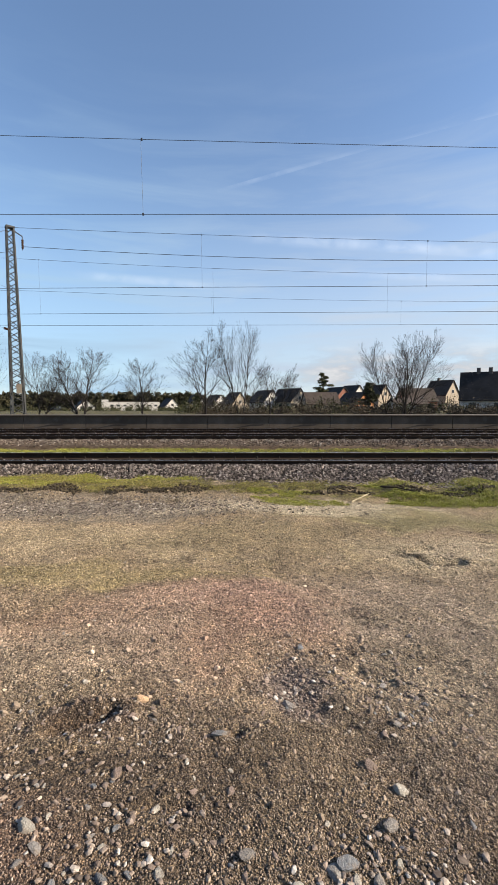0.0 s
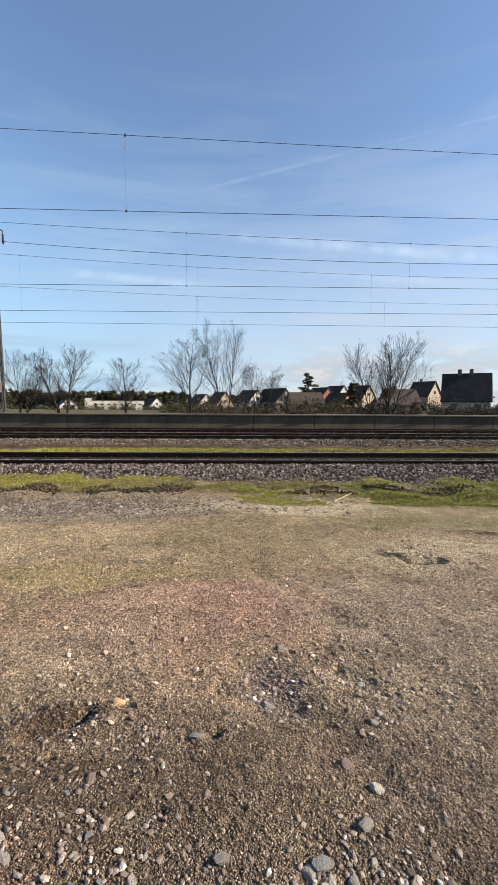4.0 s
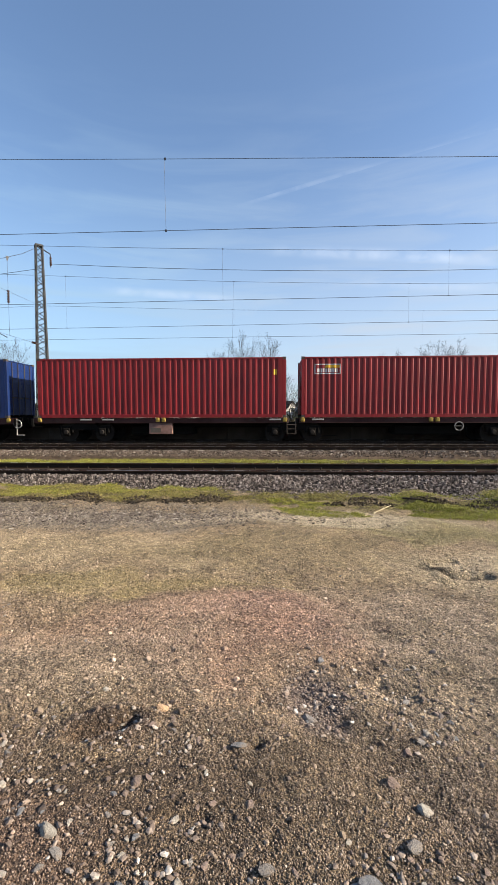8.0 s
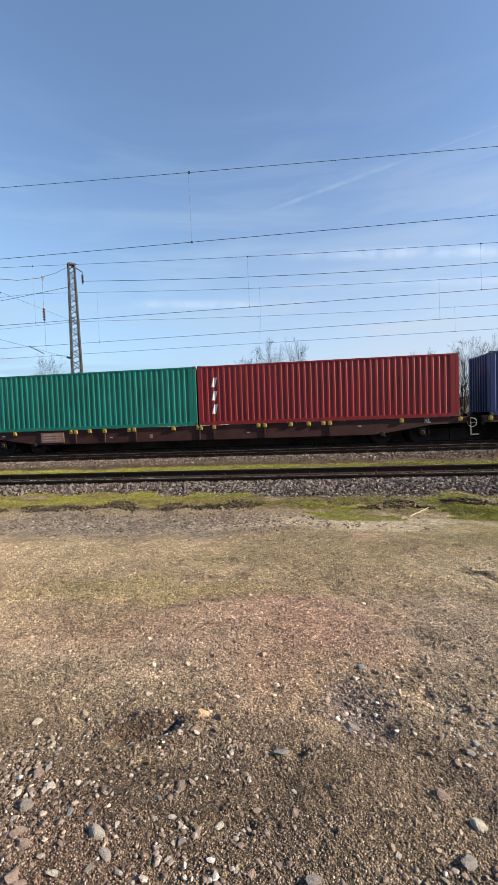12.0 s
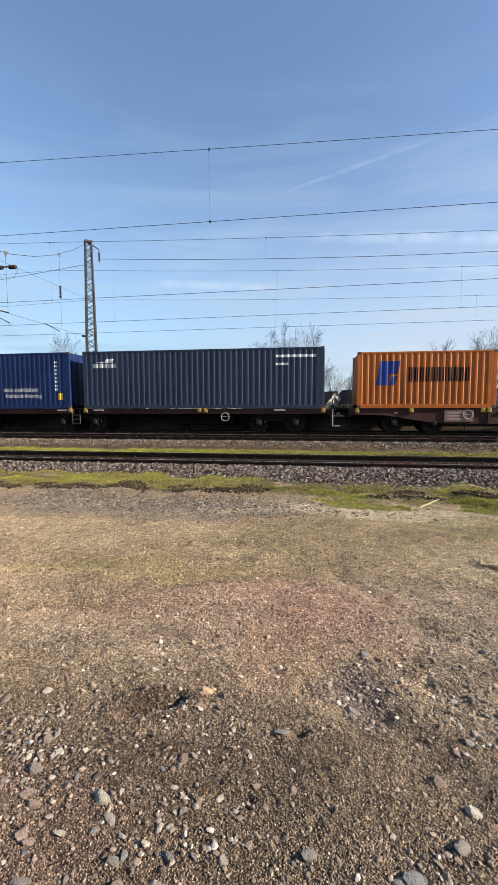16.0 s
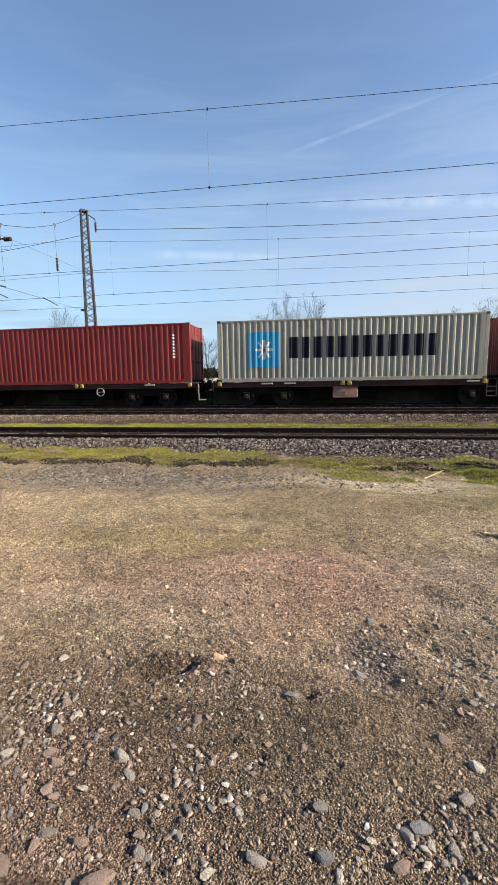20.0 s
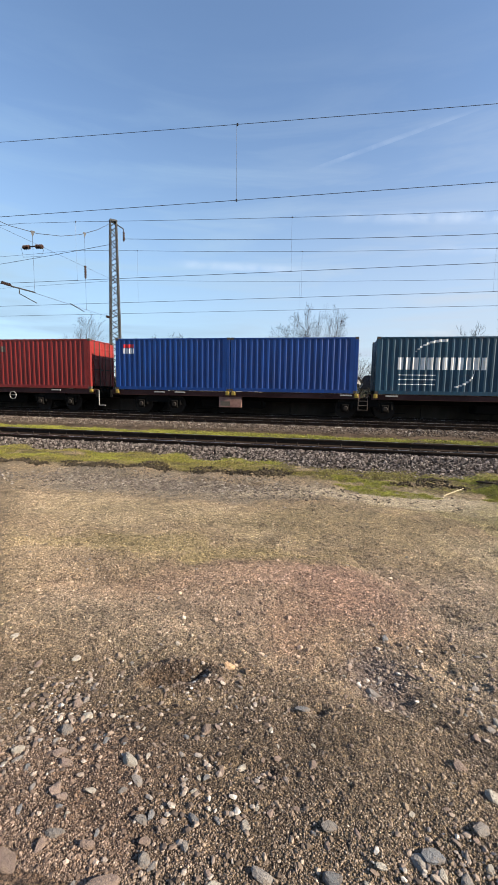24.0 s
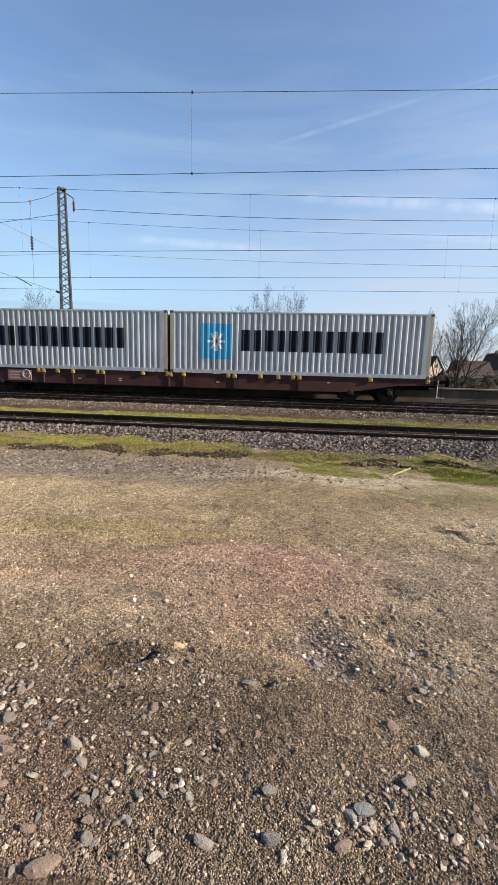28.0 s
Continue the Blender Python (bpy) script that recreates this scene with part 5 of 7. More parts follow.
def buffer_mesh():
    bm = bmesh.new()
    rod(bm, (0, 0, 0), (0.35, 0, 0), 0.11, sides=12)
    rod(bm, (0.35, 0, 0), (0.58, 0, 0), 0.08, sides=12)
    rod(bm, (0.58, 0, 0), (0.62, 0, 0), 0.24, sides=18)
    return mesh_of("buffer", bm, FRAME)


buffer_me = buffer_mesh()
spig = bmesh.new()
box(spig, -0.10, 0.10, -0.06, 0.02, -0.20, -0.02, 0.015)
box(spig, -0.06, 0.06, -0.08, 0.0, -0.13, 0.0, 0.01)
spigot_me = mesh_of("spigot", spig, SPIGOT)
hook_me = mesh_of("handrail", rod(rod(bmesh.new(), (0, 0, -0.05), (0, 0, -0.85), 0.022, sides=6), (0, 0, -0.85), (0.35, 0, -0.85), 0.022, sides=6), PALEMETAL)
ring = bmesh.new()
for q in range(14):
    a, b = q * 6.2832 / 14, (q + 1) * 6.2832 / 14
    rod(ring, (0.20 * math.cos(a), 0, 0.20 * math.sin(a)), (0.20 * math.cos(b), 0, 0.20 * math.sin(b)), 0.018, sides=5)
rod(ring, (-0.2, 0, 0), (0.2, 0, 0), 0.012, sides=5)
ring_me = mesh_of("brake_wheel", ring, PALEMETAL)
board_me = mesh_of("sign_board", boxed(0, 1.25, -0.02, 0.02, -0.62, -0.12, bevel=0.006), BOARD)
rib_me = mesh_of("rib", boxed(-0.03, 0.03, -0.05, 0.0, -0.68, -0.08), WAGON)
bar_me = mesh_of("inscription", boxed(0, 0.8, -0.004, 0.004, -0.035, 0.035), BOARD_INK)
tick_me = mesh_of("inscription", boxed(0, 0.16, -0.004, 0.004, -0.03, 0.03), BOARD_INK)


cross_me = mesh_of("cross_member", boxed(-0.12, 0.12, -1.01, 1.01, -0.28, -0.06), FRAME)


def sill_outline(l):
    return [(-0.35, -0.02), (l + 0.35, -0.02), (l + 0.35, -0.30), (l - 1.3, -0.34), (l - 3.3, -0.66), (l - 4.0, -0.72), (4.0, -0.72), (3.3, -0.66), (1.3, -0.34), (-0.35, -0.30)]


def long_wagon(s, ring_at=4.9, xl=False, label="maroon eighty-foot container wagon with deep fish-bellied side sills", l=24.52):
    w = thing("container_wagon", label, "wagon", "wagons of the train")
    MOVING.append((w, s, DECK))
    for y in (-1.16, 1.04):
        part("side_sill", prism(bmesh.new(), sill_outline(l), y, y + 0.12), WAGON, w)
    bm = bmesh.new()
    part("centre_beam", box(bm, -0.35, l + 0.35, -0.25, 0.25, -0.55, -0.1), FRAME, w)
    for i in range(9):
        share("cross_member", cross_me, w, at=pose(i * l / 8, 0, 0))
    for x0, turn in ((-0.35, 180), (l + 0.35, 0)):
        part("end_beam", boxed(x0 - 0.06, x0 + 0.06, -1.25, 1.25, -0.42, -0.04, bevel=0.01), FRAME, w)
        for y in (-0.875, 0.875):
            share("buffer", buffer_me, w, at=pose(x0, y, -0.11, 0, 0, turn))
    for x in (2.6, l - 2.6):
        bogie(w, x)
    for x in (2.45, 5.55, 5.80, 6.55, 7.35, 8.65, 8.92, 10.95, 13.0, 15.2, 15.5, 16.75, 17.6, 18.3, 18.6, 21.9):
        share("spigot", spigot_me, w, at=pose(x, -1.16, 0))
    for x in (0.02, 12.2, 12.34, l - 0.02):
        share("spigot", spigot_me, w, at=pose(x, -1.14, -0.02))
    for x in (5.8, 7.35, 9.0, 12.26, 13.0, 15.5, 18.6):
        share("rib", rib_me, w, at=pose(x, -1.16, 0))
    bd = share("sign_board", board_me, w, at=pose(3.9, -1.19, 0))
    for i in range(3):
        share("inscription", bar_me, bd, at=pose(0.12, -0.024, -0.22 - i * 0.14))
    share("brake_wheel", ring_me, w, at=pose(ring_at, -1.22, -0.30))
    share("handrail", hook_me, w, at=pose(l + 0.42, -1.2, 0))
    for x, z in ((1.7, -0.22), (7.6, -0.45), (9.7, -0.4), (9.7, -0.5), (14.6, -0.42), (19.9, -0.3)):
        share("inscription", tick_me, w, at=pose(x, -1.165, z))
    if xl:
        for x in (0.75, 22.9):
            ob = words(w, "XL", x, -0.24, 0.26, INK_WHITE, "white letters")
            ob.location.y = -1.166
    return w


step_bm = bmesh.new()
for x in (0, 0.42):
    rod(step_bm, (x, 0, -0.08), (x, 0, -0.78), 0.02, sides=5)
for z in (-0.35, -0.56, -0.77):
    rod(step_bm, (0, 0, z), (0.42, 0, z), 0.02, sides=5)
ladder_me = mesh_of("step_ladder", step_bm, CASTING)
plate_me = mesh_of("plate_box", boxed(0, 1.15, -0.03, 0.25, -0.80, -0.26, bevel=0.02), BOARD)
note_me = mesh_of("notice", boxed(0, 0.5, -0.006, 0.0, -0.72, -0.5), PALE)
clamp_me = mesh_of("lever", boxed(0, 0.55, -0.03, 0.03, -0.13, -0.06, bevel=0.01), PALEMETAL)


def jointed_wagon(s, mid=0.75, label="dark two-part container wagon with low side sills and open bogies"):
    """Two forty-foot halves on three bogies."""
    w = thing("container_wagon", label, "wagon", "wagons of the train")
    MOVING.append((w, s, DECK))
    l = 2 * C40 + mid
    for x0, x1 in ((-0.3, C40 + 0.12), (C40 + mid - 0.12, l + 0.3)):
        for y in (-1.16, 1.02):
            part("side_sill", boxed(x0, x1, y, y + 0.14, -0.27, -0.02, bevel=0.012), WAGON, w)
        part("centre_beam", boxed(x0, x1, -0.25, 0.25, -0.5, -0.08), FRAME, w)
        for i in range(5):
            share("cross_member", cross_me, w, at=pose(x0 + 0.4 + i * (x1 - x0 - 0.8) / 4, 0, 0))
        part("brake_box", boxed((x0 + x1) / 2 - 1.6, (x0 + x1) / 2 + 1.6, -0.55, 0.55, -0.85, -0.4, bevel=0.05), FRAME, w)
    for x0, turn in ((-0.3, 180), (l + 0.3, 0)):
        part("end_beam", boxed(x0 - 0.06, x0 + 0.06, -1.25, 1.25, -0.42, -0.04, bevel=0.01), FRAME, w)
        for y in (-0.875, 0.875):
            share("buffer", buffer_me, w, at=pose(x0, y, -0.11, 0, 0, turn))
    for x in (2.25, C40 + mid / 2, l - 2.25):
        bogie(w, x)
    for x in (0.05, 5.95, 6.25, C40 - 0.05, C40 + mid + 0.05, C40 + mid + 6.1, C40 + mid + 6.4, l - 0.05):
        share("spigot", spigot_me, w, at=pose(x, -1.16, 0))
    bx = share("plate_box", plate_me, w, at=pose(5.5, -1.1, 0))
    share("notice", note_me, bx, at=pose(0.08, -0.03, 0))
    share("step_ladder", ladder_me, w, at=pose(C40 + 0.05, -1.18, 0))
    share("handrail", hook_me, w, at=pose(l + 0.4, -1.2, 0))
    for x in (2.1, 3.2, C40 - 0.8, C40 + mid + 0.5, l - 2.4):
        share("lever", clamp_me, w, at=pose(x, -1.19, 0))
    share("brake_wheel", ring_me, w, at=pose(C40 + mid + 7.4, -1.2, -0.42))
    return w


# --- what rides on them, from the locomotive to the last wagon
long_wagon(160.14, 5.35)
upright_word(160.14, P_BROWN, "red-brown forty-foot container with white upright lettering")
navy_line(172.46, light=True)
long_wagon(186.32, 30 - 5.0, True)
corner_word(186.32, P_CORAL, "faded coral-red forty-foot container with white block lettering")
lamp_word(198.67, "navy forty-foot container with yellow lettering")
jointed_wagon(212.38)
c = container(212.38, C40, HC, P_RED, "plain maroon forty-foot container")
marks(c, C40, [(11.6, 11.75, 2.05, 2.3)], INK_YELLOW, "sticker", "small yellow sticker")
c = container(225.30, C40, HC, P_RED, "maroon forty-foot container with a framed white label")
marks(c, C40, [(0.62, 1.85, 2.50, 2.54), (0.62, 1.85, 2.06, 2.10), (0.62, 0.66, 2.06, 2.54), (1.81, 1.85, 2.06, 2.54)] + bars(0.75, 1.75, 2.14, 2.32, 6, 0.8), INK_WHITE, label="white framed label")
marks(c, C40, [(1.1, 1.8, 2.36, 2.48, 0.05)], INK_YELLOW, "label_wedge", "yellow wedge")
marks(c, C40, [(11.4, 11.62, 0.75, 1.15)], INK_YELLOW, "sticker", "yellow square sticker")
jointed_wagon(238.98)
upright_word(238.98, P_RED, "maroon forty-foot container with short white upright lettering", 4)
c = container(251.99, C40, HC, P_BLUE, "blue forty-foot container with a red stripe over white lettering")
marks(c, C40, [(4.7, 7.2, 1.98, 2.28)], INK_RED, "stripe", "red stripe")
marks(c, C40, bars(4.6, 7.5, 0.62, 1.75, 3, 0.92, 0.12), INK_WHITE, label="white block lettering")
long_wagon(265.69)
navy_line(265.69)
navy_line(277.99, flag=2)
jointed_wagon(291.77)
sail_box(291.77, C40, P_ORANGE, "orange forty-foot container with a blue emblem and dark lettering")
upright_word(304.75, P_BROWN, "red-brown forty-foot container with white upright lettering")
long_wagon(318.49, 30 - 5.0, True)
c = container(318.49, C40, HC, P_GREEN, "sea-green forty-foot container with an upright white panel")
marks(c, C40, [(0.62, 1.05, 0.32, 2.5)], INK_WHITE, "panel", "upright white panel")
marks(c, C40, column(0.72, 0.95, 0.45, 2.2, 8), INK_DARK, label="dark upright lettering", proud=0.008)
c = container(330.76, C40, HC, P_RED, "maroon forty-foot container with three slanted white marks")
for z in (0.55, 1.2, 1.85):
    marks(c, C40, [(0.68, 0.85, z, z + 0.45, 0.12)], INK_WHITE, label="slanted white mark")
long_wagon(344.29)
navy_line(344.29, flag=2)
upright_word(356.70, P_RUST, "orange-brown forty-foot container with white upright lettering")
long_wagon(370.62)
container(370.62, C40, HC, P_NAVY, "plain navy forty-foot container")
sail_box(383.02, C40, P_ORANGE, "orange forty-foot container with a blue emblem and dark lettering")
long_wagon(396.88, 5.2)
upright_word(396.88, P_BROWN, "red-brown forty-foot container with white upright lettering")
lamp_word(409.19, "navy forty-foot container with yellow lettering")
jointed_wagon(422.98)
navy_line(422.98)
c = container(435.90, C40, HC, P_SLATE, "slate-blue forty-foot container with a small white crest")
marks(c, C40, bars(0.55, 1.85, 2.05, 2.25, 8, 0.8) + [(0.7, 1.5, 2.30, 2.34, 0.2), (1.2, 1.6, 2.36, 2.5, 0.12)], INK_WHITE, label="white lettering under a crest")
marks(c, C40, [(9.9, 11.8, 2.42, 2.54), (9.9, 10.5, 2.05, 2.16)], INK_WHITE, "stripe", "white stripes")
long_wagon(449.61)
sail_box(449.61, C20, P_AMBER, "amber twenty-foot container with a blue emblem and dark lettering", STD)


HOOP = worn("dull tank hoop steel", (0.24, 0.24, 0.235), 0.5, 0.2, 20, 1.5, 0.7, 0.5, 0.1)


def tank_container(s, shell, frame, label, word, ink, word_label):
    t = thing("tank_container", label, "tank container", "tank containers on the train")
    MOVING.append((t, s, DECK))
    container_kind(C20, STD)
    bm = bmesh.new()
    r, zc = 1.17, 1.36
    last = None
    for x, k in ((0.06, 0.05), (0.08, 0.5), (0.2, 0.84), (0.30, 0.95), (0.45, 1.0), (5.61, 1.0), (5.76, 0.95), (5.86, 0.84), (5.98, 0.5), (6.0, 0.05)):
        ring_v = [bm.verts.new((x, r * k * math.cos(q * math.pi / 20), zc + r * k * math.sin(q * math.pi / 20))) for q in range(40)]
        if last:
            for q in range(40):
                bm.faces.new((last[q], ring_v[q], ring_v[(q + 1) % 40], last[(q + 1) % 40]))
        else:
            bm.faces.new(ring_v)
        last = ring_v
    bm.faces.new(last[::-1])
    bmesh.ops.recalc_face_normals(bm, faces=bm.faces)
    smooth(part("tank_shell", bm, shell, t)).data.set_sharp_from_angle(angle=radians(30))
    for x in (1.75, 3.05, 4.4):
        part("hoop", rod(bmesh.new(), (x - 0.03, 0, zc), (x + 0.03, 0, zc), r + 0.010, sides=40), HOOP, t)
    for x in (0.0, C20 - 0.11):
        for y in (-W, W - 0.11):
            part("corner_post", boxed(x, x + 0.11, y, y + 0.11, 0, STD, bevel=0.01), frame, t)
        for z in (0.0, STD - 0.11):
            part("cross_member", boxed(x, x + 0.11, -W + 0.11, W - 0.11, z, z + 0.11, bevel=0.01), frame, t)
        bm = bmesh.new()
        rod(bm, (x + 0.05, -W + 0.1, 0.1), (x + 0.05, -0.4, 0.7), 0.05, sides=6)
        rod(bm, (x + 0.05, W - 0.1, 0.1), (x + 0.05, 0.4, 0.7), 0.05, sides=6)
        part("brace", bm, frame, t)
    for y in (-W + 0.02, W - 0.1):
        part("top_rail", boxed(0.11, C20 - 0.11, y, y + 0.08, STD - 0.09, STD - 0.02, bevel=0.01), frame, t)
        part("bottom_rail", boxed(0.11, C20 - 0.11, y, y + 0.08, 0.04, 0.14, bevel=0.01), frame, t)
    part("walkway", boxed(0.4, 5.6, -0.5, 0.1, STD - 0.06, STD - 0.02), CASTING, t)
    part("manhole", rod(bmesh.new(), (3.0, 0.3, 2.45), (3.0, 0.3, 2.62), 0.3, sides=20), CASTING, t)
    for x0, x1, z0, z1, *lean in word:
        bm = bmesh.new()
        pr = None
        for i in range(4):
            z = z0 + (z1 - z0) * i / 3
            y = -math.sqrt(max((r + 0.006) ** 2 - (z - zc) ** 2, 0))
            pair = (bm.verts.new((x0, y, z)), bm.verts.new((x1, y, z)))
            if pr:
                bm.faces.new((pr[0], pr[1], pair[1], pair[0]))
            pr = pair
        part("marking", bm, ink, t, word_label)
    return t


TANK_GREY = worn("dull grey-green tank steel", (0.21, 0.21, 0.18), 0.42, 0.3, 20, 0.8, 0.6, 0.6, 0.08, (0.15, 0.13, 0.10), 0.5)
TANK_WHITE = worn("white tank steel", (0.52, 0.54, 0.56), 0.4, 0.1, 20, 0.8, 0.75, 0.5, 0.05, (0.35, 0.34, 0.32), 0.3)
tank_container(458.89, TANK_GREY, paint("red tank frame", (0.15, 0.030, 0.022)), "grey-green tank container in a rusty dark red frame with red lettering", bars(1.25, 4.9, 1.2, 1.62, 5, 0.62), worn("faded red lettering", (0.30, 0.03, 0.025), 0.6), "red block lettering")
t = tank_container(467.07, TANK_WHITE, paint("dark blue tank frame", (0.03, 0.045, 0.09)), "white tank container in a dark blue frame", bars(0.35, 1.25, 1.82, 2.02, 5, 0.75), INK_RED, "small red lettering")
long_wagon(475.76)
sail_box(475.76, C20, P_AMBER, "amber twenty-foot container with a blue emblem and dark lettering", STD)
for s in (481.90, 488.05):
    c = container(s, C20, STD, P_RED, "maroon twenty-foot container with short white upright lettering")
    marks(c, C20, column(0.62, 0.90, 1.0, 2.25, 3), INK_WHITE, label="white upright lettering")
c = container(494.19, C20, STD, P_BLUE, "blue twenty-foot container with a red stripe over white lettering")
marks(c, C20, [(2.1, 3.6, 1.62, 1.88)], INK_RED, "stripe", "red stripe")
marks(c, C20, bars(2.05, 3.9, 0.75, 1.45, 3, 0.9, 0.08), INK_WHITE, label="white block lettering")
jointed_wagon(501.69)
star_box(501.69, C40, HC, P_GREY, "light grey forty-foot container with a star panel and dark lettering")
c = container(514.59, C40, HC, P_BRIGHT, "bright red forty-foot container with thin white lettering and an emblem")
marks(c, C40, bars(1.75, 6.5, 1.1, 1.75, 7, 0.55) + bars(9.2, 11.2, 1.15, 1.75, 3, 0.6), INK_WHITE, label="white block lettering")
marks(c, C40, [(6.7, 7.0, 1.9, 2.1, 0.5), (7.0, 7.6, 1.5, 1.95, 0.5), (7.2, 8.4, 1.25, 1.5, 0.3), (7.0, 7.3, 0.8, 1.4, 0.5), (8.2, 9.1, 0.95, 1.15, -0.4)], INK_WHITE, "emblem", "pale winged emblem")
jointed_wagon(528.22)
star_box(528.22, C40, HC, P_GREY, "light grey forty-foot container with a star panel and dark lettering")
upright_word(541.20, P_BROWN, "red-brown forty-foot container with white upright lettering")
jointed_wagon(554.76)
star_box(554.76, C40, HC, P_DUN, "yellowed grey forty-foot container with a star panel and dark lettering", True)
corner_word(567.85, P_CORAL, "faded coral-red forty-foot container with white block lettering", sticker=False)
long_wagon(581.56)
container(581.56, C40, STD, P_SLATE, "plain slate-blue forty-foot container")
container(593.86, C40, HC, P_RED, "plain maroon forty-foot container")
long_wagon(607.62, 30 - 5.0)
c = container(607.62, C40, HC, P_RED, "maroon forty-foot container with a yellow sticker")
marks(c, C40, [(11.2, 11.5, 0.85, 1.1)], INK_YELLOW, "sticker", "yellow square sticker")
c = container(619.94, C40, STD, P_BLUE, "blue forty-foot container with a small red and white mark")
marks(c, C40, [(0.25, 0.75, 2.15, 2.35)], INK_RED, "stripe", "red stripe")
marks(c, C40, bars(0.22, 0.82, 1.85, 2.12, 3, 0.9), INK_WHITE, label="white block lettering")
jointed_wagon(633.64)
c = container(633.64, C40, STD, P_SAGE, "faded green forty-foot container with white lettering", P_DUN)
marks(c, C40, bars(2.6, 4.9, 1.0, 1.7, 5, 0.7) + bars(5.3, 8.9, 0.98, 1.7, 8, 0.7), INK_WHITE, label="white block lettering")
star_box(646.60, C20, STD, P_GREY, "light grey twenty-foot container with a star panel and dark lettering")
c = container(652.67, C20, STD, P_BROWN, "red-brown twenty-foot container with a small framed mark")
marks(c, C20, [(0.72, 1.0, 1.9, 2.2)], PALE, "sticker", "pale square sticker")
jointed_wagon(660.17)
c = container(660.17, C20, STD, P_BLUE, "blue twenty-foot container with a small red and white mark")
marks(c, C20, [(0.45, 1.0, 2.12, 2.28)], INK_RED, "stripe", "red stripe")
marks(c, C20, bars(0.42, 1.05, 1.82, 2.08, 3, 0.9), INK_WHITE, label="white block lettering")
container(666.26, C20, STD, P_BLUE, "plain blue twenty-foot container")
for s, panel in ((673.12, True), (679.18, False)):
    c = container(s, C20, STD, P_TEAL, "dark teal twenty-foot container with white lettering and arcs")
    marks(c, C20, bars(0.95, 4.75, 1.12, 1.66, 6, 0.85), INK_WHITE, label="white block lettering")
    marks(c, C20, arc(2.9, 1.6, 1.3, 160, 85, 0.13) + arc(3.0, 1.05, 1.2, -70, 10, 0.14), INK_WHITE, "swoosh", "white curved strokes")
    if panel:
        marks(c, C20, [(1.0, 2.6, 0.86, 0.90), (1.0, 2.6, 0.66, 0.70), (1.0, 2.6, 0.44, 0.48)], INK_WHITE, "table", "white ruled table")
long_wagon(686.72)
corner_word(686.72, P_BRIGHT, "bright red forty-foot container with white block lettering")
corner_word(699.00, P_BRIGHT, "faded bright red forty-foot container with white block lettering", sticker=False)
long_wagon(712.76)
upright_word(712.76, P_BROWN, "red-brown forty-foot container with white upright lettering")
corner_word(725.05, P_RUST, "orange-brown forty-foot container with white block lettering", STD, False)
long_wagon(738.76, 5.5)
star_box(738.76, C40, HC, P_DUN, "stained grey forty-foot container with a star panel and dark lettering", True)
star_box(751.10, C40, HC, P_GREY, "light grey forty-foot container with a star panel and dark lettering", True)
long_wagon(764.91)
star_box(764.91, C40, HC, P_GREY, "light grey forty-foot container with a star panel and dark lettering", True)
star_box(777.25, C40, HC, P_GREY, "light grey forty-foot container with a star panel and rusty end posts", True)

# --- locomotive: x from 0 at its front buffers to 18.98 at its rear ones, heights above the deck level
LOCO_GREY = worn("silver-grey locomotive paint", (0.335, 0.36, 0.385), 0.38, 0.1, 25, 0.6, 0.85, 0.4, 0.03, (0.30, 0.30, 0.30), 0.2)
LOCO_BLUE = worn("bright blue locomotive panel", (0.012, 0.17, 0.55), 0.4, 0, 25, 0.8, 0.85, 0.3, 0.03)
LOCO_ROOF = worn("dark grey roof panel", (0.045, 0.046, 0.050), 0.7, 0.1, 25, 1.0, 0.7, 0.5, 0.1)
GLASS = worn("dark cab glass", (0.006, 0.007, 0.009), 0.25, 0, 20, 1, 0.8, 0.1, 0.0, shine=0.12)
BOARD_SKY = worn("pale blue lettering paint", (0.25, 0.38, 0.52), 0.6, 0, 25, 0.8, 0.85, 0.3, 0.03)
FADED = worn("faint grey transfer", (0.16, 0.165, 0.17), 0.6, 0, 25, 3, 0.7, 0.6, 0.03)
RED_INS = worn("red roof insulator", (0.20, 0.025, 0.022), 0.5, 0, 25, 2, 0.7, 0.4, 0.05)
LL = 18.98
loco = thing("locomotive", "silver-grey electric locomotive with a bright blue panel", "locomotive")
MOVING.append((loco, 140.20, DECK))
LW = 1.49
B, E_, R_, T_ = -0.20, 2.14, 2.56, 2.72      # body bottom, roof edge, roof band top, cab roof


def cab(x_of, name):
    """One cab end: a raked nose that narrows towards the front."""
    bm = bmesh.new()
    ring = []
    for x, w, z1, z0 in ((3.5, LW, T_, B), (2.0, LW, T_, B), (1.82, LW - 0.005, T_ - 0.01, B), (1.62, LW - 0.010, 2.64, B), (1.44, LW - 0.022, 2.46, B), (1.26, LW - 0.045, 2.16, B), (1.08, LW - 0.09, 1.76, B), (0.95, LW - 0.17, 1.32, B), (0.86, LW - 0.30, 0.90, B), (0.80, LW - 0.42, B, B - 0.001)):
        e = min(E_, z1 - 0.02)
        pts = [(-w, z0), (-w, e - 0.15), (-w + 0.10, min(e + 0.32, z1 - 0.012)), (-w + 0.42, z1), (w - 0.42, z1), (w - 0.10, min(e + 0.32, z1 - 0.012)), (w, e - 0.15), (w, z0)]
        ring.append([bm.verts.new((x_of(x), y, z)) for y, z in pts])
    for a, b in zip(ring[:-1], ring[1:]):
        for i in range(8):
            j = (i + 1) % 8
            try:
                bm.faces.new((a[i], a[j], b[j], b[i]))
            except ValueError:
                pass
    bm.faces.new(ring[-1])
    bmesh.ops.recalc_face_normals(bm, faces=bm.faces)
    ob = smooth(part(name, bm, LOCO_GREY, loco))
    ob.data.set_sharp_from_angle(angle=radians(38))
    return ob


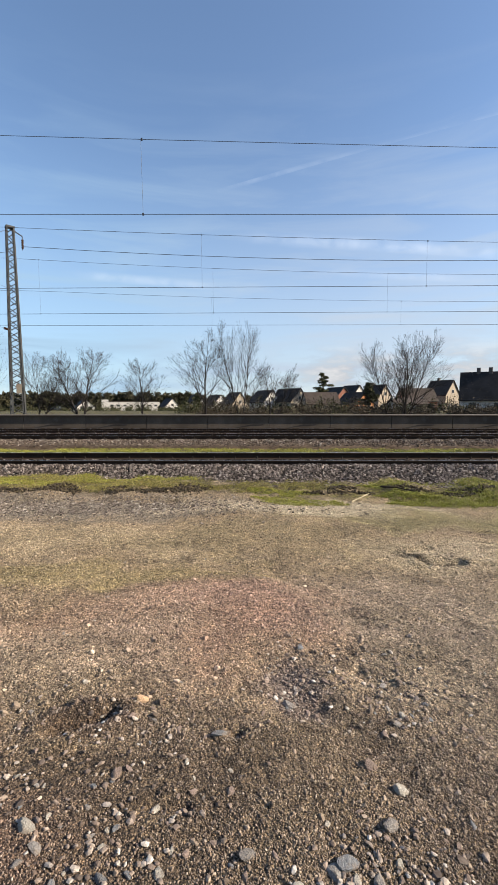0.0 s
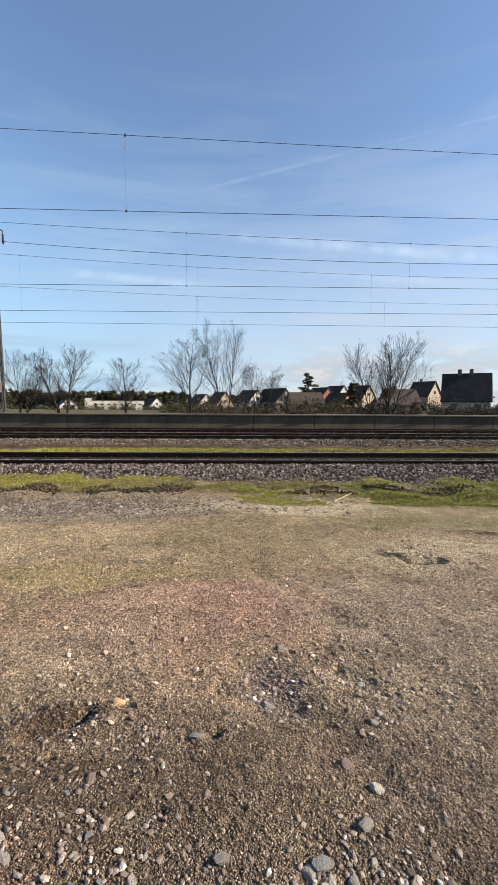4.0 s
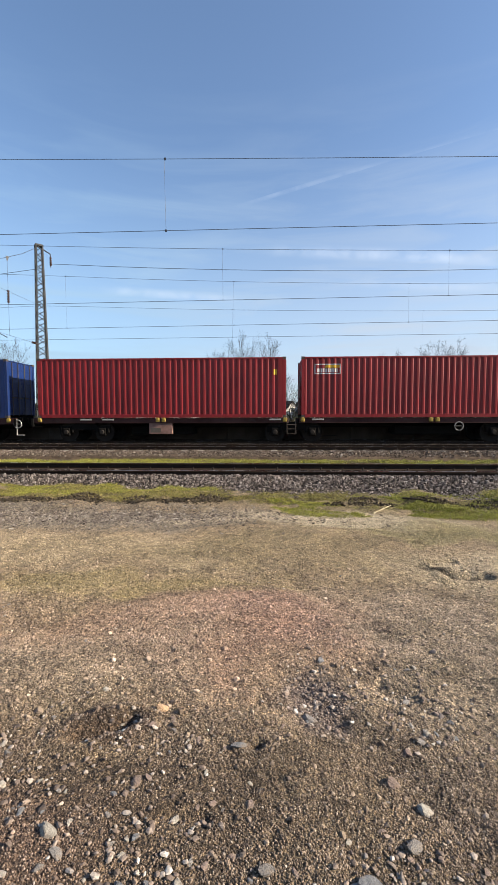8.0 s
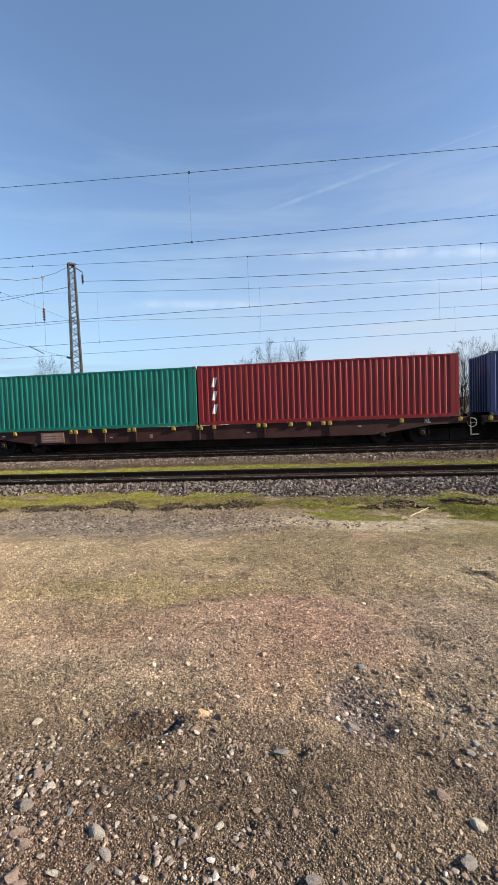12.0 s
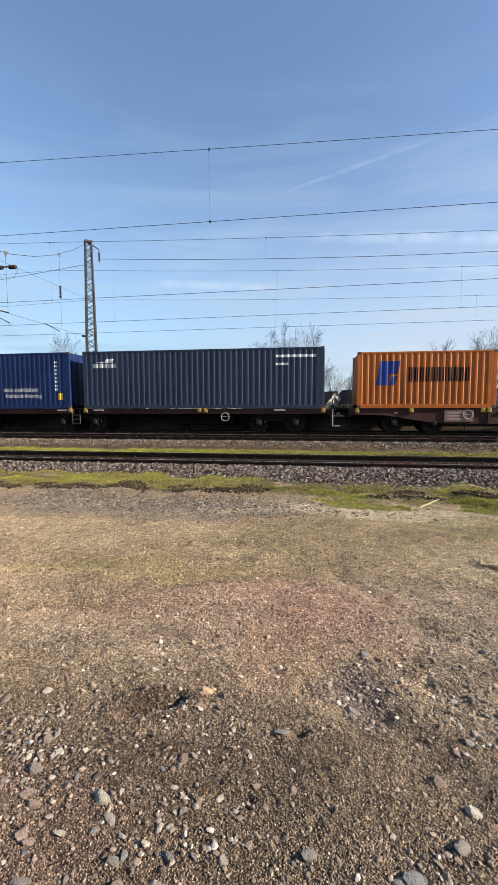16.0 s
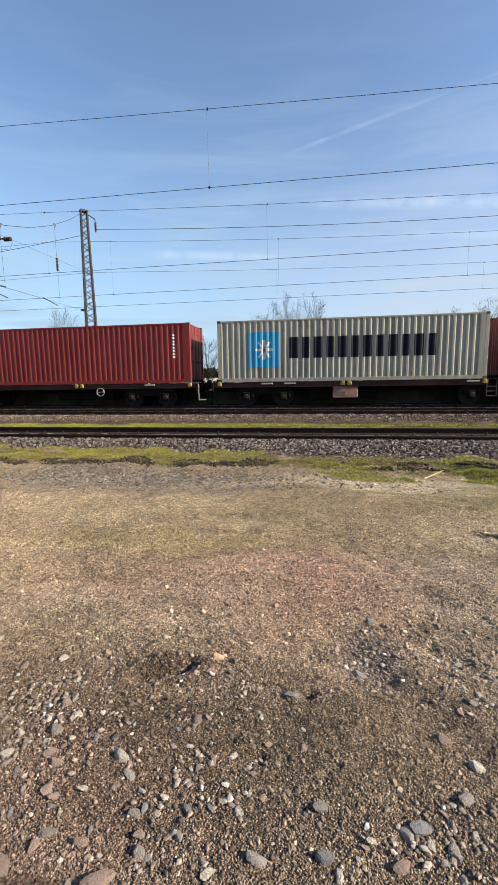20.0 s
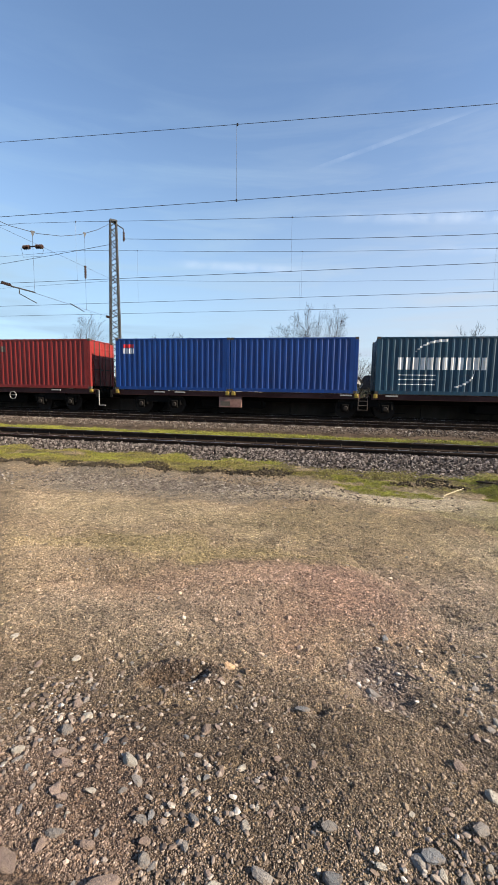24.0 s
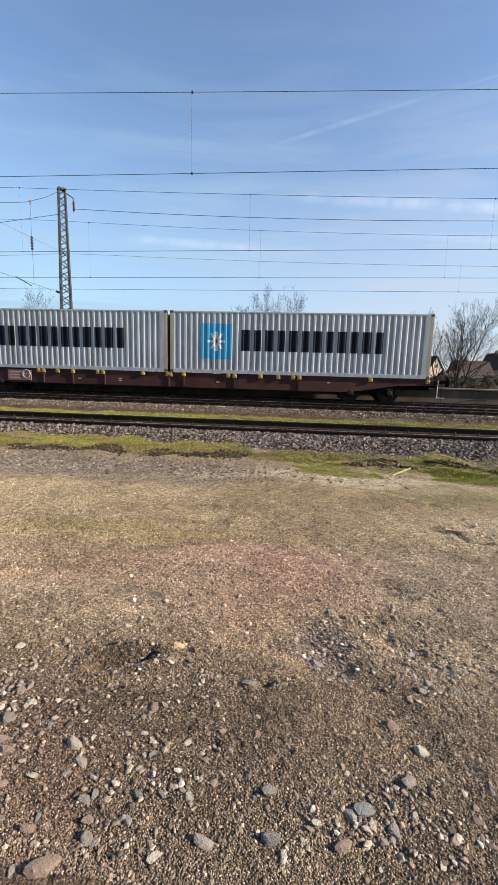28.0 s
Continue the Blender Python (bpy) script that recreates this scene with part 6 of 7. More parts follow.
for flip in (False, True):
    f = (lambda x: LL - x) if flip else (lambda x: x)
    cb = cab(f, "cab")

    def at(bm_args):
        x0, x1 = sorted((f(bm_args[0]), f(bm_args[1])))
        return (x0, x1) + tuple(bm_args[2:])

    for y0, y1 in ((-LW - 0.012, -LW + 0.01), (LW - 0.01, LW + 0.012)):
        dr = part("cab_door", boxed(*at((2.35, 3.02, y0, y1, -0.02, 2.12)), bevel=0.006), LOCO_GREY, cb, "grey cab door")
        part("door_window", boxed(*at((2.46, 2.92, y0 - 0.008, y1 + 0.008, 1.32, 2.0)), bevel=0.006), GLASS, dr, "dark door window")
        for x in (2.22, 3.15):
            part("handrail", rod(bmesh.new(), (f(x), y0 - 0.025 if y0 < 0 else y1 + 0.05, 0.1), (f(x), y0 - 0.025 if y0 < 0 else y1 + 0.025, 1.7), 0.013, sides=6), PALEMETAL, cb)
        part("step", boxed(*at((2.45, 2.95, y0 - 0.01, y1 + 0.01, -0.02, 0.14))), GLASS, cb, "dark foot step recess")
    part("seam", boxed(*at((1.79, 1.81, -LW - 0.004, -LW + 0.01, 0.1, 2.45))), GLASS, cb, "dark panel seam")
    part("seam", boxed(*at((0.86, 1.79, -LW - 0.004, -LW + 0.30, 0.17, 0.20))), GLASS, cb, "dark panel seam")
    lad = bmesh.new()
    for x in (2.45, 2.95):
        rod(lad, (f(x), -LW + 0.05, -0.2), (f(x), -LW + 0.05, -0.75), 0.022, sides=6)
    for z in (-0.4, -0.72):
        rod(lad, (f(2.45), -LW + 0.05, z), (f(2.95), -LW + 0.05, z), 0.022, sides=6)
    part("step_ladder", lad, PALEMETAL, cb)
    # windscreen, lights, buffers
    bm = bmesh.new()
    v = [bm.verts.new((f(x), y, z)) for x, y, z in ((1.40, -0.98, 2.46), (1.40, 0.98, 2.46), (1.02, 1.05, 1.72), (1.02, -1.05, 1.72))]
    bm.faces.new(v)
    bmesh.ops.solidify(bm, geom=bm.faces[:], thickness=0.03)
    part("windscreen", bm, GLASS, cb, "dark raked windscreen")
    for y in (-0.95, 0.95):
        part("headlight", boxed(*at((0.78, 0.96, y - 0.19, y + 0.19, 0.45, 1.02)), bevel=0.03), GLASS, cb)
        part("buffer", rod(rod(bmesh.new(), (f(0.02), y * 0.92, -0.11), (f(0.06), y * 0.92, -0.11), 0.25, sides=20), (f(0.05), y * 0.92, -0.11), (f(0.6), y * 0.92, -0.11), 0.12, sides=12), FRAME, cb)
    part("buffer_beam", boxed(*at((0.48, 1.15, -1.34, 1.34, -0.66, 0.17)), bevel=0.04), LOCO_GREY, cb)
    for z in (-0.14, -0.46):
        part("lamp_recess", boxed(*at((0.58, 0.98, -1.36, -1.30, z - 0.08, z + 0.08)), bevel=0.01), GLASS, cb)
    part("apron", boxed(*at((1.1, 3.4, -LW + 0.02, LW - 0.02, -0.32, B + 0.01)), bevel=0.03), LOCO_GREY, cb)

body = part("body", boxed(3.42, LL - 3.42, -LW, LW, B, E_, bevel=0.02), LOCO_GREY, loco)
part("blue_panel", boxed(LL - 5.28, LL - 3.42, -LW - 0.006, -LW + 0.004, B + 0.02, E_ - 0.02), LOCO_BLUE, body, "bright blue side panel")
for x0, x1, *rest in bars(LL - 5.1, LL - 3.62, 1.40, 1.62, 8, 0.72):
    part("marking", boxed(x0, x1, -LW - 0.010, -LW - 0.004, rest[0], rest[1]), BOARD_SKY, body, "pale block lettering")
part("underline", boxed(LL - 5.08, LL - 3.65, -LW - 0.010, -LW - 0.004, 1.26, 1.285), BOARD_SKY, body)
bm = bmesh.new()
prism(bm, [(-LW + 0.03, E_), (LW - 0.03, E_), (LW - 0.22, R_), (-LW + 0.22, R_)], 3.45, LL - 3.45)
bmesh.ops.rotate(bm, verts=bm.verts, matrix=Matrix.Rotation(radians(-90), 3, "Z"))
bmesh.ops.transform(bm, verts=bm.verts, matrix=Matrix.Scale(-1, 4, (0, 1, 0)))
bmesh.ops.recalc_face_normals(bm, faces=bm.faces)
roof_band = part("roof_band", bm, LOCO_ROOF, loco, "dark grey sloped roof panels")
for i in range(21):
    x = 3.6 + i * (LL - 7.2) / 20
    part("roof_seam", boxed(x - 0.02, x + 0.02, -LW + 0.0, -LW + 0.07, E_ - 0.02, E_ + 0.06), LOCO_GREY, roof_band)
for x, r in ((8.3, 0.09), (13.1, 0.09)):
    part("round_cap", rod(bmesh.new(), (x, -LW - 0.01, 0.10), (x, -LW + 0.01, 0.10), r, sides=16), GLASS, body)
for x in (7.7, 13.75, LL - 1.6, 1.7):
    hb = part("latch", boxed(x - 0.12, x + 0.12, -LW - 0.008, -LW + 0.01, 0.06, 0.18, bevel=0.02), GLASS, body)
    part("latch_plate", boxed(x - 0.06, x + 0.06, -LW - 0.012, -LW + 0.01, 0.10, 0.14), PALEMETAL, hb)
for x0, x1 in ((4.6, 5.1), (8.45, 9.0), (9.6, 10.3), (10.4, 11.0), (11.1, 11.6), (14.3, 14.9)):
    part("inscription", boxed(x0, x1, -LW - 0.006, -LW + 0.004, 0.085, 0.115), FADED, body, "faint grey inscription")
for x, w, z0, z1 in ((5.6, 0.10, -0.75, -0.25), (6.3, 0.5, -0.55, -0.42), (9.4, 0.30, -0.80, -0.5), (9.9, 0.30, -0.82, -0.52), (11.6, 0.22, -0.6, -0.36), (12.6, 0.30, -0.66, -0.36), (13.4, 0.18, -0.7, -0.3)):
    part("equipment_box", boxed(x, x + w, -1.32, -1.22, z0, z1, bevel=0.02), CASTING, loco, "grimy grey equipment box")
part("underframe", boxed(3.3, LL - 3.3, -1.2, 1.2, -0.42, B - 0.0), FRAME, loco)
part("transformer", boxed(6.9, 12.1, -1.25, 1.25, -0.95, -0.42, bevel=0.06), FRAME, loco)
for x in (4.3, LL - 4.3):
    bg = part("bogie", boxed(x - 2.3, x + 2.3, -1.2, 1.2, -0.62, -0.38, bevel=0.05), FRAME, loco)
    for d in (-1.5, 1.5):
        for y, turn in ((-0.74, 180), (0.74, 0)):
            ob = share("wheel", wheel, bg, at=pose(x + d, y, RAIL - DECK + 0.60, 0, 0, turn))
            ob.scale = (1.35, 1, 1.35)
        part("axle_box", boxed(x + d - 0.22, x + d + 0.22, -1.26, -1.0, -0.72, -0.38, bevel=0.04), CASTING, bg)
        part("damper", rod(bmesh.new(), (x + d * 0.55, -1.27, -0.35), (x + d * 0.55 + 0.05, -1.27, -0.80), 0.05, sides=8), PALEMETAL, bg)


def pantograph(x, raised, sgn):
    p = part("pantograph", boxed(x - 0.7, x + 0.7, -0.75, 0.75, T_ - 0.03, T_ + 0.05), FRAME, loco)
    for dx in (-0.6, 0.6):
        for y in (-0.6, 0.6):
            part("insulator", rod(bmesh.new(), (x + dx, y, R_ - 0.02), (x + dx, y, T_ + 0.02), 0.08, sides=10), RED_INS, p)
    h = 1.75 if raised else 0.30
    knee = Vector((x + sgn * (1.25 if raised else 1.5), 0, T_ + h * 0.48))
    headp = Vector((x - sgn * (0.35 if raised else 0.2), 0, T_ + h))
    part("lower_arm", rod(bmesh.new(), (x, 0, T_ + 0.05), knee, 0.05 if raised else 0.085, sides=8), FRAME, p)
    part("upper_arm", rod(bmesh.new(), knee, headp, 0.035 if raised else 0.06, sides=8), FRAME, p)
    bm = bmesh.new()
    for dx in (-0.2, 0.2):
        box(bm, headp.x + dx - 0.03, headp.x + dx + 0.03, -0.85, 0.85, headp.z + 0.02, headp.z + 0.07, 0.01)
    for y, d in ((-0.85, -1), (0.85, 1)):
        for dx in (-0.2, 0.2):
            rod(bm, (headp.x + dx, y, headp.z + 0.045), (headp.x + dx, y + d * 0.10, headp.z), 0.018, sides=6)
            rod(bm, (headp.x + dx, y + d * 0.10, headp.z), (headp.x + dx, y + d * 0.14, headp.z - 0.09), 0.016, sides=6)
    part("collector_head", bm, FRAME, p)
    if raised:
        part("guide_rod", rod(bmesh.new(), Vector((x - 0.25, 0.12, T_ + 0.05)), knee + Vector((0.1, 0.12, 0.08)), 0.02, sides=6), FRAME, p)
        part("guide_rod", rod(bmesh.new(), knee + Vector((0.08, 0.1, -0.06)), headp + Vector((0.1, 0.1, -0.12)), 0.018, sides=6), FRAME, p)


pantograph(3.9, True, -1)
pantograph(6.4, False, 1)
pantograph(12.7, False, -1)
pantograph(15.0, False, 1)
bm = bmesh.new()
for a, b in (((8.1, -0.6, 2.85), (9.2, -0.5, 2.98)), ((9.2, -0.5, 2.98), (11.4, -0.5, 2.90)), ((9.6, -0.5, 2.55), (9.6, -0.5, 2.98)), ((10.5, -0.4, 2.55), (10.7, -0.4, 3.02)), ((11.3, -0.5, 2.55), (11.3, -0.5, 2.95)), ((10.7, -0.4, 3.0), (12.0, -0.5, 2.9))):
    rod(bm, a, b, 0.032, sides=6)
part("roof_conductor", bm, FRAME, loco)
for i, x in enumerate((7.4, 8.2, 8.7, 9.3, 9.9, 10.3, 11.0, 11.7, 12.2)):
    post = part("roof_insulator", rod(bmesh.new(), (x, -0.7 + 0.25 * (i % 3), R_ - 0.02), (x, -0.7 + 0.25 * (i % 3), R_ + 0.34), 0.055, 0.04, sides=10), FRAME, loco)
    part("terminal", boxed(x - 0.16, x + 0.16, -0.76 + 0.25 * (i % 3), -0.64 + 0.25 * (i % 3), R_ + 0.33, R_ + 0.40, bevel=0.01), FRAME, post)
part("roof_edge", boxed(3.45, LL - 3.45, -LW - 0.004, -LW + 0.05, E_ - 0.05, E_ + 0.01), FRAME, loco)

# ------------------------------------------------------------------ trees
BARK = worn("grey-brown bark", (0.034, 0.027, 0.023), 0.9, 0, 25, 3, 0.5, 0.7, 0.4)


def bare_tree(x, y, height, seed, stems, label, wide, lean=0.0, thin=1.0):
    """A leafless tree: slim curved stems, rising limbs and a haze of fine twigs."""
    rng = random.Random(seed)
    tree = thing("bare_tree", label, "tree", "", pose(x, y, ground_height(x, y) - 0.05))
    wood, twigs = bmesh.new(), ([], [])
    steps = (9, 6, 4, 2)
    first = (1, 1, 1, 0)
    share_of = (0.62, 0.55, 0.70, 0.0)

    def twig(a, b, r):
        v, f = twigs
        d = (b - a).normalized()
        side = d.orthogonal().normalized()
        other = d.cross(side)
        i = len(v)
        for q in range(3):
            v.append(a + (side * math.cos(q * 2.094) + other * math.sin(q * 2.094)) * r)
        v.append(b)
        f.extend(((i, i + 1, i + 3), (i + 1, i + 2, i + 3), (i + 2, i, i + 3)))

    def grow(at, way, length, r, level):
        n = steps[level]
        end, a = at, rng.uniform(0, 6.28)
        for s in range(n):
            u = s / n
            way = (way + Vector((rng.uniform(-1, 1), rng.uniform(-1, 1), 0)) * (0.07 + 0.03 * level) + Vector((0, 0, 0.05 if level else 0.02))).normalized()
            nxt = end + way * length / n
            r0, r1 = r * (1 - 0.9 * u), r * (1 - 0.9 * (s + 1) / n)
            if level < 2:
                rod(wood, end, nxt, max(r0, 0.012), max(r1, 0.009), sides=6 if level == 0 else 4, caps=False)
            else:
                twig(end, nxt + way * length * 0.12, max(r0, 0.0075))
            if level < 3 and s >= first[level]:
                for _ in range((3, 2, 1 + (rng.random() < 0.6))[level]):
                    a += 2.4 + rng.uniform(-0.6, 0.6)
                    side = way.orthogonal().normalized()
                    side = side * math.cos(a) + way.cross(side) * math.sin(a)
                    tilt = radians(rng.uniform(26, 50) - 3 * level)
                    k = share_of[level] * (1 - u) ** 0.6 + 0.08
                    grow(end.lerp(nxt, rng.random()), way * math.cos(tilt) + side * math.sin(tilt), length * k * rng.uniform(0.6, 1.1), r0 * 0.5, level + 1)
            end = nxt

    for s in range(stems):
        a = 6.28 * s / stems + rng.uniform(-0.5, 0.5)
        out = 0.0 if stems == 1 else rng.uniform(0.16, 0.42)
        grow(Vector((math.cos(a) * out * 0.6, math.sin(a) * out * 0.6, 0)), Vector((math.cos(a) * out + lean, math.sin(a) * out * 0.5, 1)).normalized(),
             height * rng.uniform(0.86, 1.0), 0.0165 * height * thin * rng.uniform(0.7, 1.0), 0)
    k = height / max(v.z for v in twigs[0])
    across = sorted(v.x * k for v in twigs[0])
    h = wide / (across[-len(across) // 80] - across[len(across) // 80])
    for v in twigs[0]:
        v.x, v.y, v.z = v.x * k * h, v.y * k * h, max(v.z * k, 0.1)
    bmesh.ops.scale(wood, vec=(k * h, k * h, k), verts=wood.verts)
    part("trunk", wood, BARK, tree)
    me = bpy.data.meshes.new("crown")
    me.from_pydata(*[list(map(tuple, twigs[0])), [], twigs[1]])
    me.materials.append(BARK)
    ob = new("crown", me)
    ob.parent = tree
    return tree


TY = 38.0


def seen(px, d):
    """The place across at depth d of a thing seen px from the middle at the start."""
    return (px - 441) / 745 * d


bare_tree(seen(428, TY), TY, 9.6, 4, 2, "bare winter tree with two slender stems", 5.2)
bare_tree(seen(366, TY + 1), TY + 1, 8.6, 9, 1, "bare winter tree with low spreading limbs", 5.6)
bare_tree(seen(480, TY + 1), TY + 1, 5.6, 12, 2, "low bare shrub with wide twigs", 4.6, 0.25)
bare_tree(seen(716, TY), TY, 8.6, 17, 3, "bare winter tree with three rising stems", 5.4)
bare_tree(seen(690, TY + 0.5), TY + 0.5, 7.6, 26, 1, "bare winter tree leaning over the platform", 4.0, -0.3)
bare_tree(seen(148, TY), TY, 7.0, 31, 2, "low bare winter tree with a rounded crown", 6.4)
bare_tree(seen(252, TY), TY, 5.9, 36, 1, "small bare winter tree", 3.6)
bare_tree(seen(75, TY), TY, 6.4, 41, 2, "bare arching winter shrub", 4.2, 0.2)
bare_tree(-23.2, TY, 8.8, 44, 1, "slender bare winter tree", 3.4, 0.0, 0.8)
bare_tree(seen(-60, TY + 3), TY + 3, 7.2, 46, 1, "slender bare winter tree", 2.6, 0.0, 0.8)

# ------------------------------------------------------------------ houses beyond the line
TILE = worn("dark roof tiles", (0.030, 0.025, 0.024), 0.8, 0, 12, 0.4, 0.5, 0.6, 0.4, (0.10, 0.07, 0.05), 0.5)
BROWN = worn("brown roof tiles", (0.055, 0.040, 0.032), 0.8, 0, 12, 0.4, 0.6, 0.6, 0.4)
WHITE = worn("white render", (0.50, 0.48, 0.455), 0.9, 0, 10, 0.5, 0.8, 0.4, 0.1)
ORANGE = worn("orange brick", (0.46, 0.19, 0.07), 0.9, 0, 10, 0.6, 0.6, 0.5, 0.2)
REDBRICK = worn("red brick", (0.25, 0.105, 0.07), 0.9, 0, 10, 0.6, 0.6, 0.5, 0.2)
BEIGE = worn("beige render", (0.36, 0.30, 0.23), 0.9, 0, 10, 0.5, 0.7, 0.4, 0.1)
CHIMNEY = worn("sooty grey chimney brick", (0.13, 0.11, 0.10), 0.9, 0, 10, 0.6, 0.6, 0.5, 0.2)
PANE = worn("dark window glass", (0.03, 0.035, 0.04), 0.08, 0, 10, 1, 0.8, 0.2, 0.0)


def house(x, y, length, depth, eaves, ridge, turn, wall_mat, roof_mat, label, chimneys=1, base=-0.1):
    """A gabled house; its ridge runs along its own x."""
    hs = thing("house", label, "house", "houses beyond the line", pose(x, y, base, 0, 0, turn))
    l, d = length / 2, depth / 2
    wall = bmesh.new()
    prism(wall, [(-d, 0), (d, 0), (d, eaves), (0, ridge - 0.15), (-d, eaves)], -l, l)
    bmesh.ops.rotate(wall, verts=wall.verts, matrix=Matrix.Rotation(radians(90), 3, "Z"))
    part("wall", wall, wall_mat, hs)
    slope = math.hypot(d, ridge - eaves)
    for sgn in (-1, 1):
        bm = bmesh.new()
        over = 0.45
        k = (ridge - eaves) / d
        pts = [(0, ridge), (sgn * (d + over), eaves - over * k), (sgn * (d + over), eaves - over * k - 0.22), (0, ridge - 0.22)]
        prism(bm, pts, -l - 0.35, l + 0.35)
        bmesh.ops.rotate(bm, verts=bm.verts, matrix=Matrix.Rotation(radians(90), 3, "Z"))
        rf = part("roof", bm, roof_mat, hs)
    for c in range(chimneys):
        cx = -l * 0.3 + c * l * 0.5
        part("chimney", boxed(cx - 0.35, cx + 0.35, -0.35, 0.35, ridge - 0.6, ridge + 0.8, bevel=0.03), CHIMNEY, hs)

    def window(cx, cy, cz, w, h, gable):
        def rect(grow, deep):
            if gable:
                return boxed(cx - deep, cx + deep, cy - w / 2 - grow, cy + w / 2 + grow, cz - h / 2 - grow, cz + h / 2 + grow)
            return boxed(cx - w / 2 - grow, cx + w / 2 + grow, cy - deep, cy + deep, cz - h / 2 - grow, cz + h / 2 + grow)
        win = part("window", rect(0.09, 0.05), WHITE, hs)
        part("pane", rect(0, 0.07), PANE, win)

    n = max(2, int(length / 3.2))
    for i in range(n):
        for sgn in (-1, 1):
            window(-l + length * (i + 0.5) / n, sgn * d, 1.5, 1.2, 1.2, False)
    for sgn in (-1, 1):
        for off in (-depth * 0.22, depth * 0.22):
            window(sgn * l, off, 1.5, 1.1, 1.2, True)
        window(sgn * l, 0, eaves + 0.7, 1.1, 1.1, True)
    return hs


house(seen(856, 85), 85, 8.4, 8, 3.3, 8.4, -28, WHITE, TILE, "white house with a steep dark tiled roof and two chimneys", 2)
house(seen(628, 135), 135, 9, 7.5, 2.4, 5.9, -62, ORANGE, TILE, "orange brick house with a dark gabled roof", 0)
house(seen(566, 125), 125, 9.4, 8, 2.4, 5.6, 6, BEIGE, BROWN, "low bungalow with a brown tiled roof", 0)
house(seen(594, 160), 160, 9, 8, 4.4, 8.6, -62, REDBRICK, TILE, "brick house with a dark gabled roof", 0)
house(seen(622, 185), 185, 9, 8, 6.0, 10.5, -58, WHITE, TILE, "pale house with a dark gabled roof", 0)
house(seen(512, 140), 140, 10, 8, 3.4, 7.3, -52, BEIGE, TILE, "beige house with a dark gabled roof", 0)
house(seen(469, 142), 142, 8, 7, 3.2, 6.8, -55, WHITE, BROWN, "white-gabled house with a brown roof", 0)
house(seen(664, 150), 150, 8, 7, 5.0, 9.0, -55, BEIGE, BROWN, "beige house behind the trees")
house(seen(735, 130), 130, 10, 7, 3.4, 7.0, 4, REDBRICK, BROWN, "long brick house behind the bare trees")
house(seen(780, 140), 140, 8, 7, 5.5, 10.0, -60, BEIGE, BROWN, "beige house with a brown gabled roof")
house(seen(720, 95), 95, 7, 5, 2.2, 3.4, 4, WHITE, BROWN, "low white garage beside the trees", 0)
house(seen(347, 170), 170, 7, 7, 2.6, 6.8, -58, WHITE, TILE, "white-gabled house with a dark roof", 0, -1.0)
house(seen(382, 170), 170, 7, 7, 2.8, 6.9, -52, WHITE, TILE, "white-gabled house with a steep dark roof", 0, -1.0)
house(seen(300, 190), 190, 7, 7, 2.4, 6.0, -55, WHITE, TILE, "small white-gabled house with a dark roof", 0, -1.2)
house(seen(416, 160), 160, 8, 7, 3.0, 7.4, -58, BEIGE, BROWN, "beige house with a brown roof", 0, -0.8)
house(seen(150, 150), 150, 7, 6, 2.0, 4.6, -58, WHITE, TILE, "small white-gabled house by the meadow", 0, -0.8)

hall = thing("flat_building", "long low white building with a flat roof and small windows", "building", "", pose(seen(232, 200), 200, -1.1, 0, 0, 20))
part("wall", boxed(-10, 13, -5, 5, 0, 4.4, bevel=0.05), WHITE, hall)
part("wall", boxed(-13, -10, -5, 5, 0, 5.4, bevel=0.05), WHITE, hall)
part("roof", boxed(-10.1, 13.2, -5.2, 5.2, 4.4, 4.65), BROWN, hall)
for i in range(8):
    w = part("window", boxed(-9.3 + i * 2.8, -7.7 + i * 2.8, -5.06, -4.98, 2.2, 3.2), WHITE, hall)
    part("pane", boxed(-9.2 + i * 2.8, -7.8 + i * 2.8, -5.08, -5.0, 2.3, 3.1), PANE, w)

car = thing("parked_car", "small dark parked car by the meadow", "car", "", pose(seen(103, 150), 150, ground_height(seen(103, 150), 150) + 0.02, 0, 0, 8))
CAR_PAINT = worn("dark grey car paint", (0.05, 0.055, 0.06), 0.3, 0.2, 10, 1, 0.8, 0.2, 0.0, shine=0.5)
part("body", prism(bmesh.new(), [(-2.1, 0.25), (2.1, 0.25), (2.15, 0.7), (1.9, 0.9), (1.2, 0.98), (-1.7, 0.98), (-2.1, 0.85)], -0.85, 0.85), CAR_PAINT, car)
cabin = part("cabin", prism(bmesh.new(), [(-1.6, 0.97), (1.15, 0.97), (0.5, 1.42), (-1.05, 1.45)], -0.72, 0.72), CAR_PAINT, car)
part("window", prism(bmesh.new(), [(-1.35, 1.0), (0.9, 1.0), (0.42, 1.36), (-0.98, 1.38)], -0.735, 0.735), PANE, cabin, "dark side windows")
for x in (-1.3, 1.3):
    for y in (-0.8, 0.8):
        part("wheel", rod(bmesh.new(), (x, y - 0.1, 0.31), (x, y + 0.1, 0.31), 0.31, sides=16), WHEEL, car)

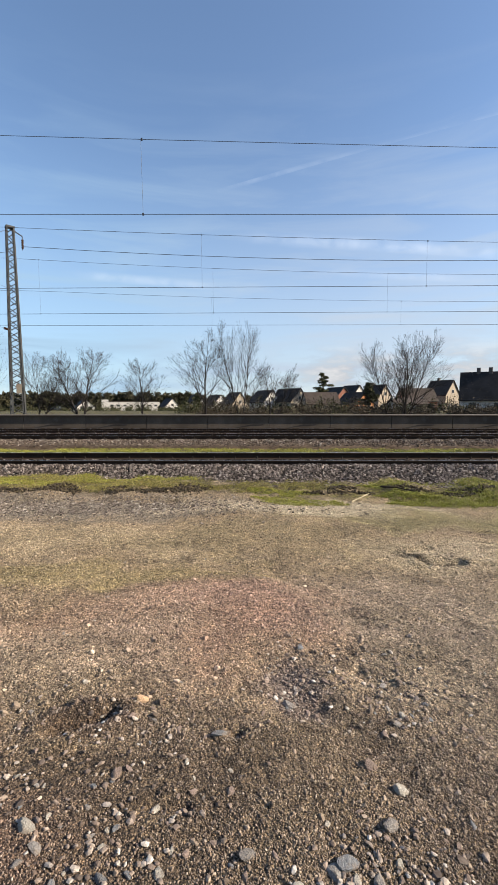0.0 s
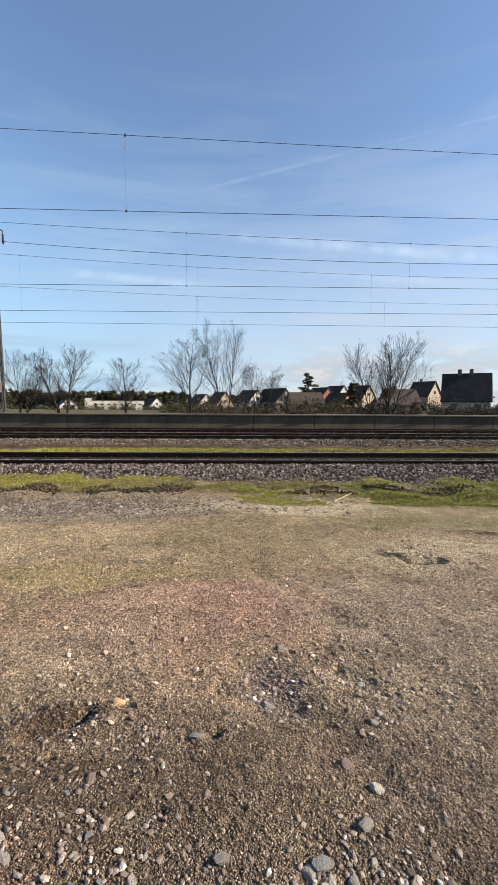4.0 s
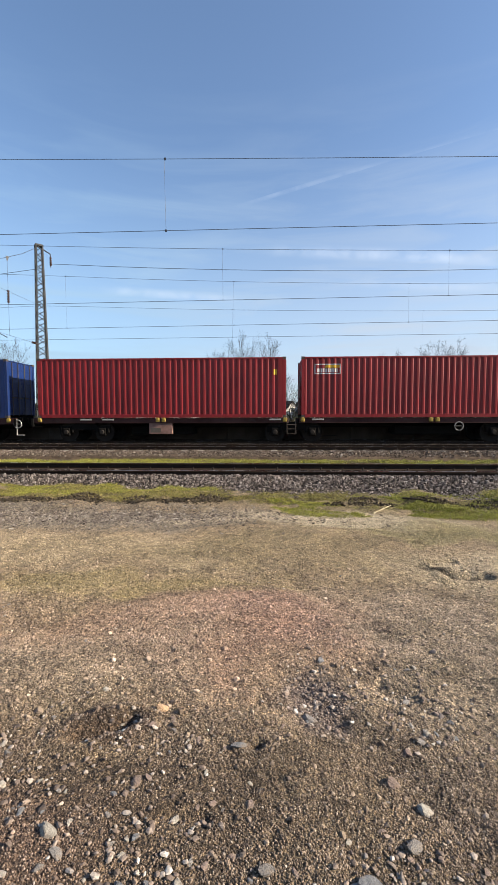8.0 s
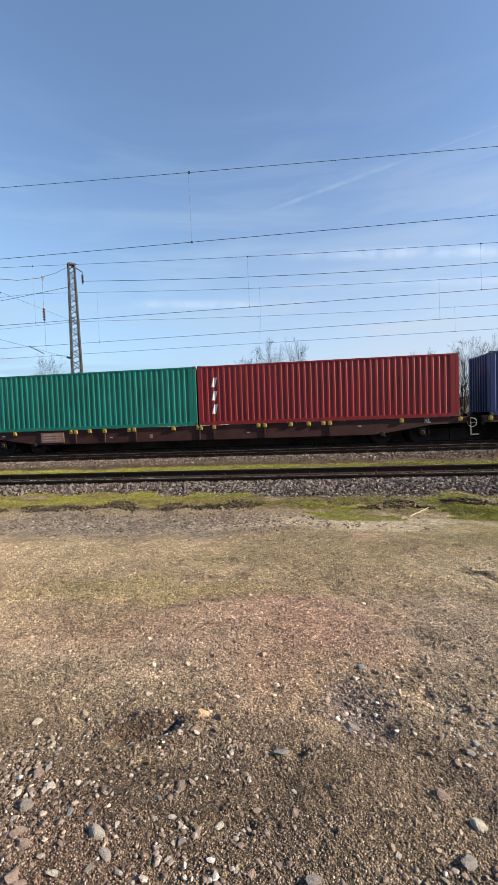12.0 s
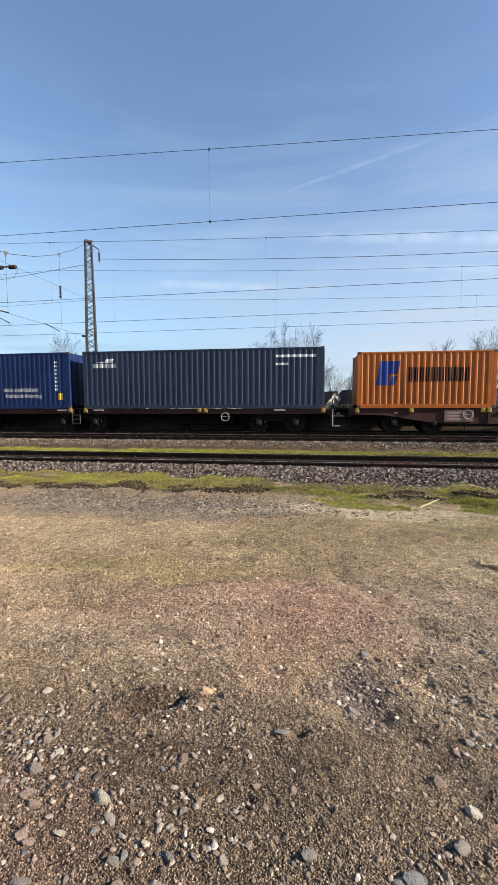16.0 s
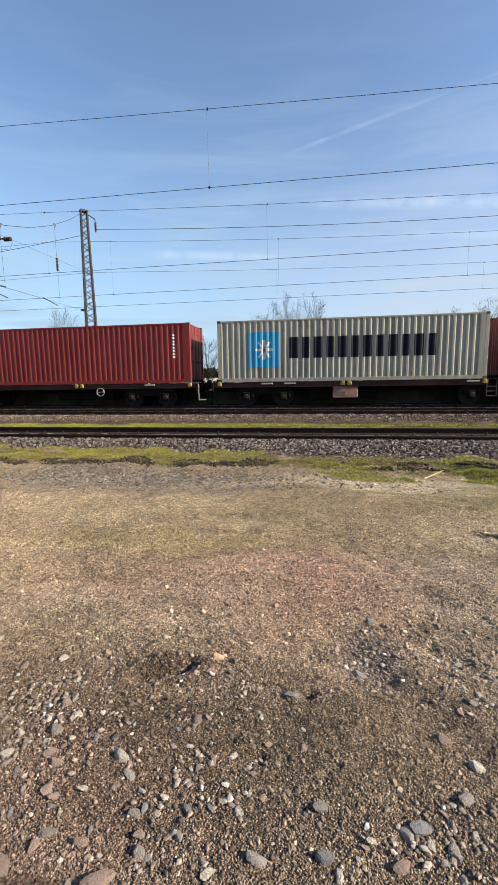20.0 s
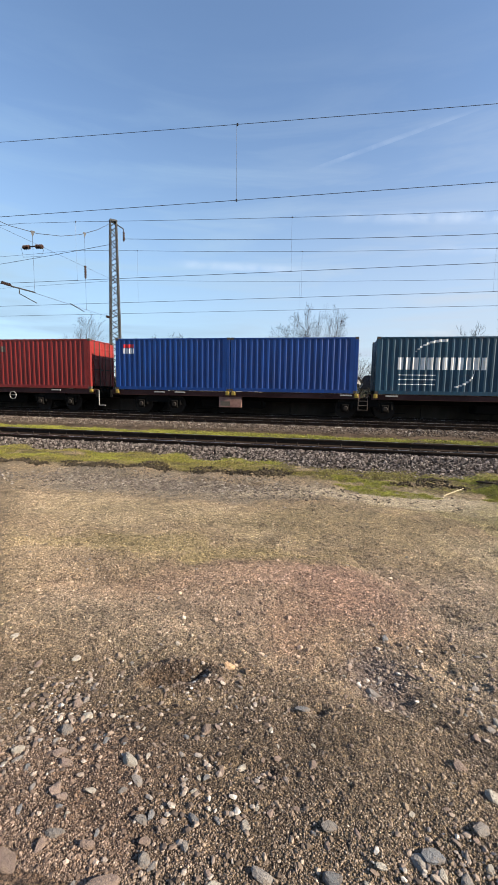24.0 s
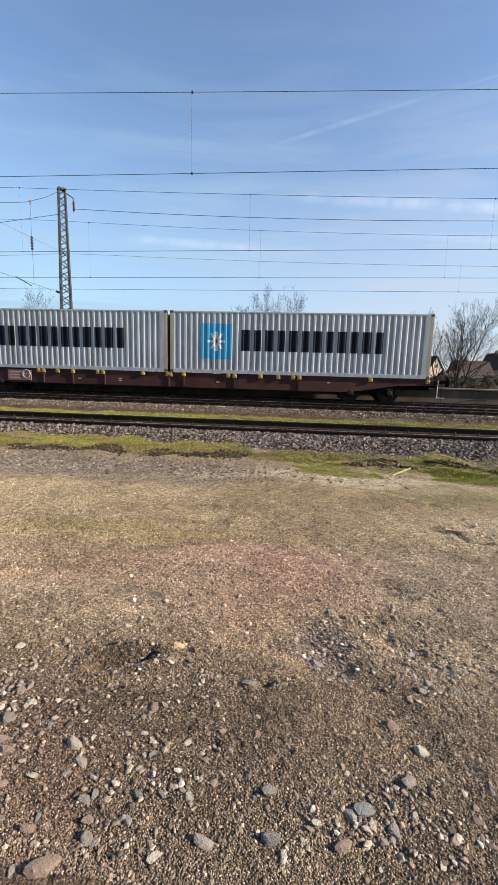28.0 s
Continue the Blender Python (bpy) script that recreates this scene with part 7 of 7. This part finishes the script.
# ------------------------------------------------------------------ hedges, conifers and the far wood
def leaf_heap(name, clumps, size, colours, seed, label, category, per=26):
    """A dense growth of small leaf clumps in one mesh."""
    m = islands(name + " leaves", colours, 0.8)
    rng = np.random.default_rng(seed)
    c = np.repeat(np.array(clumps, float), per, 0)
    n = len(c)
    d = rng.normal(size=(n, 3))
    d /= np.linalg.norm(d, axis=1)[:, None]
    p = c[:, :3] + d * c[:, 3:6] * rng.uniform(0.35, 1.0, (n, 1))
    a, b = rng.normal(size=(n, 3)), rng.normal(size=(n, 3))
    s = size * rng.uniform(0.6, 1.4, (n, 1))
    v = np.stack([p + a * s * 0.5, p + b * s * 0.5, p - (a + b) * s * 0.3], 1).reshape(-1, 3)
    v[:, 2] = np.maximum(v[:, 2], -2.6)
    me = bpy.data.meshes.new(name)
    me.from_pydata(v.tolist(), [], np.arange(n * 3).reshape(-1, 3).tolist())
    me.materials.append(m)
    return tagged(new(name, me), label, category, kind="stuff")


rng = np.random.default_rng(77)
GREEN = [(0, (0.012, 0.018, 0.006)), (0.6, (0.03, 0.036, 0.012)), (1, (0.07, 0.065, 0.025))]
BRUSH = [(0, (0.014, 0.011, 0.008)), (0.6, (0.03, 0.024, 0.015)), (1, (0.06, 0.047, 0.028))]
cl = [(x, 52 + rng.uniform(-5, 8), 0.5, rng.uniform(0.7, 1.8), 1.2, 0.7 + 2.4 * rng.random() ** 2.0) for x in rng.uniform(-7, 46, 170)]
cl += [(x, 60 + rng.uniform(-4, 8), 0.6, rng.uniform(0.8, 1.8), 1.2, 0.7 + 1.0 * rng.random()) for x in rng.uniform(34, 52, 26)]
leaf_heap("hedge", cl, 0.09, BRUSH, 1, "dark brown leafless brush and hedges behind the platform", "hedge", 620)
cl = [(x, 80 + rng.uniform(-12, 25), 0.6, rng.uniform(0.8, 2.2), 1.5, 0.6 + 3.4 * rng.random() ** 2.5) for x in rng.uniform(-16, 74, 120)]
cl += [(x, 125 + rng.uniform(-10, 20), 0.2, rng.uniform(1.0, 3.0), 1.5, 0.7 + 2.0 * rng.random() ** 2) for x in rng.uniform(-75, -14, 70)]
leaf_heap("hedge", cl, 0.22, GREEN, 2, "dark green garden hedges before the houses", "hedge", 260)
cl = []
for x in np.arange(-330, 40, 0.9):
    y = 300 + rng.uniform(-10, 25)
    h = rng.uniform(10.5, 13.2) * (1.0 if x < -40 else 0.85)
    for k in range(4):
        cl.append((x + rng.uniform(-2, 2), y, h * (0.12 + 0.25 * k) - 2.6, 4.2 - 0.8 * k, 3.0 - 0.6 * k, h * 0.22))
WOOD = [(0, (0.016, 0.018, 0.008)), (0.6, (0.036, 0.036, 0.016)), (1, (0.075, 0.066, 0.032))]
leaf_heap("far_wood", cl, 1.3, WOOD, 3, "dark conifer wood along the horizon", "wood", 100)
cl = []
for x in np.arange(-40, 460, 5):
    y = 330 + rng.uniform(-20, 30)
    h = rng.uniform(8, 12)
    for k in range(3):
        cl.append((x + rng.uniform(-1, 1), y, h * (0.2 + 0.28 * k) - 2.6, 3.6 - 0.6 * k, 3.2, h * 0.18))
leaf_heap("far_wood", cl, 1.6, BRUSH, 4, "brown winter wood behind the houses", "wood", 26)


def conifer(x, y, height, seed, label):
    tree = thing("conifer", label, "tree", "", pose(x, y, -0.1))
    part("trunk", rod(bmesh.new(), (0, 0, 0), (0, 0, height * 0.95), 0.03 * height * 0.5, 0.03, sides=8), BARK, tree)
    r = random.Random(seed)
    cl = []
    for k in range(36):
        u = (k // 3) / 12
        z = height * (0.30 + 0.68 * u) + r.uniform(-0.2, 0.2)
        reach = height * 0.24 * (1 - 0.85 * u) * r.uniform(0.5, 1.25)
        a = r.uniform(0, 6.28)
        cl.append((math.cos(a) * reach, math.sin(a) * reach, z, reach * 0.6 + 0.3, reach * 0.5 + 0.3, 0.28))
    crown = leaf_heap("crown", cl, 0.30, GREEN, seed, "", "", 110)
    crown.parent = tree
    return tree


conifer(seen(572, 135), 135, 12.6, 5, "dark pine with an uneven crown above the roofs")
conifer(seen(652, 95), 95, 7.0, 6, "dark green conifer beside a house")
conifer(seen(350, 120), 120, 5.5, 7, "dark green conifer among the houses")


# ------------------------------------------------------------------ a torn vapour trail, far off in the sky
def vapour_trail(x, z, length, half, turn, sag, stops, name, label):
    m = bpy.data.materials.new(name)
    m.use_nodes = True
    t = m.node_tree
    t.nodes.clear()
    c = t.nodes.new("ShaderNodeTexCoord").outputs["Generated"]
    xyz = t.nodes.new("ShaderNodeSeparateXYZ")
    t.links.new(c, xyz.inputs[0])
    up = span(t, xyz.outputs["Y"], 0.0, 0.5)
    down = span(t, xyz.outputs["Y"], 1.0, 0.5)
    ob_c = t.nodes.new("ShaderNodeTexCoord").outputs["Object"]
    torn = span(t, noise_of(t, ob_c, 0.006, 6, 0.6, 0.5), 0.22, 0.75)
    fade = ramp(t, xyz.outputs["X"], [(p, (v, v, v)) for p, v in stops])
    total = fade
    for v in (up, down, torn):
        mu = t.nodes.new("ShaderNodeMath")
        mu.operation = "MULTIPLY"
        t.links.new(total, mu.inputs[0])
        t.links.new(v, mu.inputs[1])
        total = mu.outputs[0]
    glow = put(t, "ShaderNodeEmission", Color=(0.72, 0.80, 0.92, 1), Strength=0.5)
    clear = t.nodes.new("ShaderNodeBsdfTransparent")
    mix = t.nodes.new("ShaderNodeMixShader")
    t.links.new(total, mix.inputs[0])
    t.links.new(clear.outputs[0], mix.inputs[1])
    t.links.new(glow.outputs[0], mix.inputs[2])
    o = t.nodes.new("ShaderNodeOutputMaterial")
    t.links.new(mix.outputs[0], o.inputs[0])
    bm = bmesh.new()
    n, last = 40, None
    for i in range(n + 1):
        u = i / n
        w = half * (1 - 0.25 * u)
        h = sag * math.sin(u * 2.2)
        pair = (bm.verts.new((u * length, h - w, 0)), bm.verts.new((u * length, h + w, 0)))
        if last:
            bm.faces.new((last[0], pair[0], pair[1], last[1]))
        last = pair
    ob = part(name, bm, m)
    ob.matrix_basis = pose(x, 3000, z, 90, 0, 0) @ pose(0, 0, 0, 0, 0, turn)
    tagged(ob, label, name.replace("_", " "), kind="structure")


vapour_trail(-235, 1446, 2250, 16, 14.2, 30, ((0.0, 0.0), (0.05, 0.13), (0.2, 0.15), (0.45, 0.07), (1.0, 0.11)), "vapour_trail", "thin torn white vapour trail in the sky")
for x, z, length, half, turn, most in ((-191, 1169, 2280, 62, -3.7, 0.42), (-1299, 915, 1174, 44, -5.2, 0.34), (411, 928, 1308, 40, -3.0, 0.26)):
    vapour_trail(x, z, length, half, turn, 12, ((0.0, 0.0), (0.25, most * 0.7), (0.6, most), (0.85, most * 0.6), (1.0, 0.0)), "cirrus_streak", "thin bright streak of high cirrus cloud")


# ------------------------------------------------------------------ motion
def motions():
    """The train runs through at an even speed, towards the left."""
    for ob, s, z in MOVING:
        walk(ob, [(t, pose(s - SPEED * t, Y3, z)) for t in (0.0, 7.0, 14.0, 21.0, 28.0)])


motions()
